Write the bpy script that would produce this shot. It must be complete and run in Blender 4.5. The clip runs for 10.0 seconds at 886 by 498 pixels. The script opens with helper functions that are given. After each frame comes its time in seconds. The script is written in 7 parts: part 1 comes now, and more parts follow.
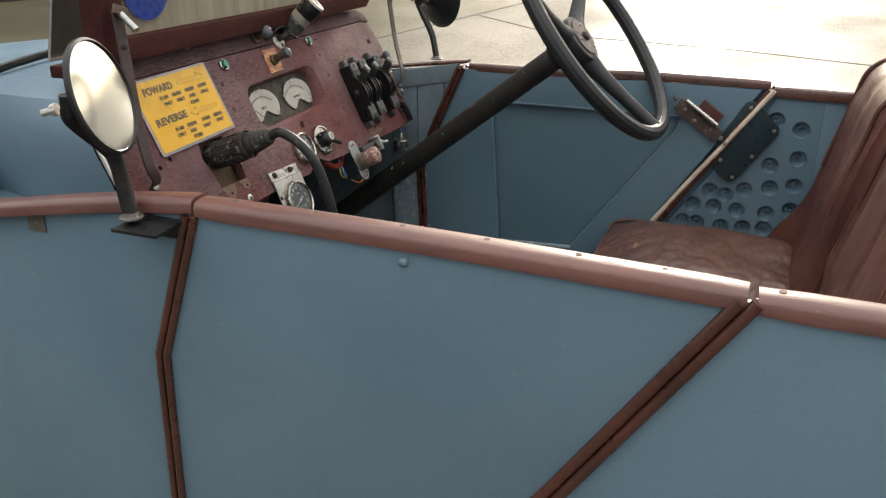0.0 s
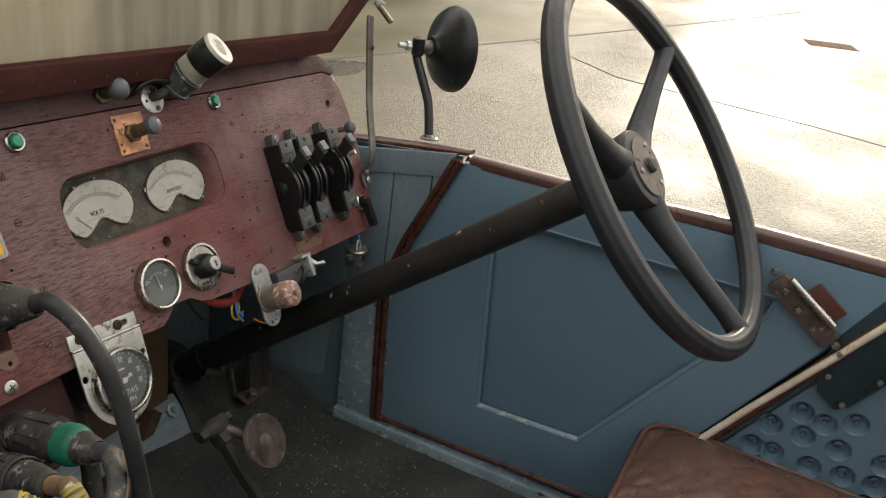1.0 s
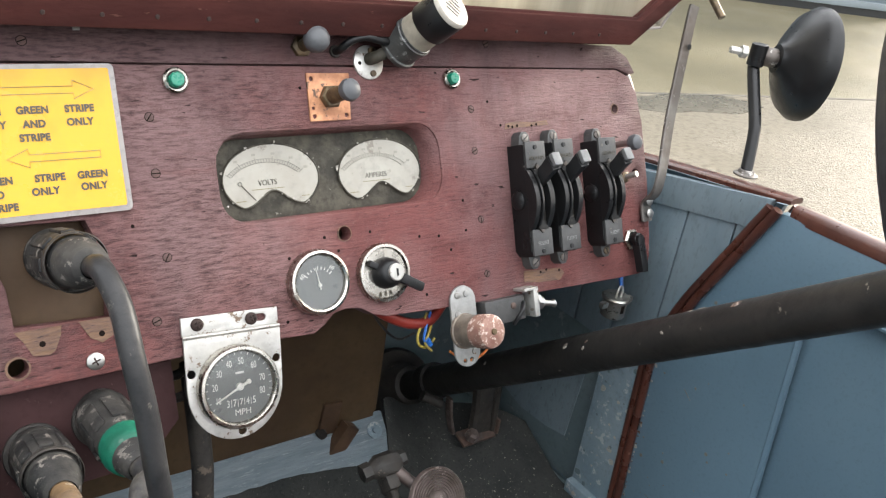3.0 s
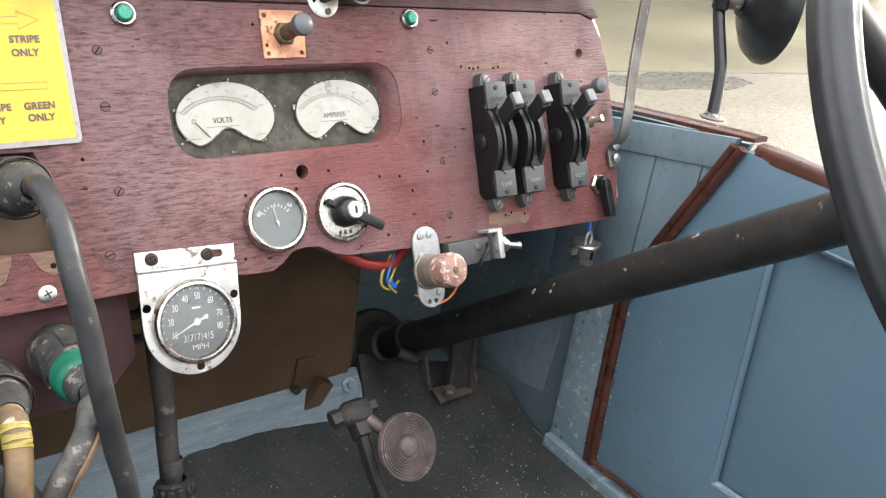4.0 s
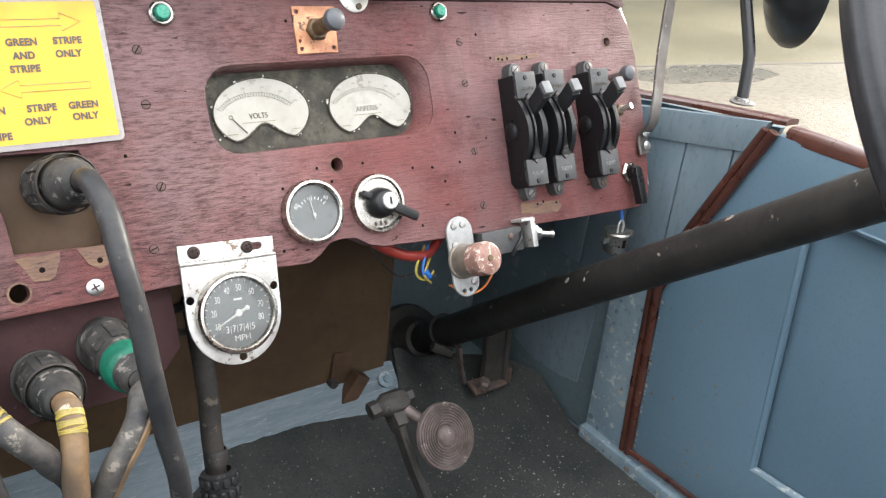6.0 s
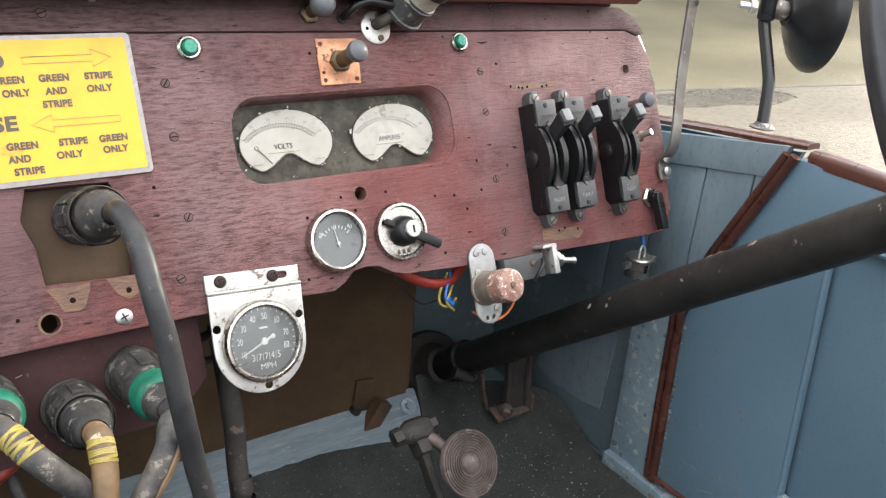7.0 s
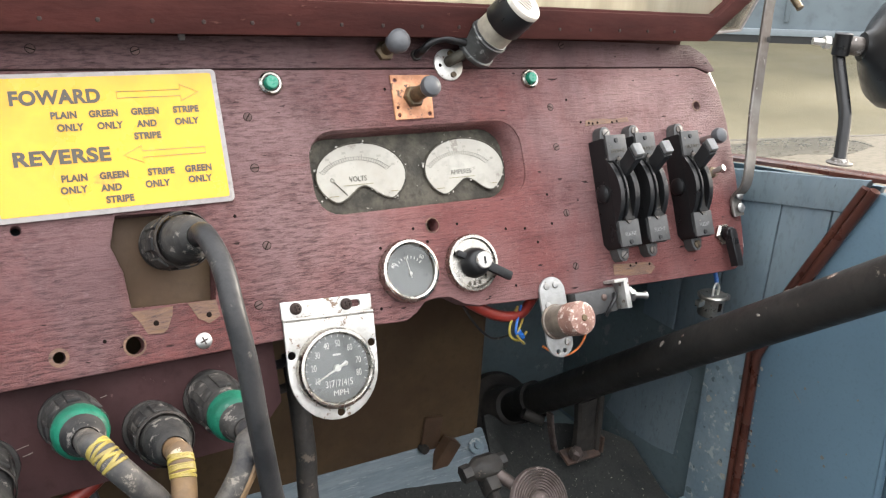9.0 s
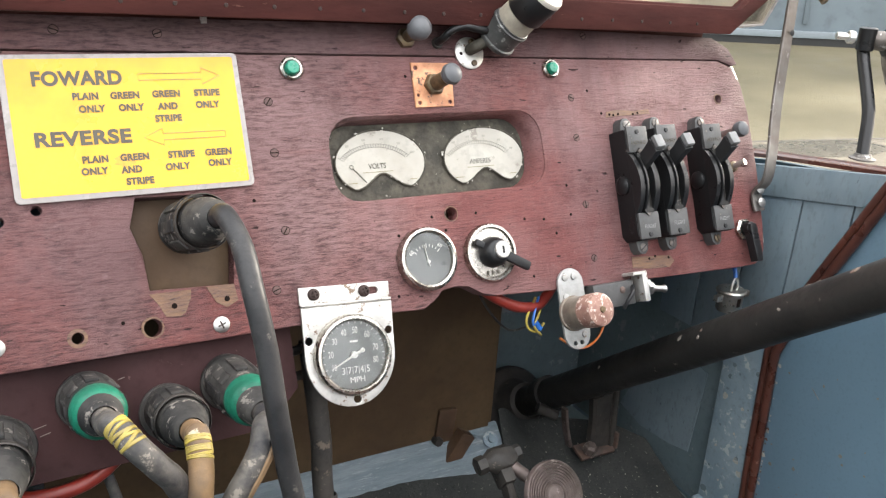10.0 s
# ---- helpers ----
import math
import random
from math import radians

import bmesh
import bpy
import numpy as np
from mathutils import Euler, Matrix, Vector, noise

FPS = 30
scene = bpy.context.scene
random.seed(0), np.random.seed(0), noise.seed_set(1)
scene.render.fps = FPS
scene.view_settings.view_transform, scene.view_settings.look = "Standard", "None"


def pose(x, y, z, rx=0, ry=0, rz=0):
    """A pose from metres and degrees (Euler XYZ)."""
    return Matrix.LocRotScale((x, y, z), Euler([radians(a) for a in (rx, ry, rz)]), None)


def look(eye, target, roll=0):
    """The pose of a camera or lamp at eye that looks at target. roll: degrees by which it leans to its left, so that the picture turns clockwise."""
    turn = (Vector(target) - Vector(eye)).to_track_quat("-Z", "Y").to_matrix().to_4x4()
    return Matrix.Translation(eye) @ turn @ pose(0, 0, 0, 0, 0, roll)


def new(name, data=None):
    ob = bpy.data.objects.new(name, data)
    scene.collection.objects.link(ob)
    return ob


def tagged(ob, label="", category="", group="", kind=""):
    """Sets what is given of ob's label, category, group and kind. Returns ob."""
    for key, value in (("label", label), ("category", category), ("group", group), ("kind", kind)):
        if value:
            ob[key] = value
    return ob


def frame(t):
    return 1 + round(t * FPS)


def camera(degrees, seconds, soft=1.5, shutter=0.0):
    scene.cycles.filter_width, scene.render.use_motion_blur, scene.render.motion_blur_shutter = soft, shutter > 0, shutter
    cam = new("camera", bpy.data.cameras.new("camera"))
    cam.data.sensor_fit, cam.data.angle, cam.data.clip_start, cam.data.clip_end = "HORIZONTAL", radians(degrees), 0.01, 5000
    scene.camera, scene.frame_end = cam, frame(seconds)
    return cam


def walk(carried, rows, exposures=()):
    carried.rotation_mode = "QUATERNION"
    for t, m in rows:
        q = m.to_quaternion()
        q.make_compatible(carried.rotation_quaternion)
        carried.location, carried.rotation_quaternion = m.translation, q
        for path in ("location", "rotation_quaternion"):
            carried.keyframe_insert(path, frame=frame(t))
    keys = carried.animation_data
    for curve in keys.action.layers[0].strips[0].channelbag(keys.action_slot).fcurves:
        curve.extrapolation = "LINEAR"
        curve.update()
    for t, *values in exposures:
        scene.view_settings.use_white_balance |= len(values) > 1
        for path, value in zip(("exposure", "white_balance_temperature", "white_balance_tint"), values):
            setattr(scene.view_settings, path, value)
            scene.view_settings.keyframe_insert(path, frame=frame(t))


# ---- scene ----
cam = camera(55.5, 10.0, soft=1.25)
PATH = [
    (0, (-1.511, -0.863, 1.537), (-0.2212, -0.3692, 0.9524), -0.13),
    (0.1, (-1.424, -0.825, 1.538), (-0.1335, -0.3430, 0.9440), -0.13),
    (0.2, (-1.343, -0.805, 1.531), (-0.0538, -0.3192, 0.9380), -0.13),
    (0.4, (-1.164, -0.757, 1.514), (0.1383, -0.2817, 0.9412), 1.55),
    (0.5, (-1.080, -0.769, 1.530), (0.2061, -0.2764, 0.9371), 1.10),
    (0.7, (-0.932, -0.724, 1.533), (0.3454, -0.2141, 0.9338), 4.90),
    (0.9, (-0.821, -0.717, 1.566), (0.4334, -0.1571, 0.9630), 4.71),
    (1, (-0.756, -0.676, 1.548), (0.5155, -0.1341, 0.9653), 8.22),
    (1.2, (-0.646, -0.681, 1.583), (0.5978, -0.0903, 0.9869), 10.33),
    (1.3, (-0.596, -0.665, 1.570), (0.6316, -0.0399, 0.9756), 11.39),
    (1.4, (-0.614, -0.591, 1.506), (0.6396, 0.0211, 0.9536), 14.65),
    (1.5, (-0.546, -0.593, 1.511), (0.6378, 0.1249, 0.9338), 13.11),
    (1.7, (-0.489, -0.612, 1.515), (0.5410, 0.2695, 0.8717), 11.62),
    (1.9, (-0.456, -0.602, 1.519), (0.4856, 0.3500, 0.8424), 11.54),
    (2, (-0.445, -0.602, 1.483), (0.4806, 0.3903, 0.8437), 10.35),
    (2.2, (-0.418, -0.638, 1.462), (0.4549, 0.3990, 0.8202), 10.01),
    (3.3, (-0.425, -0.664, 1.456), (0.4510, 0.3846, 0.8374), 9.38),
    (3.5, (-0.401, -0.683, 1.479), (0.4689, 0.3605, 0.8430), 8.32),
    (4, (-0.398, -0.701, 1.409), (0.4772, 0.3391, 0.7741), 8.45),
    (4.5, (-0.407, -0.704, 1.413), (0.4649, 0.3335, 0.7695), 8.66),
    (5, (-0.402, -0.710, 1.414), (0.4612, 0.3295, 0.7627), 8.29),
    (5.5, (-0.397, -0.707, 1.408), (0.4660, 0.3313, 0.7534), 7.36),
    (5.7, (-0.404, -0.709, 1.404), (0.4485, 0.3395, 0.7525), 6.95),
    (6.8, (-0.420, -0.709, 1.393), (0.4024, 0.3953, 0.7982), 5.11),
    (7, (-0.421, -0.709, 1.403), (0.3987, 0.3952, 0.8047), 5.20),
    (7.5, (-0.424, -0.715, 1.401), (0.3627, 0.4537, 0.8858), 3.77),
    (8, (-0.428, -0.715, 1.391), (0.3490, 0.4640, 0.8851), 3.70),
    (8.5, (-0.431, -0.713, 1.379), (0.3445, 0.4660, 0.8704), 4.00),
    (9, (-0.434, -0.720, 1.382), (0.3025, 0.4805, 0.8645), 3.59),
    (9.5, (-0.441, -0.719, 1.375), (0.2763, 0.4928, 0.8572), 3.91),
    (10, (-0.439, -0.717, 1.369), (0.2780, 0.4933, 0.8495), 4.11),
]
EXPOSURES = [(0.0, 1.12, 7000, 9), (0.5, 1.1, 7300, 8), (1.0, 1.05, 7250, 8), (1.5, 1.0, 7100, 8), (1.7, 1.05, 7000, 8), (2.0, 1.6, 6750, 9), (3.3, 2.26, 6600, 9), (4.0, 2.53, 6550, 9), (5.5, 2.58, 6500, 9), (7.0, 2.34, 6600, 10), (8.5, 2.36, 6650, 10), (10.0, 2.49, 6700, 10)]
walk(cam, [(t, look(eye, target, roll)) for t, eye, target, roll in PATH], EXPOSURES)

# ---- world, sun ----
SUN_EL, SUN_AZ = 18.0, 4.0          # degrees; azimuth from the +x axis towards +y
world = bpy.data.worlds.new("sky")
scene.world = world
world.use_nodes = True
wn, wl = world.node_tree.nodes, world.node_tree.links
sky = wn.new("ShaderNodeTexSky")
sky.sky_type, sky.sun_disc = "NISHITA", False
sky.sun_elevation, sky.sun_rotation = radians(SUN_EL), radians(90 - SUN_AZ)
sky.dust_density, sky.air_density, sky.ozone_density = 3.0, 1.0, 1.0
wash = wn.new("ShaderNodeMix")
wash.data_type = "RGBA"
wash.inputs["Factor"].default_value = 0.75
# thin cloud over the whole sky, three times as bright overhead as at the horizon
way_up, height, cloud = wn.new("ShaderNodeTexCoord"), wn.new("ShaderNodeSeparateXYZ"), wn.new("ShaderNodeMix")
cloud.data_type = "RGBA"
cloud.inputs["A"].default_value, cloud.inputs["B"].default_value = (3.9, 3.96, 4.1, 1), (11.7, 11.9, 12.3, 1)
wl.new(way_up.outputs["Generated"], height.inputs[0])
wl.new(height.outputs["Z"], cloud.inputs["Factor"])
wl.new(cloud.outputs["Result"], wash.inputs["B"])
wl.new(sky.outputs[0], wash.inputs["A"])
wl.new(wash.outputs["Result"], wn["Background"].inputs["Color"])
wn["Background"].inputs["Strength"].default_value = 0.13
sun_way = Vector((math.cos(radians(SUN_EL)) * math.cos(radians(SUN_AZ)), math.cos(radians(SUN_EL)) * math.sin(radians(SUN_AZ)), math.sin(radians(SUN_EL))))
sun = new("sun", bpy.data.lights.new("sun", "SUN"))
sun.data.energy, sun.data.angle, sun.data.color = 1.25, radians(11), (1.0, 0.95, 0.87)
sun.matrix_world = look(sun_way * 30, (0, 0, 0))


# ---- mesh helpers ----
def to_mesh(bm, name, smooth=True, angle=40):
    bmesh.ops.recalc_face_normals(bm, faces=bm.faces)
    for f in bm.faces:
        f.smooth = smooth
    if smooth:
        for e in bm.edges:
            if len(e.link_faces) == 2 and e.calc_face_angle(0) > radians(angle):
                e.smooth = False
    me = bpy.data.meshes.new(name)
    bm.to_mesh(me)
    bm.free()
    return me


def part(name, bm, material, parent=None, label="", m=None, smooth=True):
    me = to_mesh(bm, name, smooth) if isinstance(bm, bmesh.types.BMesh) else bm
    if not me.materials:
        me.materials.append(material)
    ob = new(name, me)
    if parent is not None:
        ob.parent = parent
    if m is not None:
        ob.matrix_basis = m
    if label:
        ob["label"] = label
    return ob


def thing(name, label, category, m=None, group="", kind=""):
    ob = new(name)
    ob.empty_display_size = 0.05
    if m is not None:
        ob.matrix_basis = m
    return tagged(ob, label, category, group, kind)


def box(size, at=(0, 0, 0), bevel=0.0, rot=None, bm=None, seg=2):
    own = bmesh.new()
    bmesh.ops.create_cube(own, size=1.0)
    bmesh.ops.scale(own, vec=size, verts=own.verts)
    if bevel:
        bmesh.ops.bevel(own, geom=own.edges[:], offset=bevel, segments=seg, profile=0.6, affect="EDGES")
    m = Matrix.Translation(at) @ (rot if rot is not None else Matrix())
    bmesh.ops.transform(own, matrix=m, verts=own.verts)
    return join(bm, own)


def join(bm, own):
    if bm is None:
        return own
    me = bpy.data.meshes.new("tmp")
    own.to_mesh(me)
    own.free()
    bm.from_mesh(me)
    bpy.data.meshes.remove(me)
    return bm


def lathe(profile, seg=32, bm=None, m=None):
    """Turns (radius, height) pairs round the local z axis."""
    own = bmesh.new()
    rings = []
    for r, h in profile:
        if r < 1e-6:
            rings.append([own.verts.new((0, 0, h))])
        else:
            rings.append([own.verts.new((r * math.cos(2 * math.pi * k / seg), r * math.sin(2 * math.pi * k / seg), h)) for k in range(seg)])
    for a, b in zip(rings, rings[1:]):
        for k in range(seg):
            n = (k + 1) % seg
            if len(a) == 1 and len(b) == 1:
                continue
            if len(a) == 1:
                own.faces.new((a[0], b[k], b[n]))
            elif len(b) == 1:
                own.faces.new((a[k], b[0], a[n]))
            else:
                own.faces.new((a[k], b[k], b[n], a[n]))
    if m is not None:
        bmesh.ops.transform(own, matrix=m, verts=own.verts)
    return join(bm, own)


def smooth_path(points, steps=6):
    pts = [Vector(p) for p in points]
    if len(pts) < 3:
        return pts
    out = []
    for i in range(len(pts) - 1):
        p0, p1, p2, p3 = pts[max(i - 1, 0)], pts[i], pts[i + 1], pts[min(i + 2, len(pts) - 1)]
        for k in range(steps):
            t = k / steps
            out.append(0.5 * (2 * p1 + (p2 - p0) * t + (2 * p0 - 5 * p1 + 4 * p2 - p3) * t * t + (3 * p1 - p0 - 3 * p2 + p3) * t ** 3))
    out.append(pts[-1])
    return out


def tube(points, radius, seg=14, steps=6, bm=None, closed=False, flat=None):
    """A round bar along a smooth line; radius: one number or one for each given point. flat: (width, thickness, side) for a flat bar."""
    path = smooth_path(points, steps) if steps else [Vector(p) for p in points]
    n = len(path)
    rad = [radius] * n if not isinstance(radius, (list, tuple)) else [float(v) for v in np.interp(np.linspace(0, len(radius) - 1, n), range(len(radius)), radius)]
    own = bmesh.new()
    rings, side = [], None
    for i, p in enumerate(path):
        a, b = path[i - 1 if closed else max(i - 1, 0)], path[(i + 1) % n if closed else min(i + 1, n - 1)]
        d = (b - a).normalized()
        if side is None:
            side = d.orthogonal().normalized() if flat is None else Vector(flat[2])
        side = (side - d * side.dot(d)).normalized()
        up = d.cross(side)
        if flat is None:
            ring = [p + rad[i] * (math.cos(2 * math.pi * k / seg) * side + math.sin(2 * math.pi * k / seg) * up) for k in range(seg)]
        else:
            w, th = flat[0] / 2, flat[1] / 2
            c = min(w, th) * 0.45
            ring = [p + x * side + y * up for x, y in ((w - c, th), (w, th - c), (w, c - th), (w - c, -th), (c - w, -th), (-w, c - th), (-w, th - c), (c - w, th))]
        rings.append([own.verts.new(v) for v in ring])
    k = len(rings[0])
    for i in range(n if closed else n - 1):
        a, b = rings[i], rings[(i + 1) % n]
        for j in range(k):
            own.faces.new((a[j], a[(j + 1) % k], b[(j + 1) % k], b[j]))
    if not closed:
        own.faces.new(rings[0])
        own.faces.new(rings[-1][::-1])
    return join(bm, own)


def slab(outline, depth, holes=(), front=0.0, bevel=0.0, bm=None):
    """A board in the local xy plane with holes right through it, its face at z = front, its back depth below."""
    own = bmesh.new()
    edges = []
    for loop in (outline, *holes):
        vs = [own.verts.new((x, y, front)) for x, y in loop]
        edges += [own.edges.new((vs[i], vs[(i + 1) % len(vs)])) for i in range(len(vs))]
    bmesh.ops.triangle_fill(own, use_beauty=True, use_dissolve=False, edges=edges)
    bmesh.ops.recalc_face_normals(own, faces=own.faces)
    if own.faces[:] and sum(f.normal.z for f in own.faces) < 0:
        bmesh.ops.reverse_faces(own, faces=own.faces)
    rim = [e for e in own.edges if len(e.link_faces) == 1]
    made = bmesh.ops.extrude_face_region(own, geom=own.faces[:])
    low = [g for g in made["geom"] if isinstance(g, bmesh.types.BMVert)]
    bmesh.ops.translate(own, vec=(0, 0, -depth), verts=low)
    bmesh.ops.reverse_faces(own, faces=[g for g in made["geom"] if isinstance(g, bmesh.types.BMFace)])
    if bevel:
        top = [e for e in own.edges if all(abs(v.co.z - front) < 1e-6 for v in e.verts) and e.is_valid and e.calc_face_angle(0) > 1.0]
        bmesh.ops.bevel(own, geom=top, offset=bevel, segments=2, profile=0.6, affect="EDGES")
    return join(bm, own)


def circle(x, y, r, n=16):
    return [(x + r * math.cos(2 * math.pi * k / n), y + r * math.sin(2 * math.pi * k / n)) for k in range(n)]


def rounded(x0, y0, x1, y1, r, n=5):
    out = []
    for cx, cy, a in ((x1 - r, y1 - r, 0), (x0 + r, y1 - r, 90), (x0 + r, y0 + r, 180), (x1 - r, y0 + r, 270)):
        out += [(cx + r * math.cos(radians(a + 90 * k / n)), cy + r * math.sin(radians(a + 90 * k / n))) for k in range(n + 1)]
    return out


def letters(body, size, material, parent, at, name="lettering", turn=0, width=1.0, label="", bold=0.0, align="CENTER"):
    cu = bpy.data.curves.new("tmp_text", "FONT")
    cu.body, cu.size, cu.align_x, cu.align_y, cu.extrude, cu.offset, cu.space_character = body, size, align, "CENTER", 0.0002, bold, 1.06 if bold else 1.0
    tmp = bpy.data.objects.new("tmp_text", cu)
    me = bpy.data.meshes.new_from_object(tmp)
    bpy.data.objects.remove(tmp)
    me.materials.clear()
    me.materials.append(material)
    ob = new(name, me)
    ob.parent = parent
    ob.matrix_basis = pose(*at, 0, 0, turn) @ Matrix.Diagonal((width, 1, 1, 1))
    if label:
        ob["label"] = label
    return ob


# ---- materials ----
def surface(name, colour, rough=0.5, metal=0.0, second=None, scale=6.0, amount=0.5, fine=90.0, bump=0.15, stretch=(1, 1, 1), spots=None, spot_scale=30.0, spot_at=0.62, coat=0.0, rough_var=0.12, spec=0.5, fine_mix=1.0, crease=0.0):
    """Paint, wood, metal: two colours mixed by broad and fine noise, optional chips of a third, relief and uneven gloss."""
    ma = bpy.data.materials.new(name)
    ma.use_nodes = True
    nt = ma.node_tree
    n, l = nt.nodes, nt.links
    b = n["Principled BSDF"]
    tc = n.new("ShaderNodeTexCoord")
    mp = n.new("ShaderNodeMapping")
    mp.inputs["Scale"].default_value = stretch
    oi = n.new("ShaderNodeObjectInfo")
    add = n.new("ShaderNodeVectorMath")
    add.operation = "ADD"
    l.new(tc.outputs["Object"], add.inputs[0])
    l.new(oi.outputs["Random"], add.inputs[1])
    l.new(add.outputs[0], mp.inputs["Vector"])

    def nz(sc, detail=6, rg=0.6):
        t = n.new("ShaderNodeTexNoise")
        t.inputs["Scale"].default_value, t.inputs["Detail"].default_value, t.inputs["Roughness"].default_value = sc, detail, rg
        l.new(mp.outputs[0], t.inputs["Vector"])
        return t.outputs["Fac"]

    def ramp(src, lo, hi):
        r = n.new("ShaderNodeMapRange")
        r.inputs["From Min"].default_value, r.inputs["From Max"].default_value = lo, hi
        l.new(src, r.inputs["Value"])
        return r.outputs[0]

    def mix(fac, a, c, blend="MIX"):
        m = n.new("ShaderNodeMix")
        m.data_type, m.blend_type = "RGBA", blend
        if isinstance(fac, float):
            m.inputs["Factor"].default_value = fac
        else:
            l.new(fac, m.inputs["Factor"])
        for key, v in (("A", a), ("B", c)):
            if isinstance(v, tuple):
                m.inputs[key].default_value = (*v, 1)
            else:
                l.new(v, m.inputs[key])
        return m.outputs["Result"]

    second = second or tuple(0.72 * c for c in colour)
    broad, small = nz(scale), nz(fine, 4)
    col = mix(ramp(broad, 0.5 - 0.22 / max(amount, 0.05) * 0.5, 0.5 + 0.22 / max(amount, 0.05) * 0.5), colour, second)
    dark = tuple(0.6 * c for c in colour)
    if fine_mix > 0:
        fm = n.new("ShaderNodeMath")
        fm.operation = "MULTIPLY"
        fm.inputs[1].default_value = fine_mix
        l.new(ramp(small, 0.52, 0.85), fm.inputs[0])
        col = mix(fm.outputs[0], col, dark)
    if spots:
        s = nz(spot_scale, 8, 0.7)
        col = mix(ramp(s, spot_at - 0.05, spot_at - 0.02), col, spots)
    l.new(col, b.inputs["Base Color"])
    rr = n.new("ShaderNodeMapRange")
    rr.inputs["From Min"].default_value, rr.inputs["From Max"].default_value = 0.3, 0.7
    rr.inputs["To Min"].default_value, rr.inputs["To Max"].default_value = max(rough - rough_var, 0.03), min(rough + rough_var, 1)
    l.new(nz(scale * 3.1), rr.inputs["Value"])
    l.new(rr.outputs[0], b.inputs["Roughness"])
    b.inputs["Metallic"].default_value = metal
    b.inputs["Coat Weight"].default_value = coat
    b.inputs["Specular IOR Level"].default_value = spec
    if bump:
        bp = n.new("ShaderNodeBump")
        bp.inputs["Strength"].default_value, bp.inputs["Distance"].default_value = bump, 0.002
        mx = n.new("ShaderNodeMath")
        mx.operation = "ADD"
        l.new(small, mx.inputs[0])
        l.new(broad, mx.inputs[1])
        l.new(mx.outputs[0], bp.inputs["Height"])
        l.new(bp.outputs[0], b.inputs["Normal"])
        if crease:
            folds, far, deep = n.new("ShaderNodeMath"), n.new("ShaderNodeMath"), n.new("ShaderNodeBump")
            folds.operation, far.operation = "SUBTRACT", "ABSOLUTE"
            folds.inputs[1].default_value = 0.5
            l.new(nz(9, 2, 0.5), folds.inputs[0])
            l.new(folds.outputs[0], far.inputs[0])
            deep.inputs["Strength"].default_value, deep.inputs["Distance"].default_value = crease, 0.012
            l.new(ramp(far.outputs[0], 0.0, 0.2), deep.inputs["Height"])
            l.new(bp.outputs[0], deep.inputs["Normal"])
            l.new(deep.outputs[0], b.inputs["Normal"])
    return ma


BLUE = surface("blue_paint", (0.118, 0.185, 0.235), 0.42, second=(0.097, 0.16, 0.21), scale=2.4, amount=0.8, fine=190, bump=0.08, spots=(0.16, 0.215, 0.245), spot_scale=36, spot_at=0.725, fine_mix=0.45)
BLUE_WORN = surface("worn_blue_paint", (0.22, 0.28, 0.31), 0.55, second=(0.15, 0.21, 0.25), scale=9, amount=1.0, fine=140, bump=0.45, spots=(0.36, 0.385, 0.385), spot_scale=34, spot_at=0.615, fine_mix=1.0)
BLUE_PLANK = surface("dull_blue_plank_paint", (0.17, 0.215, 0.24), 0.5, second=(0.13, 0.175, 0.205), scale=7, amount=1.0, fine=90, bump=0.35, stretch=(1, 1.5, 0.7), spots=(0.075, 0.1, 0.115), spot_scale=70, spot_at=0.7, fine_mix=1.0)
# Same blue paint, greyed and dimmed in colour for the footwell's shade.
BLUE_DIM = surface("dimmed_blue_paint", (0.128, 0.168, 0.18), 0.55, second=(0.096, 0.134, 0.145), scale=7, amount=0.9, bump=0.15, spots=(0.2, 0.22, 0.22), spot_scale=22, spot_at=0.66)
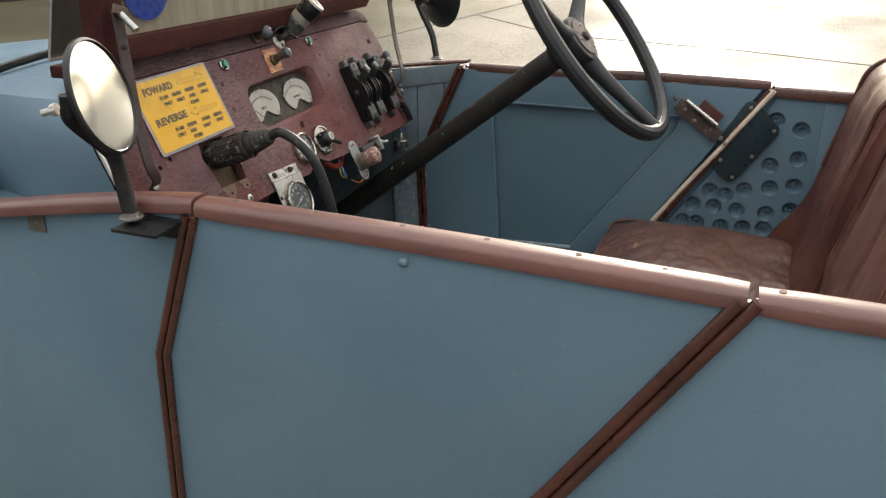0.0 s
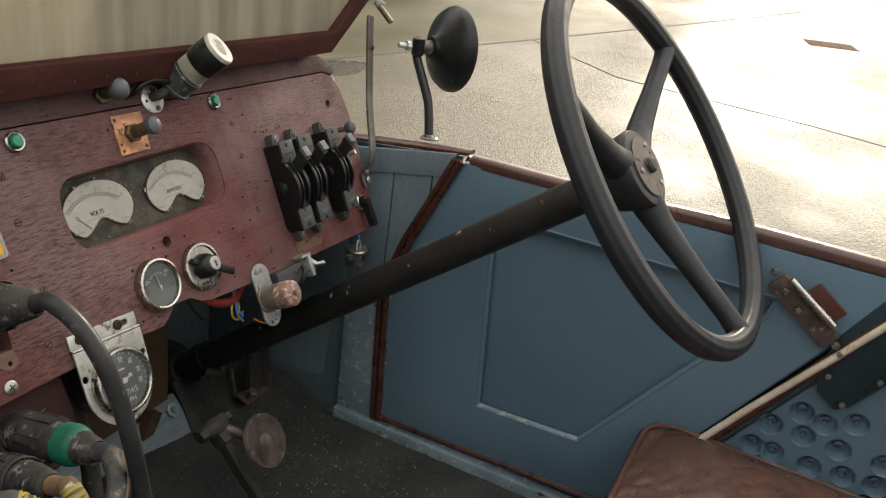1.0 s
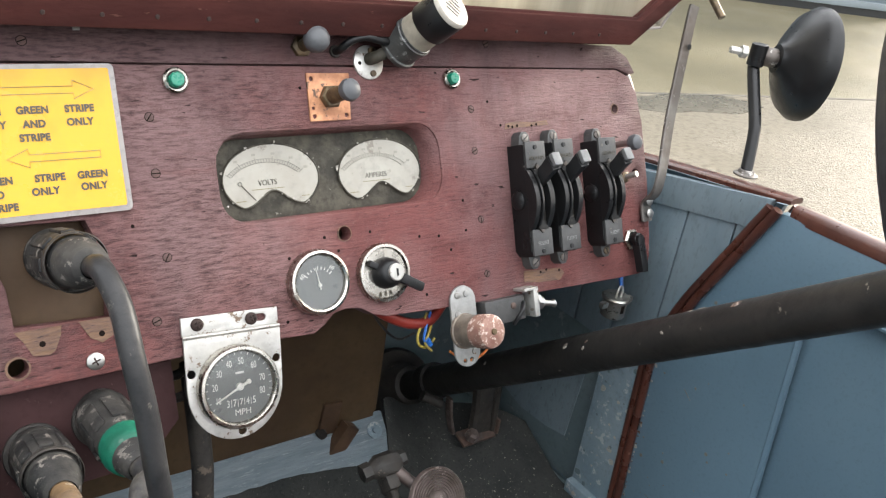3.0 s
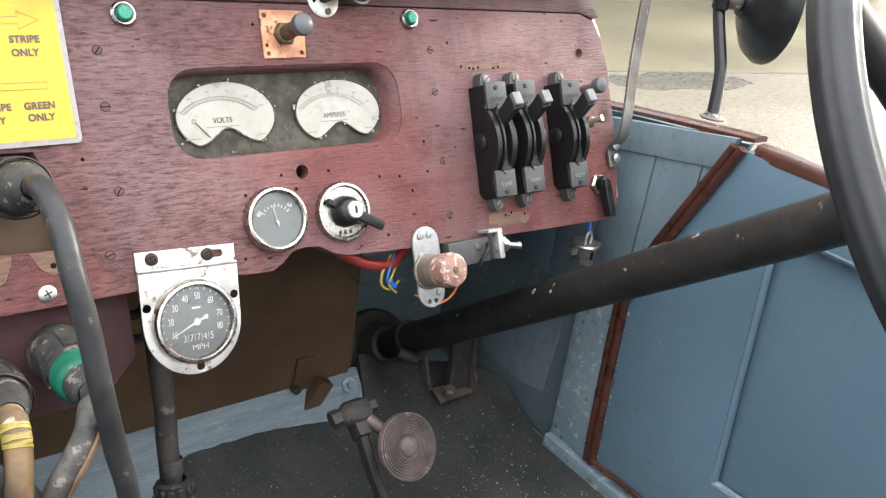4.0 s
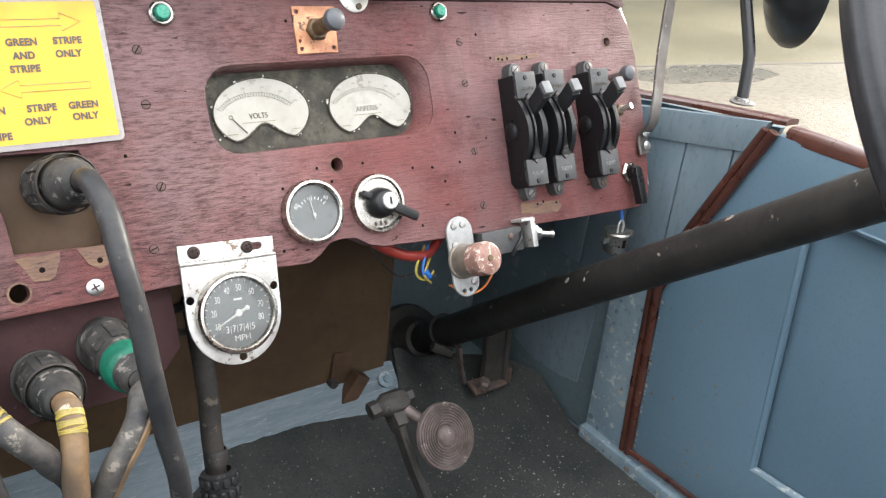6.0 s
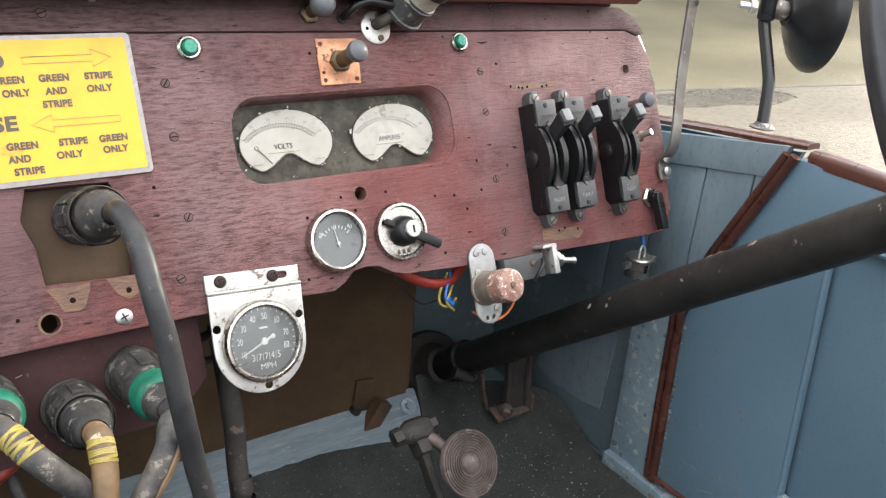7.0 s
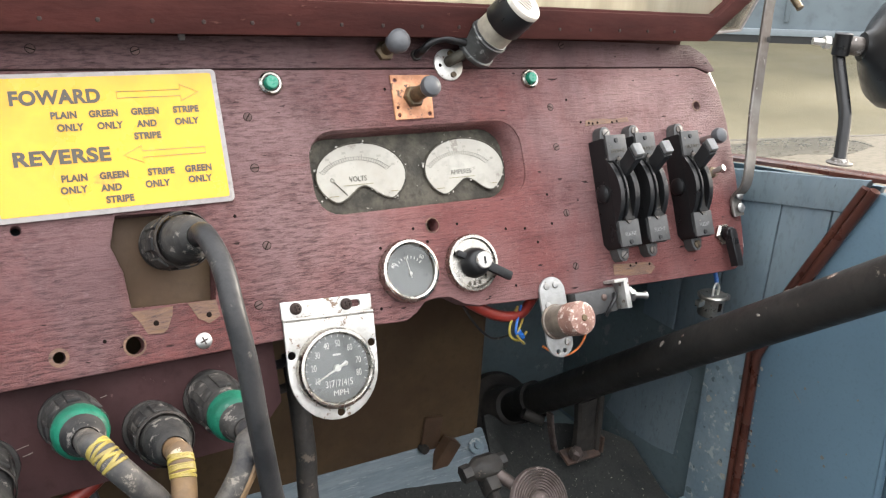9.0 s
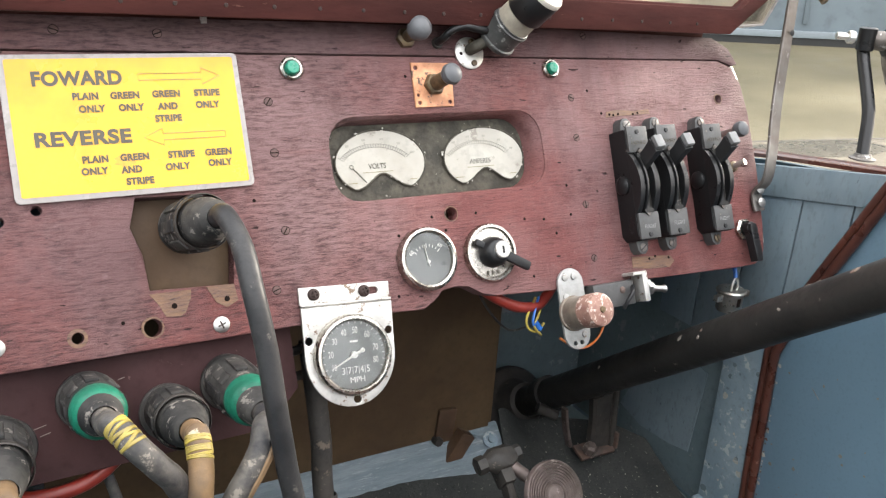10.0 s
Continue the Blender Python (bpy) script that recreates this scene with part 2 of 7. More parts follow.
def old_wood(name, red, dull, pale, grain=1.0):
    """Stained plank: blotches of thin red stain and dull brown, dusty rubbed areas, long grain lines, short dark nicks."""
    ma = bpy.data.materials.new(name)
    ma.use_nodes = True
    n, l = ma.node_tree.nodes, ma.node_tree.links
    b = n["Principled BSDF"]
    tc = n.new("ShaderNodeTexCoord")

    def nz(scale, stretch, detail=6, rg=0.6, shift=0.0):
        mp, t = n.new("ShaderNodeMapping"), n.new("ShaderNodeTexNoise")
        mp.inputs["Scale"].default_value, mp.inputs["Location"].default_value = stretch, (shift, shift, shift)
        t.inputs["Scale"].default_value, t.inputs["Detail"].default_value, t.inputs["Roughness"].default_value = scale, detail, rg
        l.new(tc.outputs["Object"], mp.inputs["Vector"])
        l.new(mp.outputs[0], t.inputs["Vector"])
        return t.outputs["Fac"]

    def ramp(src, lo, hi, a=0.0, c=1.0):
        r = n.new("ShaderNodeMapRange")
        for key, v in (("From Min", lo), ("From Max", hi), ("To Min", a), ("To Max", c)):
            r.inputs[key].default_value = v
        l.new(src, r.inputs["Value"])
        return r.outputs[0]

    def mix(fac, a, c):
        m = n.new("ShaderNodeMix")
        m.data_type = "RGBA"
        l.new(fac, m.inputs["Factor"])
        for key, v in (("A", a), ("B", c)):
            if isinstance(v, tuple):
                m.inputs[key].default_value = (*v, 1)
            else:
                l.new(v, m.inputs[key])
        return m.outputs["Result"]

    def both(op, a, c):
        m = n.new("ShaderNodeMath")
        m.operation = op
        l.new(a, m.inputs[0])
        l.new(c, m.inputs[1])
        return m.outputs[0]

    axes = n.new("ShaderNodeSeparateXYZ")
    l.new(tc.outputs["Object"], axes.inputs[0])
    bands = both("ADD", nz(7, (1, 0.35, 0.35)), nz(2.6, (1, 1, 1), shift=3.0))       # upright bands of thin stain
    rubbed = both("ADD", bands, ramp(axes.outputs["Y"], 0.0, 0.26, -0.09, 0.11))      # bands shifted greyer towards the board's top edge
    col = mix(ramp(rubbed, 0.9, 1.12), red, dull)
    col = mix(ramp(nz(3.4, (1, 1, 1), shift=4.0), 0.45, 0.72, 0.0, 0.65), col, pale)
    mottle = nz(16, (1, 1.5, 1.5), 9, 0.78, 31.0)
    col = mix(ramp(mottle, 0.5, 0.68, 0.0, 0.6), col, tuple(0.42 * v for v in red))
    lines = nz(30, (1.2, 11, 11), 6, 0.7)
    col = mix(ramp(lines, 0.53, 0.7, 0.0, 0.5), col, tuple(0.38 * v for v in dull))
    streak = nz(11, (1, 9, 9), 4, 0.6, 9.0)
    col = mix(ramp(streak, 0.6, 0.75, 0.0, 0.25), col, tuple(1.15 * v for v in red))
    nick = nz(48, (1, 3.0, 3.0), 2.5, 0.55, 2.0)
    col = mix(ramp(nick, 0.69, 0.715), col, (0.028, 0.016, 0.015))
    smear = nz(5.5, (1, 1, 1), 8, 0.75, 14.0)
    col = mix(ramp(smear, 0.6, 0.75, 0.0, 0.6), col, (0.05, 0.028, 0.028))
    hang = nz(10, (1, 0.28, 0.28), 6, 0.7, 41.0)
    col = mix(ramp(hang, 0.52, 0.7, 0.0, 0.5), col, tuple(0.5 * v for v in dull))
    ripple = nz(62, (1, 4.6, 4.6), 5, 0.7, 5.0)                                        # short saw marks, dense at the passenger's end
    sawn = both("ADD", nz(5, (1, 1.3, 1.3), 3, 0.6, 21.0), ramp(axes.outputs["X"], -0.3, 0.25, 0.16, -0.1))
    marks = both("MULTIPLY", ramp(ripple, 0.46, 0.7), ramp(sawn, 0.42, 0.62, 0.12, 0.95))
    col = mix(marks, col, tuple(0.36 * v for v in dull))
    dust = nz(120, (1, 1.5, 1.5), 5, 0.7, 11.0)
    col = mix(ramp(dust, 0.58, 0.72, 0.0, 0.4), col, pale)
    l.new(col, b.inputs["Base Color"])
    l.new(ramp(nz(9, (1, 2, 2), shift=7.0), 0.3, 0.7, 0.55, 0.85), b.inputs["Roughness"])
    b.inputs["Specular IOR Level"].default_value = 0.1
    bp, mx = n.new("ShaderNodeBump"), n.new("ShaderNodeMath")
    bp.inputs["Strength"].default_value, bp.inputs["Distance"].default_value = 0.8 * grain, 0.002
    mx.operation = "SUBTRACT"
    l.new(lines, mx.inputs[1])
    l.new(ramp(nick, 0.7, 0.74, 0.4, -0.6), mx.inputs[0])
    rough2 = n.new("ShaderNodeMath")
    rough2.operation = "SUBTRACT"
    l.new(mx.outputs[0], rough2.inputs[0])
    l.new(ramp(marks, 0.0, 0.75, 0.0, 0.4), rough2.inputs[1])
    l.new(rough2.outputs[0], bp.inputs["Height"])
    l.new(bp.outputs[0], b.inputs["Normal"])
    return ma


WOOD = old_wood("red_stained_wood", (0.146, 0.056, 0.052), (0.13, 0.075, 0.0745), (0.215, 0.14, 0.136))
WOOD_TOP = old_wood("purple_brown_wood", (0.115, 0.052, 0.051), (0.1, 0.06, 0.061), (0.17, 0.113, 0.112))
FRAMEWOOD = surface("dark_maroon_frame_paint", (0.06, 0.0205, 0.0175), 0.7, second=(0.036, 0.0135, 0.012), scale=7, amount=0.8, fine=60, bump=0.25, stretch=(1, 4, 4), spots=(0.1, 0.045, 0.036), spot_scale=30, spot_at=0.71, spec=0.06)
TRIM = surface("brown_painted_trim", (0.085, 0.028, 0.018), 0.32, second=(0.045, 0.017, 0.013), scale=8, amount=0.8, fine=90, bump=0.25, coat=0.1, spots=(0.2, 0.13, 0.1), spot_scale=60, spot_at=0.735)
RAIL = surface("varnished_brown_rail", (0.145, 0.058, 0.046), 0.42, second=(0.095, 0.038, 0.031), scale=7, amount=0.8, fine=60, bump=0.18, stretch=(5, 1, 5), coat=0.18, spots=(0.24, 0.115, 0.088), spot_scale=25, spot_at=0.725)
RAWWOOD = surface("bare_wood", (0.155, 0.088, 0.05), 0.75, second=(0.1, 0.055, 0.042), scale=60, amount=0.9, stretch=(1, 5, 5), bump=0.4, spots=(0.04, 0.025, 0.02), spot_scale=60, spot_at=0.64)
BOARD = surface("brown_fibre_board", (0.098, 0.063, 0.034), 0.6, second=(0.07, 0.043, 0.025), scale=9, amount=0.9, bump=0.15, spec=0.2)
SUBPANEL = surface("dull_maroon_panel", (0.05, 0.0235, 0.0235), 0.7, spec=0.12, second=(0.035, 0.017, 0.017), scale=9, amount=0.9, bump=0.15, spots=(0.1, 0.058, 0.054), spot_scale=40, spot_at=0.7)
TABGREY = surface("worn_grey_tab", (0.042, 0.042, 0.042), 0.42, second=(0.065, 0.064, 0.062), scale=60, bump=0.15, spec=0.35, spots=(0.12, 0.105, 0.09), spot_scale=90, spot_at=0.68)
LEATHER = surface("brown_leather", (0.112, 0.054, 0.039), 0.36, second=(0.074, 0.035, 0.026), scale=8, amount=0.9, fine=120, bump=0.4, spots=(0.25, 0.14, 0.085), spot_scale=11, spot_at=0.685, stretch=(1, 1.8, 1), crease=0.25)
LEATHER_RED = surface("red_brown_leather", (0.096, 0.033, 0.024), 0.48, spec=0.35, second=(0.064, 0.022, 0.017), scale=8, fine=220, bump=0.35, crease=0.12)
BLACK = surface("black_bakelite", (0.011, 0.011, 0.0115), 0.36, spec=0.3, scale=20, bump=0.08, spots=(0.07, 0.065, 0.06), spot_scale=60, spot_at=0.72)
RUBBER = surface("black_rubber", (0.017, 0.017, 0.018), 0.45, second=(0.034, 0.033, 0.0325), spec=0.22, scale=16, amount=0.9, bump=0.3, spots=(0.085, 0.077, 0.068), spot_scale=34, spot_at=0.645)
PLUGDUST = surface("dusty_black_plug_rubber", (0.019, 0.0185, 0.0185), 0.6, second=(0.05, 0.047, 0.043), spec=0.16, scale=24, amount=1.0, fine=60, bump=0.5, spots=(0.15, 0.135, 0.12), spot_scale=55, spot_at=0.62)
WHEELPAINT = surface("grey_black_hard_rubber", (0.016, 0.0165, 0.0185), 0.42, second=(0.026, 0.026, 0.028), scale=12, bump=0.2, spots=(0.08, 0.072, 0.068), spot_scale=45, spot_at=0.71, spec=0.27)
COLUMN = surface("black_column_paint", (0.013, 0.0126, 0.012), 0.42, second=(0.024, 0.022, 0.02), scale=14, amount=0.9, bump=0.25, spots=(0.15, 0.13, 0.11), spot_scale=34, spot_at=0.695, spec=0.3, stretch=(0.5, 1, 1))
GREASY = surface("greasy_dark_iron", (0.026, 0.0245, 0.0225), 0.6, spec=0.3, second=(0.046, 0.04, 0.035), scale=22, amount=0.9, bump=0.5, spots=(0.12, 0.095, 0.075), spot_scale=40, spot_at=0.67)
PEDALSTEEL = surface("worn_pedal_iron", (0.13, 0.1, 0.09), 0.55, 0.3, second=(0.06, 0.043, 0.036), scale=35, amount=0.9, bump=0.4, spots=(0.24, 0.2, 0.18), spot_scale=60, spot_at=0.66)
FOOTPAINT = surface("brushed_pale_blue_board", (0.2, 0.24, 0.265), 0.55, second=(0.15, 0.19, 0.215), scale=10, amount=0.9, fine=70, bump=0.5, stretch=(1, 9, 9), spots=(0.27, 0.3, 0.32), spot_scale=30, spot_at=0.64)
HUBBROWN = surface("worn_brown_hub_plate", (0.1, 0.075, 0.062), 0.5, 0.2, second=(0.07, 0.05, 0.042), scale=35, amount=0.8, bump=0.2, spots=(0.2, 0.16, 0.13), spot_scale=60, spot_at=0.7)
CAPWHITE = surface("chalky_cap", (0.46, 0.43, 0.38), 0.6, second=(0.36, 0.33, 0.28), scale=60, amount=0.9, bump=0.1)
CREAM = surface("grubby_cream_band", (0.3, 0.27, 0.215), 0.5, second=(0.2, 0.18, 0.145), scale=50, amount=0.8, bump=0.1)
LEVERGREY = surface("worn_grey_lever", (0.2, 0.2, 0.197), 0.5, second=(0.1, 0.1, 0.1), scale=60, bump=0.1, spec=0.3)
PALEPRINT = surface("worn_pale_lettering", (0.26, 0.26, 0.25), 0.5, second=(0.12, 0.12, 0.12), scale=300, amount=0.9, bump=0)
# Worn wood strip, its base colour whitened to carry the sky's glare.
STRIP_GLARE = surface("worn_edge_glare", (0.85, 0.77, 0.64), 0.35, 0.25, second=(0.6, 0.48, 0.36), scale=14, amount=0.6, bump=0.1, coat=1.0)
LATCHWOOD = surface("dark_brown_latch", (0.1, 0.055, 0.03), 0.5, second=(0.06, 0.034, 0.02), scale=20, amount=0.8, bump=0.3)
STAYSTEEL = surface("dull_scuffed_strip_steel", (0.16, 0.148, 0.135), 0.45, 0.55, second=(0.085, 0.07, 0.06), scale=20, amount=0.9, bump=0.2, spots=(0.42, 0.4, 0.38), spot_scale=40, spot_at=0.66)
DARKSCREW = surface("dark_screw_steel", (0.05, 0.032, 0.027), 0.6, 0.3, second=(0.03, 0.022, 0.02), scale=90, bump=0.2, spec=0.25)
ARMBLACK = surface("black_mirror_arm", (0.01, 0.01, 0.01), 0.8, second=(0.02, 0.018, 0.017), scale=30, bump=0.3, spec=0.08)
CHIP = surface("bare_primer_chip", (0.22, 0.2, 0.175), 0.7, second=(0.13, 0.1, 0.08), scale=120, bump=0.2)
CAPRUST = surface("rust_pink_cap", (0.25, 0.14, 0.108), 0.65, second=(0.17, 0.08, 0.06), scale=60, amount=0.9, bump=0.3, spots=(0.5, 0.4, 0.34), spot_scale=150, spot_at=0.6)
BARRELTAN = surface("grimy_tan_barrel", (0.2, 0.165, 0.13), 0.5, 0.3, second=(0.12, 0.095, 0.075), scale=40, amount=0.9, bump=0.2, spots=(0.28, 0.25, 0.21), spot_scale=60, spot_at=0.68)
FLUSHSCREW = surface("stained_flush_screw", (0.115, 0.068, 0.062), 0.6, 0.2, second=(0.08, 0.05, 0.045), scale=90, bump=0.2, spec=0.25)
HOLEBROWN = surface("dark_hole", (0.012, 0.008, 0.007), 0.9, spec=0.05, bump=0)
WORNBLACK = surface("weathered_black_barrel", (0.022, 0.023, 0.023), 0.45, second=(0.045, 0.047, 0.045), scale=30, amount=0.9, bump=0.25, spots=(0.17, 0.175, 0.165), spot_scale=75, spot_at=0.635)
STAIN = surface("brown_card_stain", (0.42, 0.19, 0.012), 0.4, second=(0.56, 0.29, 0.012), scale=120, amount=0.9, bump=0)
TIP = surface("dirty_knob_wood", (0.21, 0.115, 0.07), 0.5, second=(0.1, 0.05, 0.033), scale=40, amount=0.9, bump=0.3)
FLAKE = surface("pale_paint_flake", (0.42, 0.4, 0.36), 0.7, second=(0.28, 0.26, 0.22), scale=400, bump=0)
BRIGHTCAN = surface("worn_bright_can", (0.42, 0.41, 0.38), 0.35, 0.9, second=(0.24, 0.225, 0.2), scale=40, amount=0.8, bump=0.1, spots=(0.2, 0.15, 0.11), spot_scale=80, spot_at=0.68)
STRAPALU = surface("dull_grey_strap_alloy", (0.36, 0.36, 0.35), 0.5, 0.55, second=(0.27, 0.265, 0.25), scale=40, amount=0.8, bump=0.15, spots=(0.17, 0.15, 0.13), spot_scale=90, spot_at=0.68)
STAYBROWN = surface("brown_painted_strip", (0.05, 0.03, 0.024), 0.5, 0.2, second=(0.032, 0.02, 0.016), scale=20, amount=0.9, bump=0.2, spots=(0.22, 0.18, 0.15), spot_scale=35, spot_at=0.69)
COVERRUST = surface("dull_rusty_cover", (0.16, 0.105, 0.08), 0.9, second=(0.1, 0.065, 0.05), scale=12, amount=0.9, bump=0.2, spec=0.03)
FLASHING = surface("pale_flashing", (0.19, 0.22, 0.235), 0.5, scale=3, bump=0.02)
WETPATCH = surface("wet_dark_concrete", (0.1, 0.088, 0.066), 0.3, second=(0.075, 0.066, 0.05), scale=6, amount=0.9, fine=60, bump=0.4)
INKGREY = surface("worn_grey_print", (0.15, 0.14, 0.115), 0.45, bump=0)
STEEL = surface("dull_steel", (0.42, 0.42, 0.41), 0.42, 1.0, second=(0.3, 0.29, 0.27), scale=25, bump=0.15, spots=(0.2, 0.11, 0.06), spot_scale=50, spot_at=0.7)
CHROME = surface("chrome", (0.47, 0.45, 0.41), 0.26, 1.0, second=(0.34, 0.31, 0.27), scale=30, bump=0.1, spots=(0.2, 0.13, 0.08), spot_scale=80, spot_at=0.7)
ALU = surface("scuffed_aluminium", (0.56, 0.55, 0.52), 0.46, 0.7, second=(0.42, 0.405, 0.375), scale=30, amount=0.8, bump=0.2, spots=(0.17, 0.12, 0.085), spot_scale=75, spot_at=0.625)
RUSTY = surface("rusty_steel", (0.13, 0.08, 0.06), 0.7, 0.3, second=(0.07, 0.055, 0.05), scale=40, amount=0.9, bump=0.4, spots=(0.26, 0.2, 0.17), spot_scale=60, spot_at=0.66)
COPPER = surface("copper_plate", (0.56, 0.27, 0.14), 0.5, 0.3, second=(0.3, 0.13, 0.065), scale=55, amount=1.0, bump=0.3, spots=(0.1, 0.06, 0.042), spot_scale=85, spot_at=0.62)
BRASS = surface("tarnished_brass", (0.16, 0.115, 0.065), 0.45, 0.6, second=(0.07, 0.05, 0.033), scale=60, amount=0.9, bump=0.2)
GREYKNOB = surface("grey_plastic", (0.085, 0.087, 0.093), 0.42, spec=0.3, second=(0.07, 0.072, 0.077), scale=40, bump=0.08)
CARPET = surface("black_carpet", (0.035, 0.037, 0.036), 0.95, second=(0.054, 0.055, 0.052), scale=9, amount=0.9, fine=230, bump=1.0, spec=0.08, spots=(0.13, 0.122, 0.11), spot_scale=170, spot_at=0.665)
DEBRIS = surface("pale_grit", (0.35, 0.32, 0.27), 0.8, scale=200, bump=0)
YELLOW = surface("yellow_laminated_card", (0.58, 0.312, 0.011), 0.25, second=(0.54, 0.285, 0.011), scale=5, fine=12, bump=0.0, spec=0.4, spots=(0.6, 0.3, 0.015), spot_scale=9, spot_at=0.72)
LAMINATE = surface("clear_laminate_edge", (0.25, 0.228, 0.215), 0.32, second=(0.24, 0.215, 0.205), scale=14, bump=0.05)
INK = surface("dark_print", (0.04, 0.031, 0.016), 0.4, bump=0)
INKPALE = surface("faded_print", (0.2, 0.17, 0.09), 0.4, bump=0)
DIAL = surface("ivory_dial", (0.345, 0.33, 0.285), 0.4, second=(0.27, 0.25, 0.21), scale=25, fine=80, bump=0.02, spots=(0.2, 0.18, 0.15), spot_scale=45, spot_at=0.66)
DIALMARK = surface("faint_dial_print", (0.19, 0.178, 0.15), 0.45, bump=0)
DIALFAINT = surface("rubbed_dial_print", (0.27, 0.255, 0.215), 0.45, bump=0)
DIALGREY = surface("grey_black_dial", (0.12, 0.13, 0.137), 0.35, second=(0.16, 0.168, 0.17), scale=25, bump=0.02)
WHITE = surface("white_print", (0.75, 0.75, 0.72), 0.5, bump=0)
METERCASE = surface("dusty_black_meter_case", (0.038, 0.035, 0.028), 0.65, second=(0.085, 0.077, 0.06), scale=38, amount=1.0, fine=140, bump=0.4, spots=(0.2, 0.185, 0.16), spot_scale=60, spot_at=0.69, spec=0.15)
GREEN = surface("green_plastic", (0.006, 0.2, 0.122), 0.3, second=(0.005, 0.15, 0.09), scale=60, bump=0)
GREENRUB = surface("green_tape", (0.006, 0.125, 0.074), 0.5, spec=0.25, second=(0.008, 0.08, 0.05), scale=45, amount=0.9, bump=0.3, spots=(0.05, 0.11, 0.08), spot_scale=70, spot_at=0.68)
TAN = surface("dirty_tan_cable", (0.18, 0.112, 0.055), 0.6, spec=0.2, second=(0.085, 0.06, 0.042), scale=22, amount=0.9, bump=0.3, spots=(0.36, 0.3, 0.22), spot_scale=45, spot_at=0.68)
GREYCABLE = surface("dirty_grey_cable", (0.028, 0.028, 0.03), 0.5, second=(0.085, 0.077, 0.067), spec=0.2, scale=30, amount=1.0, bump=0.45, spots=(0.17, 0.15, 0.125), spot_scale=60, spot_at=0.64)
YTAPE = surface("grubby_yellow_tape", (0.3, 0.23, 0.035), 0.55, second=(0.2, 0.15, 0.04), scale=60, amount=0.9)
RED = surface("red_cable", (0.24, 0.026, 0.018), 0.4, scale=50)
ORANGE = surface("orange_wire", (0.5, 0.14, 0.03), 0.5, bump=0)
BLUEWIRE = surface("blue_wire", (0.02, 0.12, 0.42), 0.4, bump=0)
STICKER = surface("blue_sticker", (0.01, 0.035, 0.22), 0.3, scale=20, bump=0)
TEAL = surface("dark_teal_plate", (0.012, 0.03, 0.038), 0.35, scale=20, bump=0.2, spots=(0.2, 0.24, 0.25), spot_scale=26, spot_at=0.76)
WALLGREY = surface("grey_cladding", (0.118, 0.146, 0.162), 0.5, scale=2, fine=8, bump=0.02)
WHITEPAINT = surface("white_plastic", (0.75, 0.75, 0.75), 0.5, bump=0)
REDPLASTIC = surface("red_plastic", (0.5, 0.02, 0.02), 0.45, bump=0)
ORANGEPLASTIC = surface("orange_plastic", (0.7, 0.15, 0.02), 0.45, bump=0)
DARKMETAL = surface("dark_gate_metal", (0.02, 0.02, 0.02), 0.5, bump=0)
DARKCAR = surface("dark_car_paint", (0.05, 0.055, 0.06), 0.25, bump=0)


def glassy(name, tint, milk, rough=0.05, through_light=0.0):
    ma = bpy.data.materials.new(name)
    ma.use_nodes = True
    n, l = ma.node_tree.nodes, ma.node_tree.links
    out = n["Material Output"]
    n.remove(n["Principled BSDF"])
    tr, di, gl = n.new("ShaderNodeBsdfTransparent"), n.new("ShaderNodeBsdfDiffuse"), n.new("ShaderNodeBsdfGlossy")
    tr.inputs["Color"].default_value = (*tint, 1)
    di.inputs["Color"].default_value = (0.62, 0.56, 0.44, 1)
    gl.inputs["Roughness"].default_value = rough
    tl, both = n.new("ShaderNodeBsdfTranslucent"), n.new("ShaderNodeMixShader")
    tl.inputs["Color"].default_value = (0.78, 0.71, 0.57, 1)
    both.inputs[0].default_value = through_light
    l.new(di.outputs[0], both.inputs[1])
    l.new(tl.outputs[0], both.inputs[2])
    tc, mp, nz, mr = n.new("ShaderNodeTexCoord"), n.new("ShaderNodeMapping"), n.new("ShaderNodeTexNoise"), n.new("ShaderNodeMapRange")
    mp.inputs["Scale"].default_value = (9, 0.7, 9)
    nz.inputs["Scale"].default_value, nz.inputs["Detail"].default_value = 3, 6
    l.new(tc.outputs["Object"], mp.inputs["Vector"])
    l.new(mp.outputs[0], nz.inputs["Vector"])
    l.new(nz.outputs["Fac"], mr.inputs["Value"])
    mr.inputs["From Min"].default_value, mr.inputs["From Max"].default_value = 0.35, 0.75
    mr.inputs["To Min"].default_value, mr.inputs["To Max"].default_value = milk * 0.75, milk * 1.4
    m1, m2, fr = n.new("ShaderNodeMixShader"), n.new("ShaderNodeMixShader"), n.new("ShaderNodeFresnel")
    fr.inputs["IOR"].default_value = 1.45
    l.new(mr.outputs[0], m1.inputs[0])
    l.new(tr.outputs[0], m1.inputs[1])
    l.new(both.outputs[0], m1.inputs[2])
    l.new(fr.outputs[0], m2.inputs[0])
    l.new(m1.outputs[0], m2.inputs[1])
    l.new(gl.outputs[0], m2.inputs[2])
    l.new(m2.outputs[0], out.inputs["Surface"])
    return ma


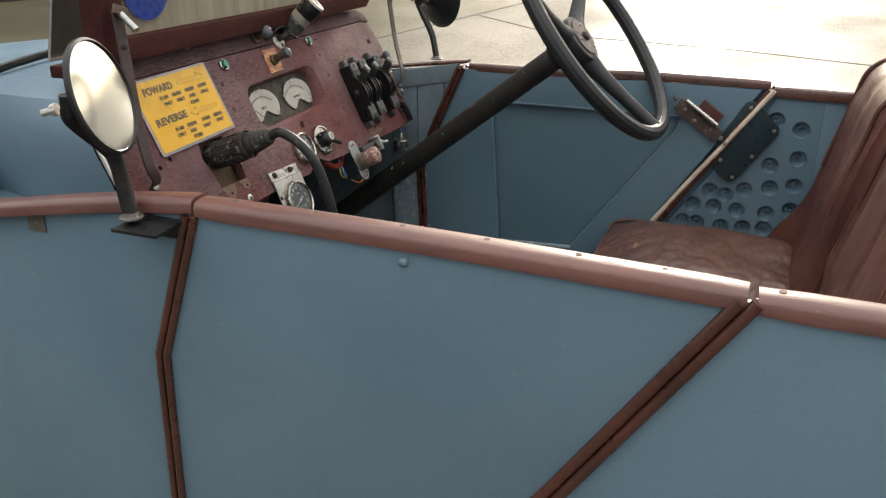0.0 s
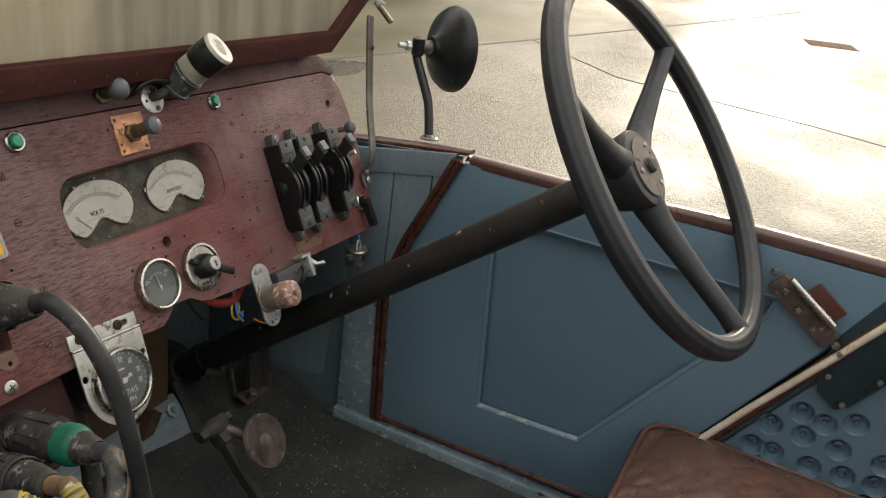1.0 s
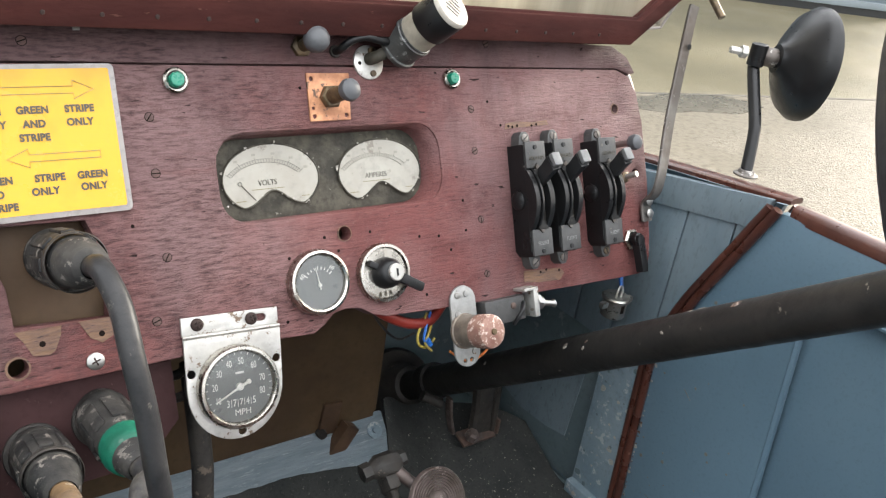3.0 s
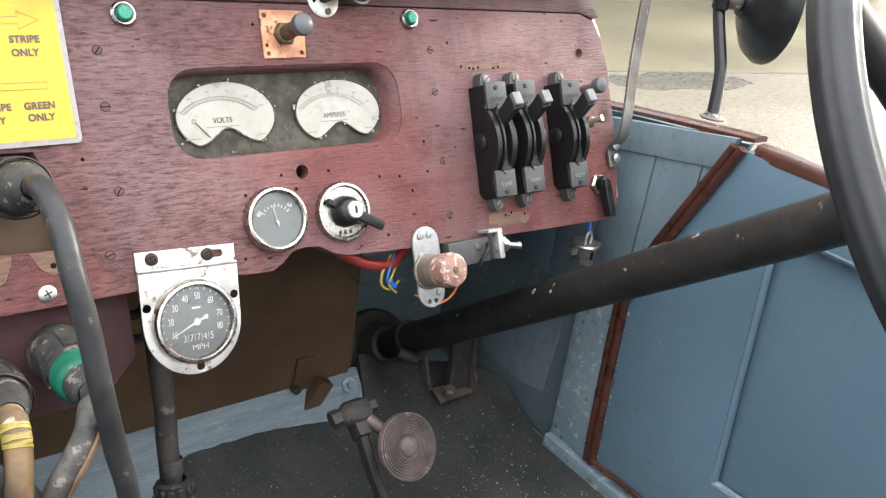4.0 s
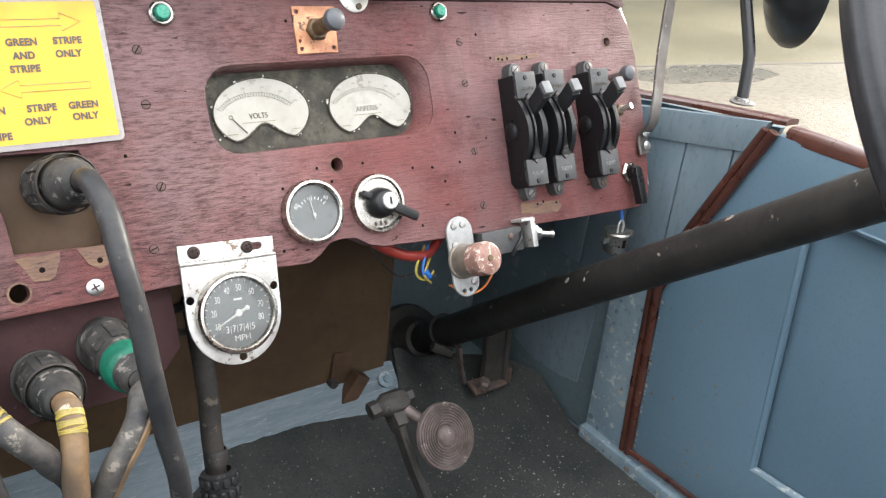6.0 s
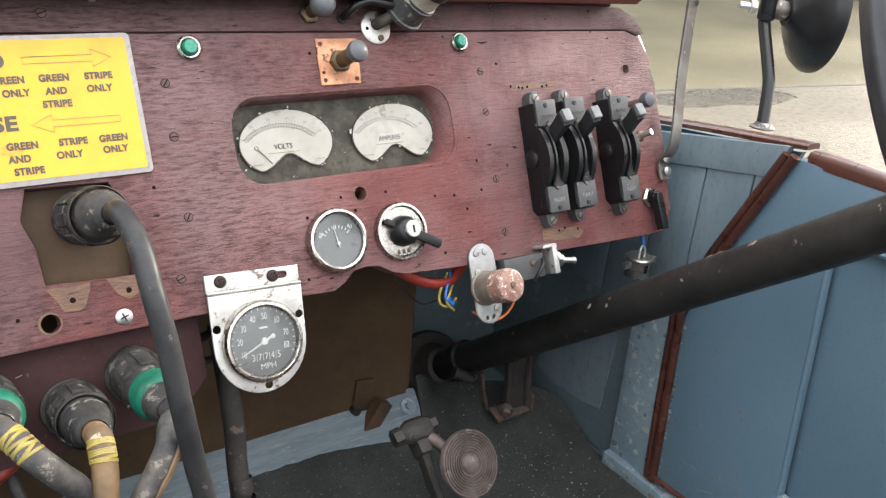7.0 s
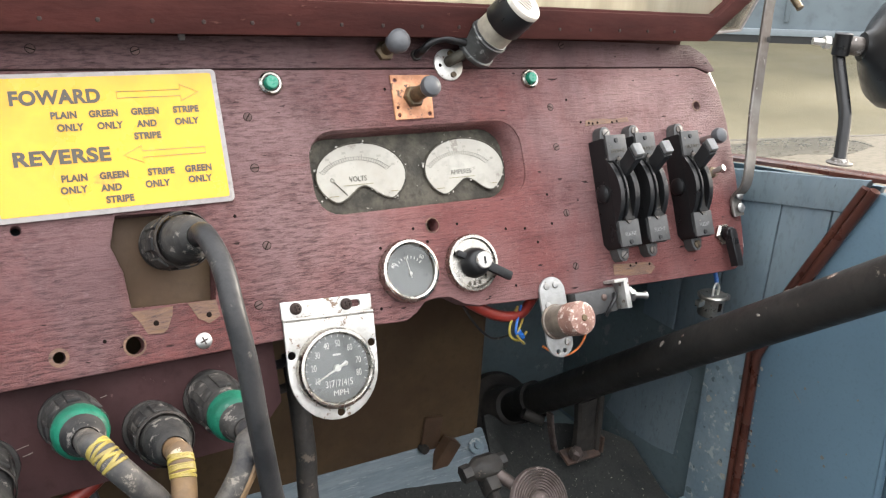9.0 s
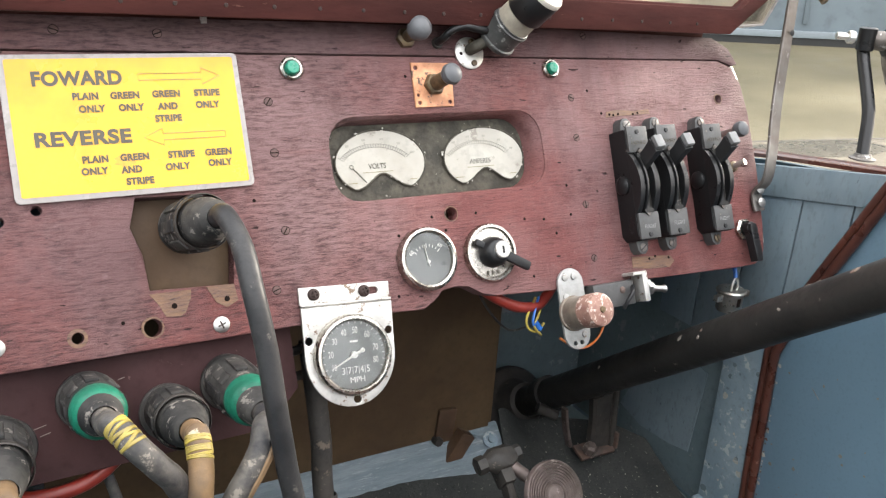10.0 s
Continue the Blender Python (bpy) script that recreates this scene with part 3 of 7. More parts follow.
SCREEN = glassy("yellowed_screen", (0.95, 0.89, 0.76), 0.5, 0.05, 0.55)
CLEAR = glassy("clear_sheet", (0.95, 0.92, 0.85), 0.12, 0.05, 0.5)
GLASS = glassy("gauge_glass", (0.97, 0.97, 0.95), 0.02)
MIRROR = bpy.data.materials.new("mirror_glass")
MIRROR.use_nodes = True
MIRROR.node_tree.nodes["Principled BSDF"].inputs["Base Color"].default_value = (0.66, 0.67, 0.645, 1)
MIRROR.node_tree.nodes["Principled BSDF"].inputs["Metallic"].default_value = 1
MIRROR.node_tree.nodes["Principled BSDF"].inputs["Roughness"].default_value = 0.12


def concrete():
    ma = bpy.data.materials.new("wet_concrete")
    ma.use_nodes = True
    n, l = ma.node_tree.nodes, ma.node_tree.links
    b = n["Principled BSDF"]
    tc = n.new("ShaderNodeTexCoord")

    def nz(sc, detail=6):
        t = n.new("ShaderNodeTexNoise")
        t.inputs["Scale"].default_value, t.inputs["Detail"].default_value = sc, detail
        l.new(tc.outputs["Object"], t.inputs["Vector"])
        return t.outputs["Fac"]

    def mr(src, a, c, lo, hi):
        m = n.new("ShaderNodeMapRange")
        for key, v in (("From Min", a), ("From Max", c), ("To Min", lo), ("To Max", hi)):
            m.inputs[key].default_value = v
        l.new(src, m.inputs["Value"])
        return m.outputs[0]

    m = n.new("ShaderNodeMix")
    m.data_type = "RGBA"
    m.inputs["A"].default_value, m.inputs["B"].default_value = (0.165, 0.143, 0.107, 1), (0.115, 0.1, 0.074, 1)
    l.new(mr(nz(0.45), 0.38, 0.62, 0, 1), m.inputs["Factor"])
    m2 = n.new("ShaderNodeMix")
    m2.data_type, m2.blend_type = "RGBA", "MULTIPLY"
    l.new(m.outputs["Result"], m2.inputs["A"])
    m2.inputs["B"].default_value = (0.55, 0.52, 0.48, 1)
    l.new(mr(nz(28, 3), 0.45, 0.75, 0, 1), m2.inputs["Factor"])
    # an older, smoother, olive-stained pour lies beyond the long joint
    side = n.new("ShaderNodeVectorMath")
    side.operation = "DOT_PRODUCT"
    side.inputs[1].default_value = (0.393, 0.92, 0.0)
    l.new(tc.outputs["Object"], side.inputs[0])
    beyond = mr(side.outputs["Value"], 4.22, 4.25, 0, 1)
    m3 = n.new("ShaderNodeMix")
    m3.data_type = "RGBA"
    m4 = n.new("ShaderNodeMix")
    m4.data_type = "RGBA"
    m4.inputs["A"].default_value, m4.inputs["B"].default_value = (0.13, 0.111, 0.067, 1), (0.096, 0.083, 0.05, 1)
    l.new(mr(nz(0.7), 0.38, 0.62, 0, 1), m4.inputs["Factor"])
    l.new(beyond, m3.inputs["Factor"])
    l.new(m2.outputs["Result"], m3.inputs["A"])
    l.new(m4.outputs["Result"], m3.inputs["B"])
    l.new(m3.outputs["Result"], b.inputs["Base Color"])
    b.inputs["Specular IOR Level"].default_value = 0.35
    l.new(mr(nz(0.8), 0.35, 0.65, 0.4, 0.6), b.inputs["Roughness"])
    bp = n.new("ShaderNodeBump")
    bp.inputs["Strength"].default_value, bp.inputs["Distance"].default_value = 1.0, 0.0042
    stones, both = n.new("ShaderNodeTexVoronoi"), n.new("ShaderNodeMath")
    stones.inputs["Scale"].default_value = 85
    l.new(tc.outputs["Object"], stones.inputs["Vector"])
    both.operation = "ADD"
    l.new(mr(stones.outputs["Distance"], 0, 0.8, 0.6, 0), both.inputs[0])
    l.new(nz(70, 6), both.inputs[1])
    worn = n.new("ShaderNodeMath")               # trowelled smooth here, gritty there
    worn.operation = "MULTIPLY"
    l.new(both.outputs[0], worn.inputs[0])
    l.new(mr(nz(1.6, 5), 0.36, 0.62, 0.25, 1.25), worn.inputs[1])
    l.new(worn.outputs[0], bp.inputs["Height"])
    l.new(bp.outputs[0], b.inputs["Normal"])
    return ma


CONCRETE = concrete()

# ---- ground and distance ----
SLOPE = math.degrees(math.atan(0.07))
YARD = pose(0, 0, 0, 0, -SLOPE, 0)          # the yard climbs gently beyond the truck


def on_yard(x, y, turn=0.0):
    return YARD @ pose(x, y, 0, 0, 0, turn)


bm = bmesh.new()
bmesh.ops.create_grid(bm, x_segments=2, y_segments=2, size=700)
ground = tagged(part("ground", bm, CONCRETE, m=YARD), "wet pale concrete yard with puddled patches", "ground", kind="structure")
JOINT = surface("dark_joint", (0.09, 0.08, 0.065), 0.8, bump=0.1)


def joint(a, b, width=0.025):
    a, b = Vector((*a, 0)), Vector((*b, 0))
    d = b - a
    j = box((d.length, width, 0.004), bevel=0.0)
    return part("joint", j, JOINT, ground, m=pose(*((a + b) / 2), 0, 0, math.degrees(math.atan2(d.y, d.x))))


# ---- truck body ----
HALF, SKIN = 0.575, 0.6             # rail line and outer skin, from the centre line
RAIL_Z, FLOOR_Z = 1.132, 0.5


def yz(points, depth, x, side, holes=(), bevel=0.002):
    """A board standing in a plane of constant x; points (y, z); its face looks to side (+1 or -1)."""
    bm = slab([(y, z) for y, z in points], depth, [[(y, z) for y, z in h] for h in holes], bevel=bevel)
    m = Matrix(((0, 0, 1, x), (1, 0, 0, 0), (0, 1, 0, 0), (0, 0, 0, 1)))
    if side < 0:
        m = Matrix(((0, 0, -1, x), (1, 0, 0, 0), (0, 1, 0, 0), (0, 0, 0, 1)))
    bmesh.ops.transform(bm, matrix=m, verts=bm.verts)
    bmesh.ops.recalc_face_normals(bm, faces=bm.faces)
    return bm


SHUT_F = [(-0.122, 1.118), (-0.048, 0.879), (-0.033, 0.50), (-0.03, 0.44)]      # front shut line of a door
SHUT_R = [(-0.882, 1.115), (-0.676, 0.796), (-0.5, 0.535), (-0.44, 0.44)]       # rear shut line

truck = thing("truck_body", "blue-painted vintage open truck cab with brown trim", "truck", kind="structure")
for s in (-1, 1):
    x = s * SKIN
    gap = 0.006
    door = yz([(y - gap, z) for y, z in SHUT_F][::-1] + [(y + gap, z) for y, z in SHUT_R], 0.012, x, s)
    skin = part("door_panel", door, BLUE, truck, "flat blue-painted door skin")
    if s < 0:
        part("cowl_side_panel", yz([(y + gap, z) for y, z in SHUT_F] + [(0.75, 0.44), (0.75, 0.995), (0.3, 1.063), (0.1, 1.093)], 0.012, x, s), BLUE, truck)
        part("rear_side_panel", yz([(y - gap, z) for y, z in SHUT_R] + [(-1.9, 0.44), (-1.9, 1.115)], 0.012, x, s), BLUE, truck)
    else:
        part("cowl_side_panel", yz([(y + gap, z) for y, z in SHUT_F] + [(0.75, 0.44), (0.75, 0.995), (0.3, 1.063), (0.1, 1.093)], 0.012, x, s), BLUE, truck)
        part("rear_side_panel", yz([(y - gap, z) for y, z in SHUT_R] + [(-1.9, 0.44), (-1.9, 1.115)], 0.012, x, s), BLUE, truck)


def rail(points, parent, width=0.046, height=0.024, name="top_rail", paint=None):
    """A moulded capping with rounded edges along a line."""
    bm = bmesh.new()
    sect = [(-0.5, -0.5), (-0.5, 0.1), (-0.4, 0.38), (-0.2, 0.5), (0.2, 0.5), (0.4, 0.38), (0.5, 0.1), (0.5, -0.5)]
    path = smooth_path(points, 5)
    rings = []
    for i, p in enumerate(path):
        d = (path[min(i + 1, len(path) - 1)] - path[max(i - 1, 0)]).normalized()
        side = d.cross(Vector((0, 0, 1))).normalized()
        e = 0.9 if i in (0, len(path) - 1) else 1.0
        rings.append([bm.verts.new(p + side * a * width * e + Vector((0, 0, b * height * e))) for a, b in sect])
    for a, b in zip(rings, rings[1:]):
        for k in range(len(sect)):
            n = (k + 1) % len(sect)
            bm.faces.new((a[k], a[n], b[n], b[k]))
    bm.faces.new(rings[0])
    bm.faces.new(rings[-1][::-1])
    return part(name, bm, paint or RAIL, parent, "brown varnished wooden capping")


def screw_head(r=0.006, slot=True):
    bm = lathe([(r, 0), (r, 0.0008), (r * 0.8, 0.0016), (0, 0.0019)], 14)
    if slot:
        box((r * 1.7, r * 0.22, 0.001), (0, 0, 0.0018), bm=bm)
    return to_mesh(bm, "screw")


FLUSH_HEAD = to_mesh(lathe([(0.0041, 0.0002), (0.0036, 0.0004), (0, 0.0004)], 14), "screw")
FLUSH_HEAD.materials.append(FLUSHSCREW)
FLUSH_RING = to_mesh(lathe([(0.0046, 0.0001), (0.0044, 0.0003), (0.004, 0.0003)], 14), "countersink")
FLUSH_RING.materials.append(HOLEBROWN)
FLUSH_SLOT = to_mesh(box((0.0076, 0.001, 0.0002), (0, 0, 0.00045)), "screw_slot")
FLUSH_SLOT.materials.append(HOLEBROWN)
SCREW = screw_head(0.0042)
SCREW.materials.append(RUSTY)
bm = lathe([(0.0062, 0), (0.0062, 0.0018), (0.005, 0.0034), (0.0035, 0.0038), (0.0032, 0.002), (0, 0.002)], 16)
for a in (0, 90):
    box((0.008, 0.0016, 0.0014), (0, 0, 0.0034), 0.0003, Matrix.Rotation(radians(a), 4, "Z"), bm)
SCREW_CROSS = to_mesh(bm, "screw")
SCREW_CROSS.materials.append(DARKSCREW)
NAIL = to_mesh(lathe([(0.0022, 0), (0.0018, 0.0006), (0, 0.0008)], 8), "nail")
SCREW_BRIGHT = screw_head(0.0065)
SCREW_BRIGHT.materials.append(STEEL)

for s in (-1, 1):
    wide = 0.046 if s < 0 else 0.029
    # Far rails take the darker trim colour to offset grazing sun on them.
    coat = RAIL if s < 0 else TRIM
    lie = 0.583 if s < 0 else 0.574
    tall, drop = (0.022, 0.0) if s < 0 else (0.011, 0.003)
    front = rail([(s * (lie + 0.018), 0.75, RAIL_Z - 0.13), (s * (lie + 0.018), 0.3, RAIL_Z - 0.058 - drop), (s * (lie + 0.012), 0.14, RAIL_Z - 0.032 - drop), (s * (lie + 0.004), 0.0, RAIL_Z - 0.012 - drop), (s * lie, -0.138, RAIL_Z + 0.002)], truck, wide, tall if s < 0 else 0.009, paint=coat)
    crown = (-0.002, -0.004, -0.008, -0.016) if s < 0 else (-0.011, -0.01, -0.003, -0.005)
    mid = rail([(s * lie, y, RAIL_Z + dz) for y, dz in zip((-0.142, -0.4, -0.6, -0.879), crown)], truck, wide, 0.024 if s < 0 else 0.019, paint=coat)
    rear = rail([(s * lie, -0.89, RAIL_Z - 0.02), (s * lie, -1.3, RAIL_Z - 0.024), (s * lie, -1.9, RAIL_Z - 0.03)], truck, wide, paint=coat)
    for y, dz in ((-0.196, 0.0102), (-0.321, 0.0092), (-0.45, 0.0076), (-0.565, 0.0054), (-0.682, 0.0025), (-0.784, -0.0008)) if s < 0 else ((-0.33, -0.001), (-0.56, 0.006), (-0.64, 0.0068), (-0.72, 0.0064), (-0.8, 0.0056)):
        part("screw", SCREW, RUSTY, mid, m=pose(s * (lie - 0.004), y, RAIL_Z + dz - 0.0008) @ Matrix.Diagonal((1.1, 1.1, 0.35, 1)))
    for y, dz in ((0.14, -0.022), (0.05, -0.008), (-0.06, 0.0055)) if s < 0 else ():
        part("screw", SCREW, RUSTY, front, m=pose(s * (lie + 0.006), y, RAIL_Z + dz - 0.0008) @ Matrix.Diagonal((1.1, 1.1, 0.35, 1)))
    for y, dz in ((-0.915, -0.0078), (-1.2, -0.0105)):
        part("screw", SCREW, RUSTY, rear, m=pose(s * (lie - 0.004), y, RAIL_Z + dz - 0.0008) @ Matrix.Diagonal((1.1, 1.1, 0.35, 1)))
    # doubled half-round beads along the shut lines, outside and inside
    OUT_F = [(-0.134, 1.118), (-0.05, 0.879), (-0.033, 0.50), (-0.03, 0.44)]
    for line, shift in ((OUT_F, 0.0072), (OUT_F, -0.0072), (SHUT_R, 0.0095), (SHUT_R, -0.0095)):
        pts = [(s * (SKIN + 0.002), y + shift, z) for y, z in line]
        part("bead", tube(pts, 0.0082 if line is SHUT_R else 0.0064, 10, 0), TRIM, truck, "brown half-round beading on the shut line")

# running gear under the body
part("chassis", box((0.7, 2.95, 0.14), (0, -0.52, 0.39), 0.01), DARKMETAL, truck, "dark steel chassis under the cab")
for y in (0.86, -1.92):
    part("axle", tube([(-0.5, y, 0.33), (0.5, y, 0.33)], 0.03, 12, 0), DARKMETAL, truck)
    for s in (-1, 1):
        part("wheel", lathe([(0, -0.06), (0.2, -0.06), (0.3, -0.055), (0.33, -0.03), (0.33, 0.03), (0.3, 0.055), (0.2, 0.06), (0, 0.06)], 36), RUBBER, truck, "dark wheel under the body", m=pose(s * 0.5, y, 0.33 + 0.035 * s, 0, 90, 0))

# near-side fittings
rivet = part("rivet", lathe([(0.007, 0), (0.006, 0.003), (0.003, 0.005), (0, 0.0055)], 14), BLUE, truck, m=pose(-SKIN - 0.0005, -0.46, 1.098, 0, -90, 0))
part("maker_plate", box((0.002, 0.034, 0.03), (-SKIN - 0.002, 0.157, 1.07), 0.0008), STAYSTEEL, truck, "small dull metal plate")

# far side, inside
inner = 0.556
pan = [(-0.202, 1.038), (-0.23, 0.648), (-0.436, 0.656), (-0.68, 1.0), (-0.69, 1.038)]
part("door_inner_frame", yz([(-0.13, 1.116), (-0.051, 0.948), (-0.011, 0.835), (-0.022, 0.53), (-0.505, 0.555), (-0.862, 1.116)], 0.014, inner + 0.004, -1, [pan]), BLUE, truck, "blue door framing round a sunk panel")
part("door_inner_panel", yz([(-0.17, 1.06), (-0.19, 0.62), (-0.46, 0.62), (-0.75, 1.06)], 0.006, inner + 0.022, -1), BLUE, truck)
for a, b in zip(pan, pan[1:] + pan[:1]):
    part("moulding", tube([(inner + 0.009, *a), (inner + 0.009, *b)], 0.006, 8, 0), BLUE_WORN if a[1] < 0.7 and b[1] < 0.7 else BLUE, truck)
DOOR_EDGE = [(-0.123, 1.12), (-0.046, 0.948), (-0.006, 0.835), (-0.013, 0.68), (-0.021, 0.535)]
for shift, r in ((0.0062, 0.006), (-0.0062, 0.0068)):
    part("inner_bead", tube([(inner - 0.003, y + shift, z) for y, z in DOOR_EDGE], r, 10, 0), TRIM, truck, "reddish brown bead along the door edge")
part("inner_bead", tube([(inner - 0.001, y, z) for y, z in SHUT_R[:3]], 0.01, 8, 0), TRIM, truck, "dark brown bead along the door edge")
part("foot_bead", tube([(inner - 0.004, y, 0.542 + 0.012 * (y + 0.021) / -0.48) for y in (-0.021, -0.18, -0.34, -0.5)], 0.005, 8, 0), TRIM, truck)
part("pull_slot", box((0.004, 0.045, 0.03), (inner + 0.0135, -0.182, 1.02), 0.001), BLACK, truck, "dark slot at the head of the door panel")
part("bright_strip", tube([(inner - 0.01, -0.888, 1.118), (inner - 0.01, -0.796, 0.985), (inner - 0.01, -0.7, 0.85), (inner - 0.01, -0.60, 0.7)], 0.0062, 10, 0), STRIP_GLARE, truck, "worn strip along the shut line, glare whitened into its colour")
part("door_post", yz([(0.004, 0.835), (-0.003, 0.68), (-0.011, 0.5), (0.074, 0.5), (0.079, 0.82)], 0.014, inner + 0.001, -1), BLUE_WORN, truck, "peeling pale blue post beside the door")
part("cap_board", yz([(-0.118, 1.13), (-0.097, 1.0815), (0.12, 1.041), (0.12, 1.086)], 0.013, inner - 0.001, -1), BLUE_PLANK, truck)
for line in ([(-0.1, 1.086), (-0.076, 1.034), (-0.076, 1.086)], [(-0.0735, 1.086), (-0.0735, 1.027), (-0.036, 0.945), (0.001, 0.845), (0.001, 1.08)], [(0.0035, 1.08), (0.0035, 0.835), (0.08, 0.82), (0.08, 1.065)], [(0.0825, 1.062), (0.0825, 0.8), (0.155, 0.8), (0.155, 1.05)], [(0.158, 1.05), (0.158, 0.8), (0.23, 0.8), (0.23, 1.04)]):
    part("upper_plank", yz(line, 0.012, inner + 0.003, -1, bevel=0.0012), BLUE_PLANK, truck)
part("kick_panel", yz([(0.08, 1.08), (0.08, 0.5), (0.6, 0.5), (0.6, 0.99)], 0.012, inner + 0.018, -1), BLUE_DIM, truck)
part("worn_patch", yz([(0.3, 0.575), (0.285, 0.61), (0.262, 0.64), (0.235, 0.65), (0.216, 0.69), (0.19, 0.72), (0.15, 0.74), (0.115, 0.73), (0.12, 0.65), (0.125, 0.575), (0.17, 0.565), (0.24, 0.56)], 0.002, inner + 0.0165, -1, bevel=0), BLUE_PLANK, truck, "patch of pale worn paint")
part("sill", box((0.03, 0.63, 0.03), (inner + 0.001, -0.24, 0.514), 0.004), BLUE_WORN, truck, "chipped pale blue sill board")

# knocks and scratches in the door's paint
knocks = random.Random(5)


def knock(y, z, size, paint, x, thin=1.0, turn=None):
    n = knocks.randint(5, 8)
    ring = [(size * knocks.uniform(0.5, 1.0) * math.cos(6.283 * k / n), size * thin * knocks.uniform(0.5, 1.0) * math.sin(6.283 * k / n)) for k in range(n)]
    tilt = Matrix.Rotation(knocks.uniform(0, 6.283) if turn is None else turn, 4, "X")
    part("paint_chip", slab(ring, 0.0004), paint, truck, m=Matrix.Translation((x, y, z)) @ tilt @ Matrix(((0, 0, -1, 0), (1, 0, 0, 0), (0, -1, 0, 0), (0, 0, 0, 1))), smooth=False)


for k in range(34):                 # door framing, towards the foot
    y, z = knocks.uniform(-0.2, -0.03), 0.56 + 0.42 * knocks.random() ** 1.6
    knock(y, z, 0.0012 + 0.003 * knocks.random() ** 2, CHIP, inner + 0.0035)
for k in range(16):                 # fine scratches
    y, z = knocks.uniform(-0.45, -0.04), knocks.uniform(0.57, 0.65) if k % 2 else knocks.uniform(0.57, 0.95)
    if z < 0.64 or y > -0.19:
        knock(y, z, knocks.uniform(0.006, 0.018), CHIP, inner + 0.0035, 0.05, knocks.uniform(-0.5, 0.9))
for k in range(30):                 # worn edge beside the bead
    z = 0.545 + 0.28 * knocks.random() ** 1.4
    knock(float(np.interp(z, (0.535, 0.68, 0.835), (-0.021, -0.013, -0.006))) - 0.013, z, 0.0015 + 0.0035 * knocks.random() ** 2, FLAKE if k % 3 else RAWWOOD, inner + 0.0032)
for k in range(26):                 # peeling post
    y, z = knocks.uniform(0.0, 0.07), knocks.uniform(0.53, 0.8)
    knock(y, z, 0.002 + 0.006 * knocks.random() ** 2, FLAKE if k % 2 else BLUE_DIM, inner + 0.0005)
for k in range(40):                 # chipped sill board
    y, z = knocks.uniform(-0.54, 0.06), knocks.choice((0.5265, 0.515, 0.506))
    knock(y, z, 0.002 + 0.006 * knocks.random() ** 2, (FLAKE, CHIP, RUSTY)[k % 3 if k % 5 else 0], inner - 0.0142)

# dimpled plate behind the driver's door
dimples = [(-0.959, 1.027), (-0.962, 0.958), (-0.902, 0.936), (-0.91, 0.88), (-0.963, 0.891), (-0.853, 0.869), (-0.811, 0.851), (-0.774, 0.858), (-0.736, 0.819), (-0.787, 0.818), (-0.842, 0.815), (-0.91, 0.815),
           (-0.718, 0.771), (-0.751, 0.771), (-0.81, 0.768), (-0.861, 0.772), (-0.909, 0.775), (-0.902, 1.045), (-0.963, 0.83), (-0.7, 0.722), (-0.76, 0.722), (-0.82, 0.72), (-0.905, 0.735)]
plate_line = [(-0.9, 1.1), (-0.61, 0.655), (-1.0, 0.62), (-1.0, 1.1)]
part("dimpled_plate", yz(plate_line, 0.004, inner + 0.012, -1, [circle(y, z, 0.0185, 18) for y, z in dimples], bevel=0), BLUE, truck, "blue steel plate pressed with round dimples")
dimple = to_mesh(lathe([(0.0202, 0.0016), (0.0186, 0.0002), (0.0176, -0.008), (0.014, -0.0155), (0.0095, -0.0165), (0.0078, -0.0105), (0.0058, -0.0095), (0.0044, -0.0125), (0.004, -0.034), (0, -0.034)], 18), "dimple")
dimple.materials.append(BLUE)
for y, z in dimples:
    part("dimple", dimple, BLUE, truck, m=Matrix(((0, 0, -1, inner + 0.012), (1, 0, 0, y), (0, 1, 0, z), (0, 0, 0, 1))))
part("side_lining", yz([(-1.0, 1.1), (-1.0, 0.5), (-1.9, 0.5), (-1.9, 1.1)], 0.012, inner + 0.012, -1), BLUE, truck)

# near side, inside
part("near_inner_lining", yz([(0.6, 1.0), (0.6, 0.5), (-1.9, 0.5), (-1.9, 1.095), (-0.1, 1.11), (0.1, 1.085)], 0.01, -inner - 0.012, 1), BLUE, truck)

# floor, toe board, bulkhead
floor = tagged(part("floor", box((1.14, 2.4, 0.03), (0, -0.75, FLOOR_Z - 0.018), 0.0), BLUE_DIM), "blue painted cab floor, colour dimmed for shade", "floor", kind="structure")
carpet = thing("floor_carpet", "worn black floor carpet strewn with pale grit", "carpet")
TOE_Y = 0.1


def ease(a, b, x):
    t = min(max((x - a) / (b - a), 0.0), 1.0)
    return t * t * (3 - 2 * t)


def toe_angle(x):
    return 46 - 19 * ease(0.252, 0.35, x)


def carpet_point(x, s):
    """Point of the carpet's top: s runs ahead along the floor, then up the toe boards."""
    bump = 0.0016 * noise.noise(Vector((x * 22, s * 22, 1))) + 0.0009 * noise.noise(Vector((x * 70, s * 70, 4)))
    y, z = TOE_Y, FLOOR_Z + 0.007 + bump
    if s < -0.03:
        return Vector((x, TOE_Y + s, z))
    a, n = radians(toe_angle(x)), 12
    y, step = TOE_Y - 0.03, (s + 0.03) / n
    for k in range(n):
        b = a * ease(-0.03, 0.03, -0.03 + (k + 0.5) * step)
        y, z = y + step * math.cos(b), z + step * math.sin(b)
    return Vector((x, y, z))


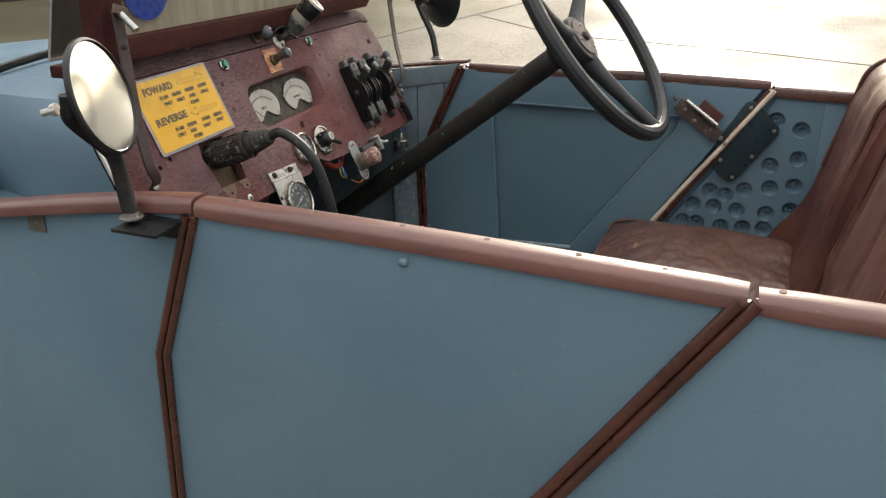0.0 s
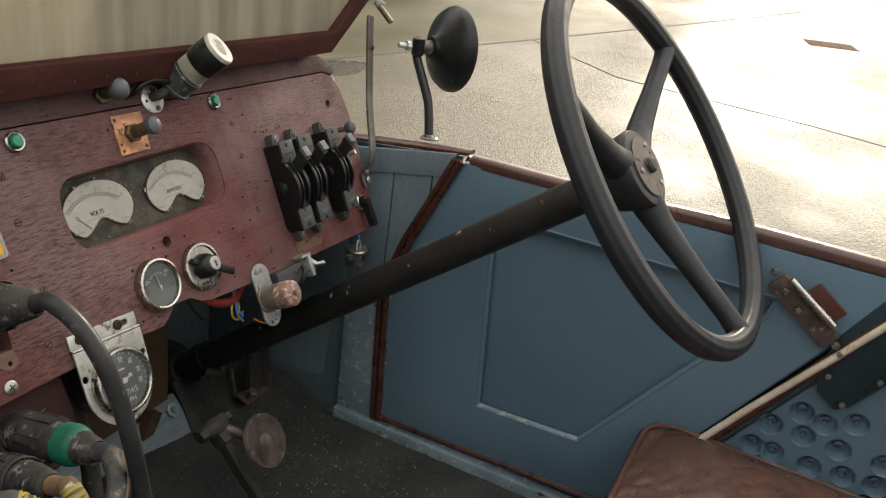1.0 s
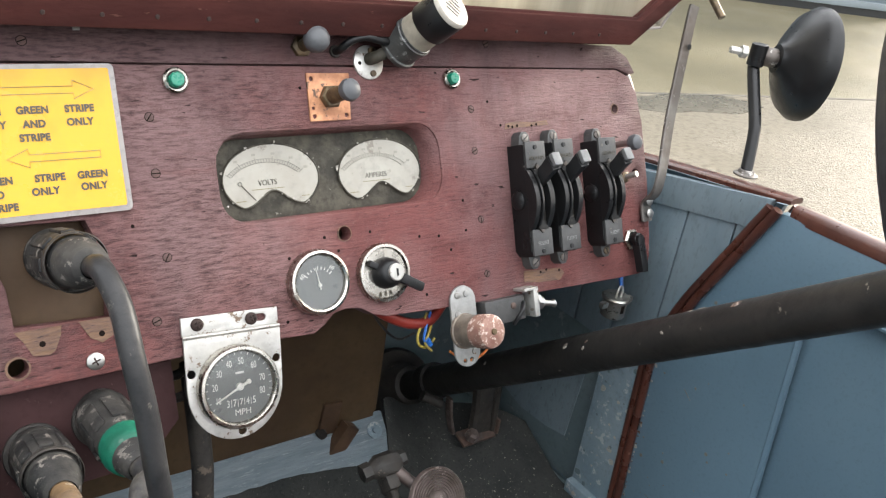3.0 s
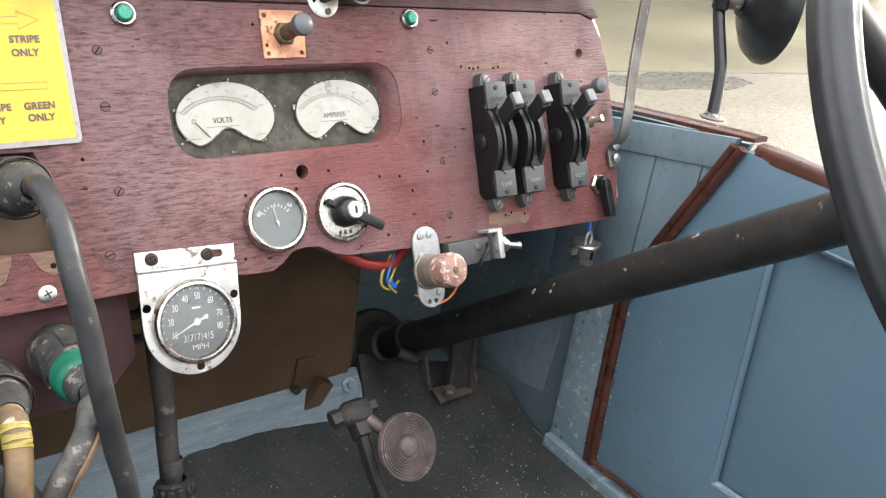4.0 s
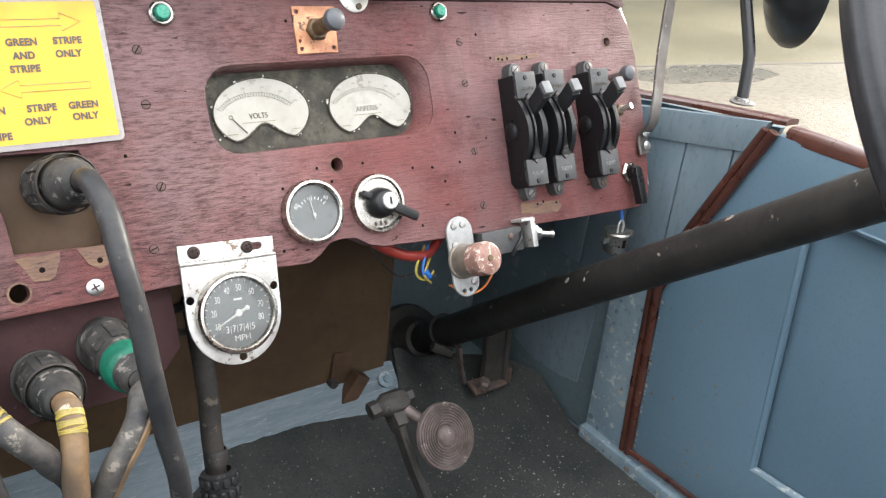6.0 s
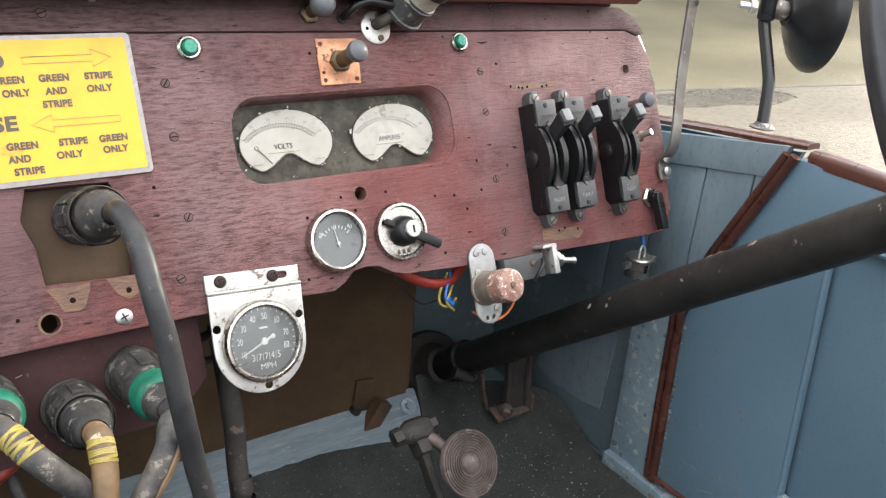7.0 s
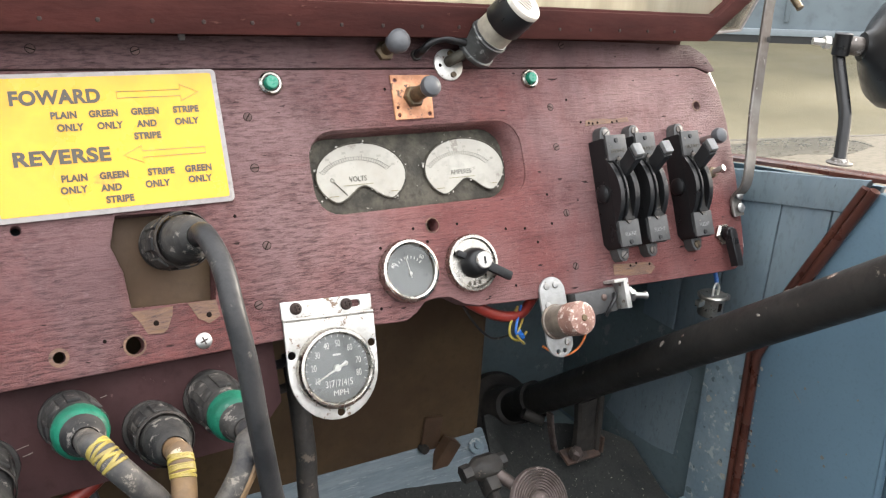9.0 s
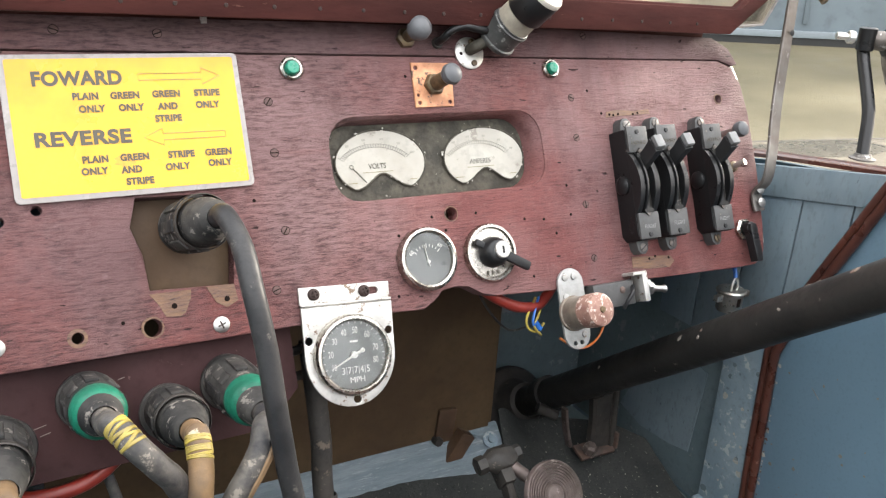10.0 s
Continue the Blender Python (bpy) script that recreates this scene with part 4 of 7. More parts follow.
def carpet_end(x):
    left = float(np.interp(x, (-0.55, -0.3, -0.115, -0.08, -0.045, 0.075, 0.19, 0.24), (0.08, 0.085, 0.095, 0.115, 0.143, 0.142, 0.126, 0.12)))
    right = float(np.interp(x, (0.24, 0.4, 0.5, 0.552), (0.22, 0.2, 0.165, 0.115)))
    k = ease(0.24, 0.262, x)
    return left + (right - left) * k + 0.002 * noise.noise(Vector((x * 60, 0, 0)))


bm = bmesh.new()
grid = []
for i in range(111):
    x = -0.555 + 1.107 * i / 110
    end = carpet_end(x)
    top = [carpet_point(x, -0.6 + (end + 0.6) * k / 80) for k in range(81)]
    grid.append([bm.verts.new(p) for p in top] + [bm.verts.new(top[-1] + Vector((0, 0.004, -0.007)))])
for a, b in zip(grid, grid[1:]):
    for k in range(81):
        bm.faces.new((a[k], b[k], b[k + 1], a[k + 1]))
part("carpet_sheet", bm, CARPET, carpet)
foot = thing("footboard", "pale blue painted wooden footboard", "board")
part("board", box((0.8, 0.15, 0.018), (-0.148, 0.1975, 0.588), 0.004, Matrix.Rotation(radians(46), 4, "X")), FOOTPAINT, foot)
part("washer", lathe([(0.013, 0), (0.013, 0.002), (0.006, 0.003), (0.0055, 0.007), (0, 0.0075)], 18), BLUE_WORN, foot, m=pose(0.228, 0.2205, 0.631, 46, 0, 0))
bulkhead = part("bulkhead", box((1.14, 0.02, 0.62), (0, 0.44, 0.79), 0), BLUE_DIM)
tagged(bulkhead, "bulkhead behind the dashboard, colour dimmed for shade", "bulkhead", kind="structure")
ctrl = thing("controller_box", "brown fibre-board controller box under the dashboard", "box")
part("front_board", box((0.64, 0.012, 0.4), (-0.085, 0.245, 0.83), 0.002), BOARD, ctrl)
part("side_board", box((0.012, 0.18, 0.4), (0.241, 0.34, 0.83), 0.002), BOARD, ctrl)

# seat pan and cab rear, so that the cab is closed
rearwall = part("cab_rear", box((1.14, 0.02, 0.62), (0, -1.55, 0.8), 0), BLUE)
tagged(rearwall, "blue cab rear panel", "panel", kind="structure")

# cowl and bonnet ahead of the dashboard
TILT = 25.3
DASH = Matrix.Translation((0, 0.005, 1.006)) @ Matrix(((1, 0, 0, 0), (0, math.sin(radians(TILT)), -math.cos(radians(TILT)), 0), (0, math.cos(radians(TILT)), math.sin(radians(TILT)), 0), (0, 0, 0, 1)))
cowl_half = [(0.508, 0.0), (0.514, 0.1), (0.514, 0.185), (0.505, 0.23), (0.485, 0.262), (0.43, 0.28), (0.2, 0.288), (0.0, 0.29)]
bm = bmesh.new()
rings = []
for fwd, sx, sz in ((0.0, 1.0, 0.0), (0.12, 0.98, -0.004), (0.3, 0.86, -0.02), (0.55, 0.72, -0.045), (0.95, 0.6, -0.09)):
    ring = []
    prof = cowl_half + [(-u, v) for u, v in cowl_half[-2::-1]]
    for u, v in prof:
        p = DASH @ Vector((u, v, -0.022))
        ring.append(bm.verts.new((p.x * sx, p.y + fwd, p.z + sz)))
    rings.append(ring)
for a, b in zip(rings, rings[1:]):
    for k in range(len(a) - 1):
        bm.faces.new((a[k], a[k + 1], b[k + 1], b[k]))
part("cowl", bm, BLUE, truck, "rounded blue sheet-metal cowl and bonnet")
for s in (-1, 1):
    part("scuttle_shelf", box((0.23, 0.62, 0.006), (s * 0.47, 0.44, 1.03), 0.001), BLUE, truck)
    part("cowl_bead", tube([DASH @ Vector((s * u, v, -0.012)) for u, v in ((0.507, 0.0), (0.514, 0.1), (0.514, 0.185), (0.506, 0.232), (0.49, 0.266), (0.466, 0.284))], 0.004, 8, 4), ALU, truck, "thin pale metal edge round the cowl")
part("bonnet_bead", tube([(x * 0.84, 0.46, z - 0.012) for x, z in ((0.53, 1.02), (0.515, 1.19), (0.45, 1.245), (0.2, 1.262), (0, 1.265), (-0.2, 1.262), (-0.45, 1.245), (-0.515, 1.19), (-0.53, 1.02))], 0.008, 8, 5), BLACK, truck, "black piping where cowl meets bonnet")

# ---- dashboard ----
def top_v(u):
    return 0.2635 - 0.0185 * u


outline = [(-0.503, 0.04), (-0.499, 0.006), (-0.48, -0.008), (-0.41, -0.008), (-0.18, -0.008), (-0.067, -0.011), (-0.032, -0.013), (-0.018, -0.006), (-0.006, 0.004), (0.01, 0.006), (0.026, 0.004), (0.042, -0.006), (0.06, -0.011),
           (0.122, -0.015), (0.286, -0.022), (0.436, -0.027), (0.476, -0.027), (0.492, -0.02), (0.498, -0.006), (0.503, 0.024), (0.509, 0.102), (0.509, 0.181), (0.503, 0.222), (0.49, 0.245), (0.466, top_v(0.466)),
           (0.2, top_v(0.2)), (-0.2, top_v(-0.2)), (-0.46, top_v(-0.46)), (-0.49, 0.258), (-0.503, 0.225)]
recess = rounded(-0.113, 0.1115, 0.141, 0.1945, 0.03)
scoop = [(x + (0.0135 if x > 0.01 else 0.0) * min(1, abs(x - 0.01) / 0.1), y + (0.004 if y > 0.154 else -0.003)) for x, y in recess]
cutout = [(-0.31, 0.132), (-0.318, 0.105), (-0.31, 0.08), (-0.308, 0.046), (-0.231, 0.042), (-0.225, 0.088), (-0.24, 0.13)]
small_holes = [(-0.31, 0.0118, 0.0085), (-0.3738, 0.0126, 0.0053), (-0.4237, 0.1207, 0.0045), (0.0175, 0.0862, 0.0078), (0.455, 0.202, 0.0062), (0.485, 0.112, 0.006), (-0.393, 0.128, 0.0042)]
dashboard = thing("dashboard", "worn red-stained wooden dashboard with screw holes", "dashboard", DASH)
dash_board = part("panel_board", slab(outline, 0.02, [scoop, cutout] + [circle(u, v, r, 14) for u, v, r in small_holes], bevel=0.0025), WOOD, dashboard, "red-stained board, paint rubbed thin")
strip_line = [(-0.498, 0.262), (-0.47, top_v(-0.47) + 0.0012), (0.466, top_v(0.466) + 0.0012), (0.491, 0.2475), (0.503, 0.25), (0.49, 0.272), (0.462, 0.287), (0.2, 0.297), (-0.46, 0.305), (-0.49, 0.28)]
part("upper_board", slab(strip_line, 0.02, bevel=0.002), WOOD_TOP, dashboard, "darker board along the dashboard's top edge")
for u, v in ((-0.1715, 0.218), (-0.1725, 0.166), (-0.1725, 0.0875), (0.207, 0.211), (0.206, 0.1617), (0.2045, 0.08), (0.205, 0.0143), (0.24, 0.288), (-0.36, 0.29), (-0.27, 0.287), (0.11, 0.285), (-0.19, 0.03)):
    head = part("screw", FLUSH_HEAD, FLUSHSCREW, dashboard, m=pose(u, v, 0.0002, 0, 0, (u * 7919 + v * 104729) % 180))
    part("countersink", FLUSH_RING, HOLEBROWN, head)
    part("screw_slot", FLUSH_SLOT, HOLEBROWN, head)
part("bright_screw", lathe([(0.0078, 0), (0.0078, 0.0012), (0.0062, 0.0022), (0, 0.0026)], 20), STEEL, dashboard, m=pose(-0.248, 0.005, 0.0002))
for a in (20, 110):
    part("screw_slot", box((0.008, 0.0014, 0.0006), (0, 0, 0), 0), DARKSCREW, dashboard, m=pose(-0.248, 0.005, 0.0028, 0, 0, a))
part("bright_screw", lathe([(0.0078, 0), (0.0078, 0.0012), (0.0062, 0.0022), (0, 0.0026)], 20), STEEL, dashboard, m=pose(-0.438, 0.0147, 0.0002))
PIN = to_mesh(lathe([(0.0018, 0.0002), (0, 0.0003)], 8), "pin_hole")
PIN.materials.append(HOLEBROWN)
for u, v in ((0.233, 0.219), (-0.007, 0.085), (0.049, 0.084), (0.114, 0.004), (0.1129, 0.071), (0.1398, 0.0683), (0.1799, 0.0698), (-0.0496, 0.0688), (0.0079, 0.0688), (-0.014, 0.241), (-0.06, 0.005), (0.155, 0.05), (0.18, 0.105), (-0.2, 0.12), (-0.335, 0.02), (0.25, 0.19)):
    part("pin_hole", PIN, HOLEBROWN, dashboard, m=pose(u, v, 0.0003))
for tongue, hole in (([(-0.3095, 0.0425), (-0.2715, 0.042), (-0.273, 0.034), (-0.279, 0.0215), (-0.284, 0.0185), (-0.297, 0.02), (-0.303, 0.033)], (-0.2886, 0.0289)), ([(-0.2575, 0.0425), (-0.231, 0.042), (-0.229, 0.026), (-0.24, 0.0205), (-0.2495, 0.0265)], (-0.2395, 0.0287))):
    part("bare_tongue", slab(tongue, 0.0012, [circle(*hole, 0.0026, 10)], front=0.0008), RAWWOOD, dashboard, "bare wood where a fitting was")
    part("pin_hole", PIN, HOLEBROWN, dashboard, m=pose(*hole, 0.0009) @ Matrix.Scale(1.5, 4))
for u, v, r0, r1 in ((-0.3738, 0.0126, 0.0053, 0.0085), (-0.31, 0.0118, 0.0084, 0.0102), (0.0175, 0.0862, 0.0077, 0.0086), (0.455, 0.202, 0.0061, 0.0074)):
    part("bare_rim", slab(circle(u, v, r1, 20), 0.0006, [circle(u + 0.0003, v, r0, 16)], front=0.0005), RAWWOOD, dashboard, "bare wood round a drilled hole")
part("bare_patch", slab([(0.256, 0.1845), (0.29, 0.186), (0.329, 0.1865), (0.327, 0.1925), (0.3, 0.1912), (0.275, 0.1935), (0.258, 0.1915)], 0.0006, front=0.0007), RAWWOOD, dashboard)
part("bare_patch", slab([(0.263, 0.0085), (0.262, -0.0055), (0.29, -0.0095), (0.322, -0.0115), (0.331, -0.004), (0.325, 0.0035), (0.29, 0.006)], 0.0006, front=0.0007), RAWWOOD, dashboard)
for u, v in ((0.262, 0.188), (0.268, 0.187), (0.276, 0.188), (0.3, 0.187), (0.308, 0.188), (0.29, 0.003), (0.3, 0.005), (0.322, 0.001)):
    part("pin_hole", PIN, HOLEBROWN, dashboard, m=pose(u, v, 0.0009))
subpanel = part("plug_panel", slab([(-0.5, -0.004), (-0.5, -0.11), (-0.21, -0.104), (-0.175, -0.07), (-0.175, -0.004)], 0.004, front=-0.024), SUBPANEL)
subpanel.matrix_basis = DASH
for u, v in ((-0.2445, -0.052), (-0.371, -0.044), (-0.303, -0.068), (-0.441, -0.072)):
    part("socket_flange", lathe([(0.0265, -0.024), (0.026, -0.0215), (0.022, -0.021)], 28), GREASY, subpanel, "crusted dark socket rim", m=pose(u, v, 0))
for u, v, w in ((-0.412, -0.06, 0.012), (-0.408, -0.067, 0.009), (-0.34, -0.03, 0.006), (-0.21, -0.04, 0.008)):
    part("scratch", box((w, 0.0007, 0.0003), (u, v, -0.0237), 0, Matrix.Rotation(radians(12), 4, "Z")), CHIP, subpanel)
tagged(subpanel, "dull maroon socket panel behind the dashboard", "panel")

part("cutout_backing", box((0.13, 0.13, 0.004), (-0.265, 0.085, -0.026), 0), BOARD, dashboard, "bare brown board behind the cutout")
part("peg", box((0.006, 0.016, 0.004), (-0.226, 0.303, 0.006), 0.001), LAMINATE, dashboard, "small pale peg")

# yellow notice
notice = thing("notice", "yellow laminated notice with printed driving instructions", "sign", DASH @ pose(-0.3035, 0.2005, 0.0035, 0, 0, 0.3))
part("laminate", slab(rounded(-0.1055, -0.066, 0.1055, 0.066, 0.005), 0.0012, bevel=0.0004), LAMINATE, notice, "clear laminated border")
part("card", slab(rounded(-0.1, -0.061, 0.1006, 0.0618, 0.002), 0.0006, front=0.0004), YELLOW, notice)
part("stain", slab([(0.009 * math.cos(k * 0.52) * (1 + 0.3 * math.sin(3 * k)) - 0.012, 0.006 * math.sin(k * 0.52) * (1 + 0.25 * math.cos(2 * k)) - 0.034) for k in range(12)], 0.0001, front=0.00055), STAIN, notice, "small brown stain")
ZT = 0.0008


def line(body, size, u, v, bold=0.0004, w=0.9, al="CENTER"):
    letters(body, size, INK, notice, (u, v, ZT), width=w, bold=bold, align=al)


line("FOWARD", 0.0175, -0.0805, 0.043, 0.0007, 0.97, "LEFT")
line("REVERSE", 0.0175, -0.0845, -0.0115, 0.0007, 1.18, "LEFT")
for word, u, v in (("PLAIN", -0.0375, 0.0265), ("ONLY", -0.0335, 0.015), ("GREEN", -0.0035, 0.0265), ("ONLY", 0.0005, 0.015), ("GREEN", 0.0335, 0.0268), ("AND", 0.0335, 0.015), ("STRIPE", 0.0325, 0.0035), ("STRIPE", 0.0715, 0.0268), ("ONLY", 0.0705, 0.0152),
                   ("PLAIN", -0.0365, -0.0312), ("ONLY", -0.0385, -0.0418), ("GREEN", -0.0025, -0.0312), ("AND", -0.0065, -0.0425), ("STRIPE", -0.0005, -0.0535), ("STRIPE", 0.0395, -0.0312), ("ONLY", 0.0345, -0.0425), ("GREEN", 0.0745, -0.0312), ("ONLY", 0.0745, -0.0415)):
    line(word, 0.0086, u, v, 0.0004, 0.92)
for v, d in ((0.0435, 1), (-0.0135, -1)):
    shape = [(-0.034, -0.003), (0.02, -0.003), (0.02, -0.008), (0.036, 0.0), (0.02, 0.008), (0.02, 0.003), (-0.034, 0.003)]
    pts = [Vector((0.047 + d * a * 1.08, v + b, ZT)) for a, b in shape]
    part("arrow_outline", tube(pts, 0.0003, 5, 0, closed=True), INKPALE, notice, "thin arrow outline")

# twin meter
meter = thing("twin_meter", "dusty black volt and ampere meter with ivory dials", "meter", DASH)
bm = bmesh.new()
loops = []
for k in range(5):
    t = k / 4
    loops.append([bm.verts.new((a[0] + (b[0] - a[0]) * t ** 0.6, a[1] + (b[1] - a[1]) * t ** 0.6, -0.0022 - 0.0235 * t ** 1.4)) for a, b in zip(scoop, recess)])
for a, b in zip(loops, loops[1:]):
    for k in range(len(a)):
        bm.faces.new((a[k], a[(k + 1) % len(a)], b[(k + 1) % len(a)], b[k]))
outer = [bm.verts.new((0.0135 + (x - 0.0135) * 1.03, 0.153 + (y - 0.153) * 1.075, 0.0003)) for x, y in scoop]
for k in range(len(outer)):
    bm.faces.new((outer[k], outer[(k + 1) % len(outer)], loops[0][(k + 1) % len(outer)], loops[0][k]))
bmesh.ops.recalc_face_normals(bm, faces=bm.faces)
part("scooped_edge", bm, WOOD, dashboard, "hollowed edge round the meters")


def fan(cx, cy, a, b, grow=0.0):
    """A round dial cut from below by a smooth hump."""
    pts = [(cx + a * math.cos(radians(k)), cy + b * math.sin(radians(k))) for k in range(-44, 225, 8)]
    x0, y0 = a * math.cos(radians(46)), -b * math.sin(radians(46))
    low = []
    for k in range(0, 31):
        x = -x0 + 2 * x0 * k / 30
        edge = min(1.0, (1 - abs(x / x0)) / 0.16)
        low.append((cx + x, cy + y0 - 0.0028 * math.sqrt(max(edge, 0)) + (0.0175 + grow) * math.exp(-(x / 0.019) ** 2)))
    return pts + low


part("case", box((0.3, 0.11, 0.02), (0.013, 0.154, -0.034), 0.003), METERCASE, meter)
DW = -0.021                        # the dials lie this far behind the board's face
flakes = random.Random(11)
for cx, cy, word, du, ink in ((-0.0475, 0.1518, "VOLTS", -0.0055, INK), (0.0848, 0.149, "AMPERES", -0.0065, INKGREY)):
    dial = part("dial", slab(fan(cx, cy, 0.0533, 0.0355), 0.002, front=DW), DIAL, meter, "ivory fan-shaped dial")
    rim = fan(cx, cy, 0.0541, 0.0363, -0.0004)
    part("dial_rim", tube([(u, v, DW + 0.0003) for u, v in rim], 0.0009, 6, 0, closed=True), METERCASE, meter)
    for k in range(26):
        u, v = rim[int(flakes.random() ** 1.5 * len(rim))] if k % 2 else rim[flakes.randrange(len(rim))]
        size = 0.0005 + 0.0012 * flakes.random() ** 2
        out = slab([(size * (0.6 + 0.8 * flakes.random()) * math.cos(q * 1.05), size * (0.5 + 0.7 * flakes.random()) * math.sin(q * 1.05)) for q in range(6)], 0.0004)
        part("paint_flake", out, FLAKE, meter, m=pose(u + flakes.uniform(-0.002, 0.002), v + flakes.uniform(-0.002, 0.002), DW + 0.001, 0, 0, flakes.uniform(0, 180)), smooth=False)
    letters(word, 0.0082, ink, meter, (cx + du, cy - 0.0035, DW + 0.0004), width=0.86)
    ox, oy = cx + du - 0.0015, cy - 0.012
    for k in range(31):
        a = radians(34 + k * 112 / 30)
        long = 0.0062 if k % 6 == 0 else 0.0036
        if k % 6 == 0:
            part("numeral_mark", box((0.0042, 0.0024, 0.0003), (ox + 0.0385 * math.cos(a) * 1.45, oy + 0.0385 * math.sin(a), DW + 0.0004), 0), DIALFAINT, dial)
        part("tick", box((long, 0.00055, 0.0003), (ox + (0.0295 + long / 2) * math.cos(a) * 1.5, oy + (0.0295 + long / 2) * math.sin(a), DW + 0.0004), 0, Matrix.Rotation(a, 4, "Z")), DIALMARK if ink is INK else DIALFAINT, dial)
    for rad in (0.0295, 0.0331):
        part("scale_arc", tube([(ox + rad * 1.5 * math.cos(radians(k)), oy + rad * math.sin(radians(k)), DW + 0.0002) for k in range(34, 147, 4)], 0.0003, 5, 0), DIALMARK if ink is INK else DIALFAINT, dial)
    part("small_print", box((0.036, 0.0007, 0.0003), (cx + du, cy - 0.0098, DW + 0.0004), 0), INKPALE, dial)
    for x, w in ((-0.0365, 0.011), (0.036, 0.009)):
        part("small_print", box((w, 0.0008, 0.0003), (cx + x, cy - 0.0205, DW + 0.0004), 0), INKPALE, dial)
part("needle_eye", tube([(-0.0835 + 0.0022 * math.cos(k * 0.785), 0.149 + 0.0022 * math.sin(k * 0.785), DW + 0.0011) for k in range(8)], 0.0004, 5, 0, closed=True), INKGREY, meter)
for k in range(40):
    u, v, size = flakes.uniform(-0.105, 0.135), flakes.uniform(0.114, 0.192), 0.0003 + 0.0009 * flakes.random() ** 3
    part("dust_speck", lathe([(size, 0), (0, size * 0.4)], 6), FLAKE, meter, m=pose(u, v, -0.0238))
part("needle", tube([(-0.0822, 0.1475, DW + 0.0011), (-0.0685, 0.1315, DW + 0.0011)], 0.0005, 6, 0), INK, meter)


def lamp_button(u, v, r):
    ob = thing("indicator_lamp", "green indicator lamp in a chrome ring", "indicator lamp", DASH @ pose(u, v, 0), group="green dashboard lamps")
    part("ring", lathe([(r, 0), (r, 0.004), (r * 0.86, 0.0055), (r * 0.72, 0.005), (r * 0.72, 0)], 28), CHROME, ob)
    part("gap", lathe([(r * 0.74, 0.0022), (0, 0.0022)], 24), BLACK, ob)
    part("lens", lathe([(r * 0.6, 0.001), (r * 0.6, 0.0075), (r * 0.5, 0.009), (0, 0.0095)], 24), GREEN, ob)


lamp_button(-0.143, 0.251, 0.0122)
lamp_button(0.182, 0.247, 0.0115)

# ammeter
amm = thing("ammeter", "round chrome-rimmed ammeter with grey dial", "gauge", DASH @ pose(-0.0223, 0.0402, 0))
part("bezel", lathe([(0.0345, 0), (0.0345, 0.008), (0.033, 0.0115), (0.0305, 0.0125), (0.0285, 0.011), (0.028, 0.006)], 44), CHROME, amm)
dial = part("dial", lathe([(0.0285, 0.006), (0, 0.006)], 40), DIALGREY, amm)
for k in range(9):
    a = radians(40 + k * 100 / 8)
    part("tick", box((0.0045 if k % 4 == 0 else 0.003, 0.0009, 0.0003), (0.0185 * math.cos(a), -0.004 + 0.0185 * math.sin(a), 0.0063), 0, Matrix.Rotation(a, 4, "Z")), WHITE, dial)
letters("60", 0.006, WHITE, amm, (0.0165, 0.013, 0.0064), turn=-30)
letters("60", 0.006, WHITE, amm, (-0.0185, 0.008, 0.0064), turn=45)
part("needle", tube([(0.0005, -0.008, 0.0075), (-0.003, 0.0155, 0.0075)], [0.0008, 0.0006], 6, 0), WHITE, amm)
part("needle_hub", lathe([(0.0022, 0.0065), (0.002, 0.0085), (0, 0.009)], 12), WHITE, amm, m=pose(0, -0.003, 0))
part("glass", lathe([(0.0282, 0.0095), (0, 0.0098)], 32), GLASS, amm)

# lighting and ignition switch
ign = thing("ignition_switch", "round chrome lighting switch with black lever and key barrel", "switch", DASH @ pose(0.0585, 0.0378, 0))
part("bezel", lathe([(0.033, 0), (0.033, 0.005), (0.0315, 0.008), (0.0285, 0.0085), (0.027, 0.006), (0.012, 0.0065), (0, 0.0065)], 44), CHROME, ign)
part("boss", lathe([(0.0175, 0.006), (0.0165, 0.015), (0.0135, 0.022), (0.0105, 0.0245), (0, 0.0245)], 28), BLACK, ign)
part("lever", box((0.036, 0.011, 0.008), (0.023, -0.013, 0.019), 0.003, Matrix.Rotation(radians(-30), 4, "Z")), BLACK, ign)
part("pointer", box((0.02, 0.007, 0.007), (-0.014, 0.009, 0.012), 0.002, Matrix.Rotation(radians(150), 4, "Z")), BLACK, ign)
part("key_barrel", lathe([(0.0095, 0.024), (0.0095, 0.0275), (0.0085, 0.0285), (0, 0.0285)], 24), ALU, ign, m=pose(0.002, 0.001, 0))
part("key_slot", box((0.0022, 0.008, 0.0006), (0.002, 0.001, 0.0288), 0), BLACK, ign)
for k, w in enumerate((0.004, 0.004, 0.004)):
    part("mark", box((0.0028, 0.0045, 0.0004), (-0.009 + 0.0065 * k, -0.0225, 0.0068), 0), INK, ign)

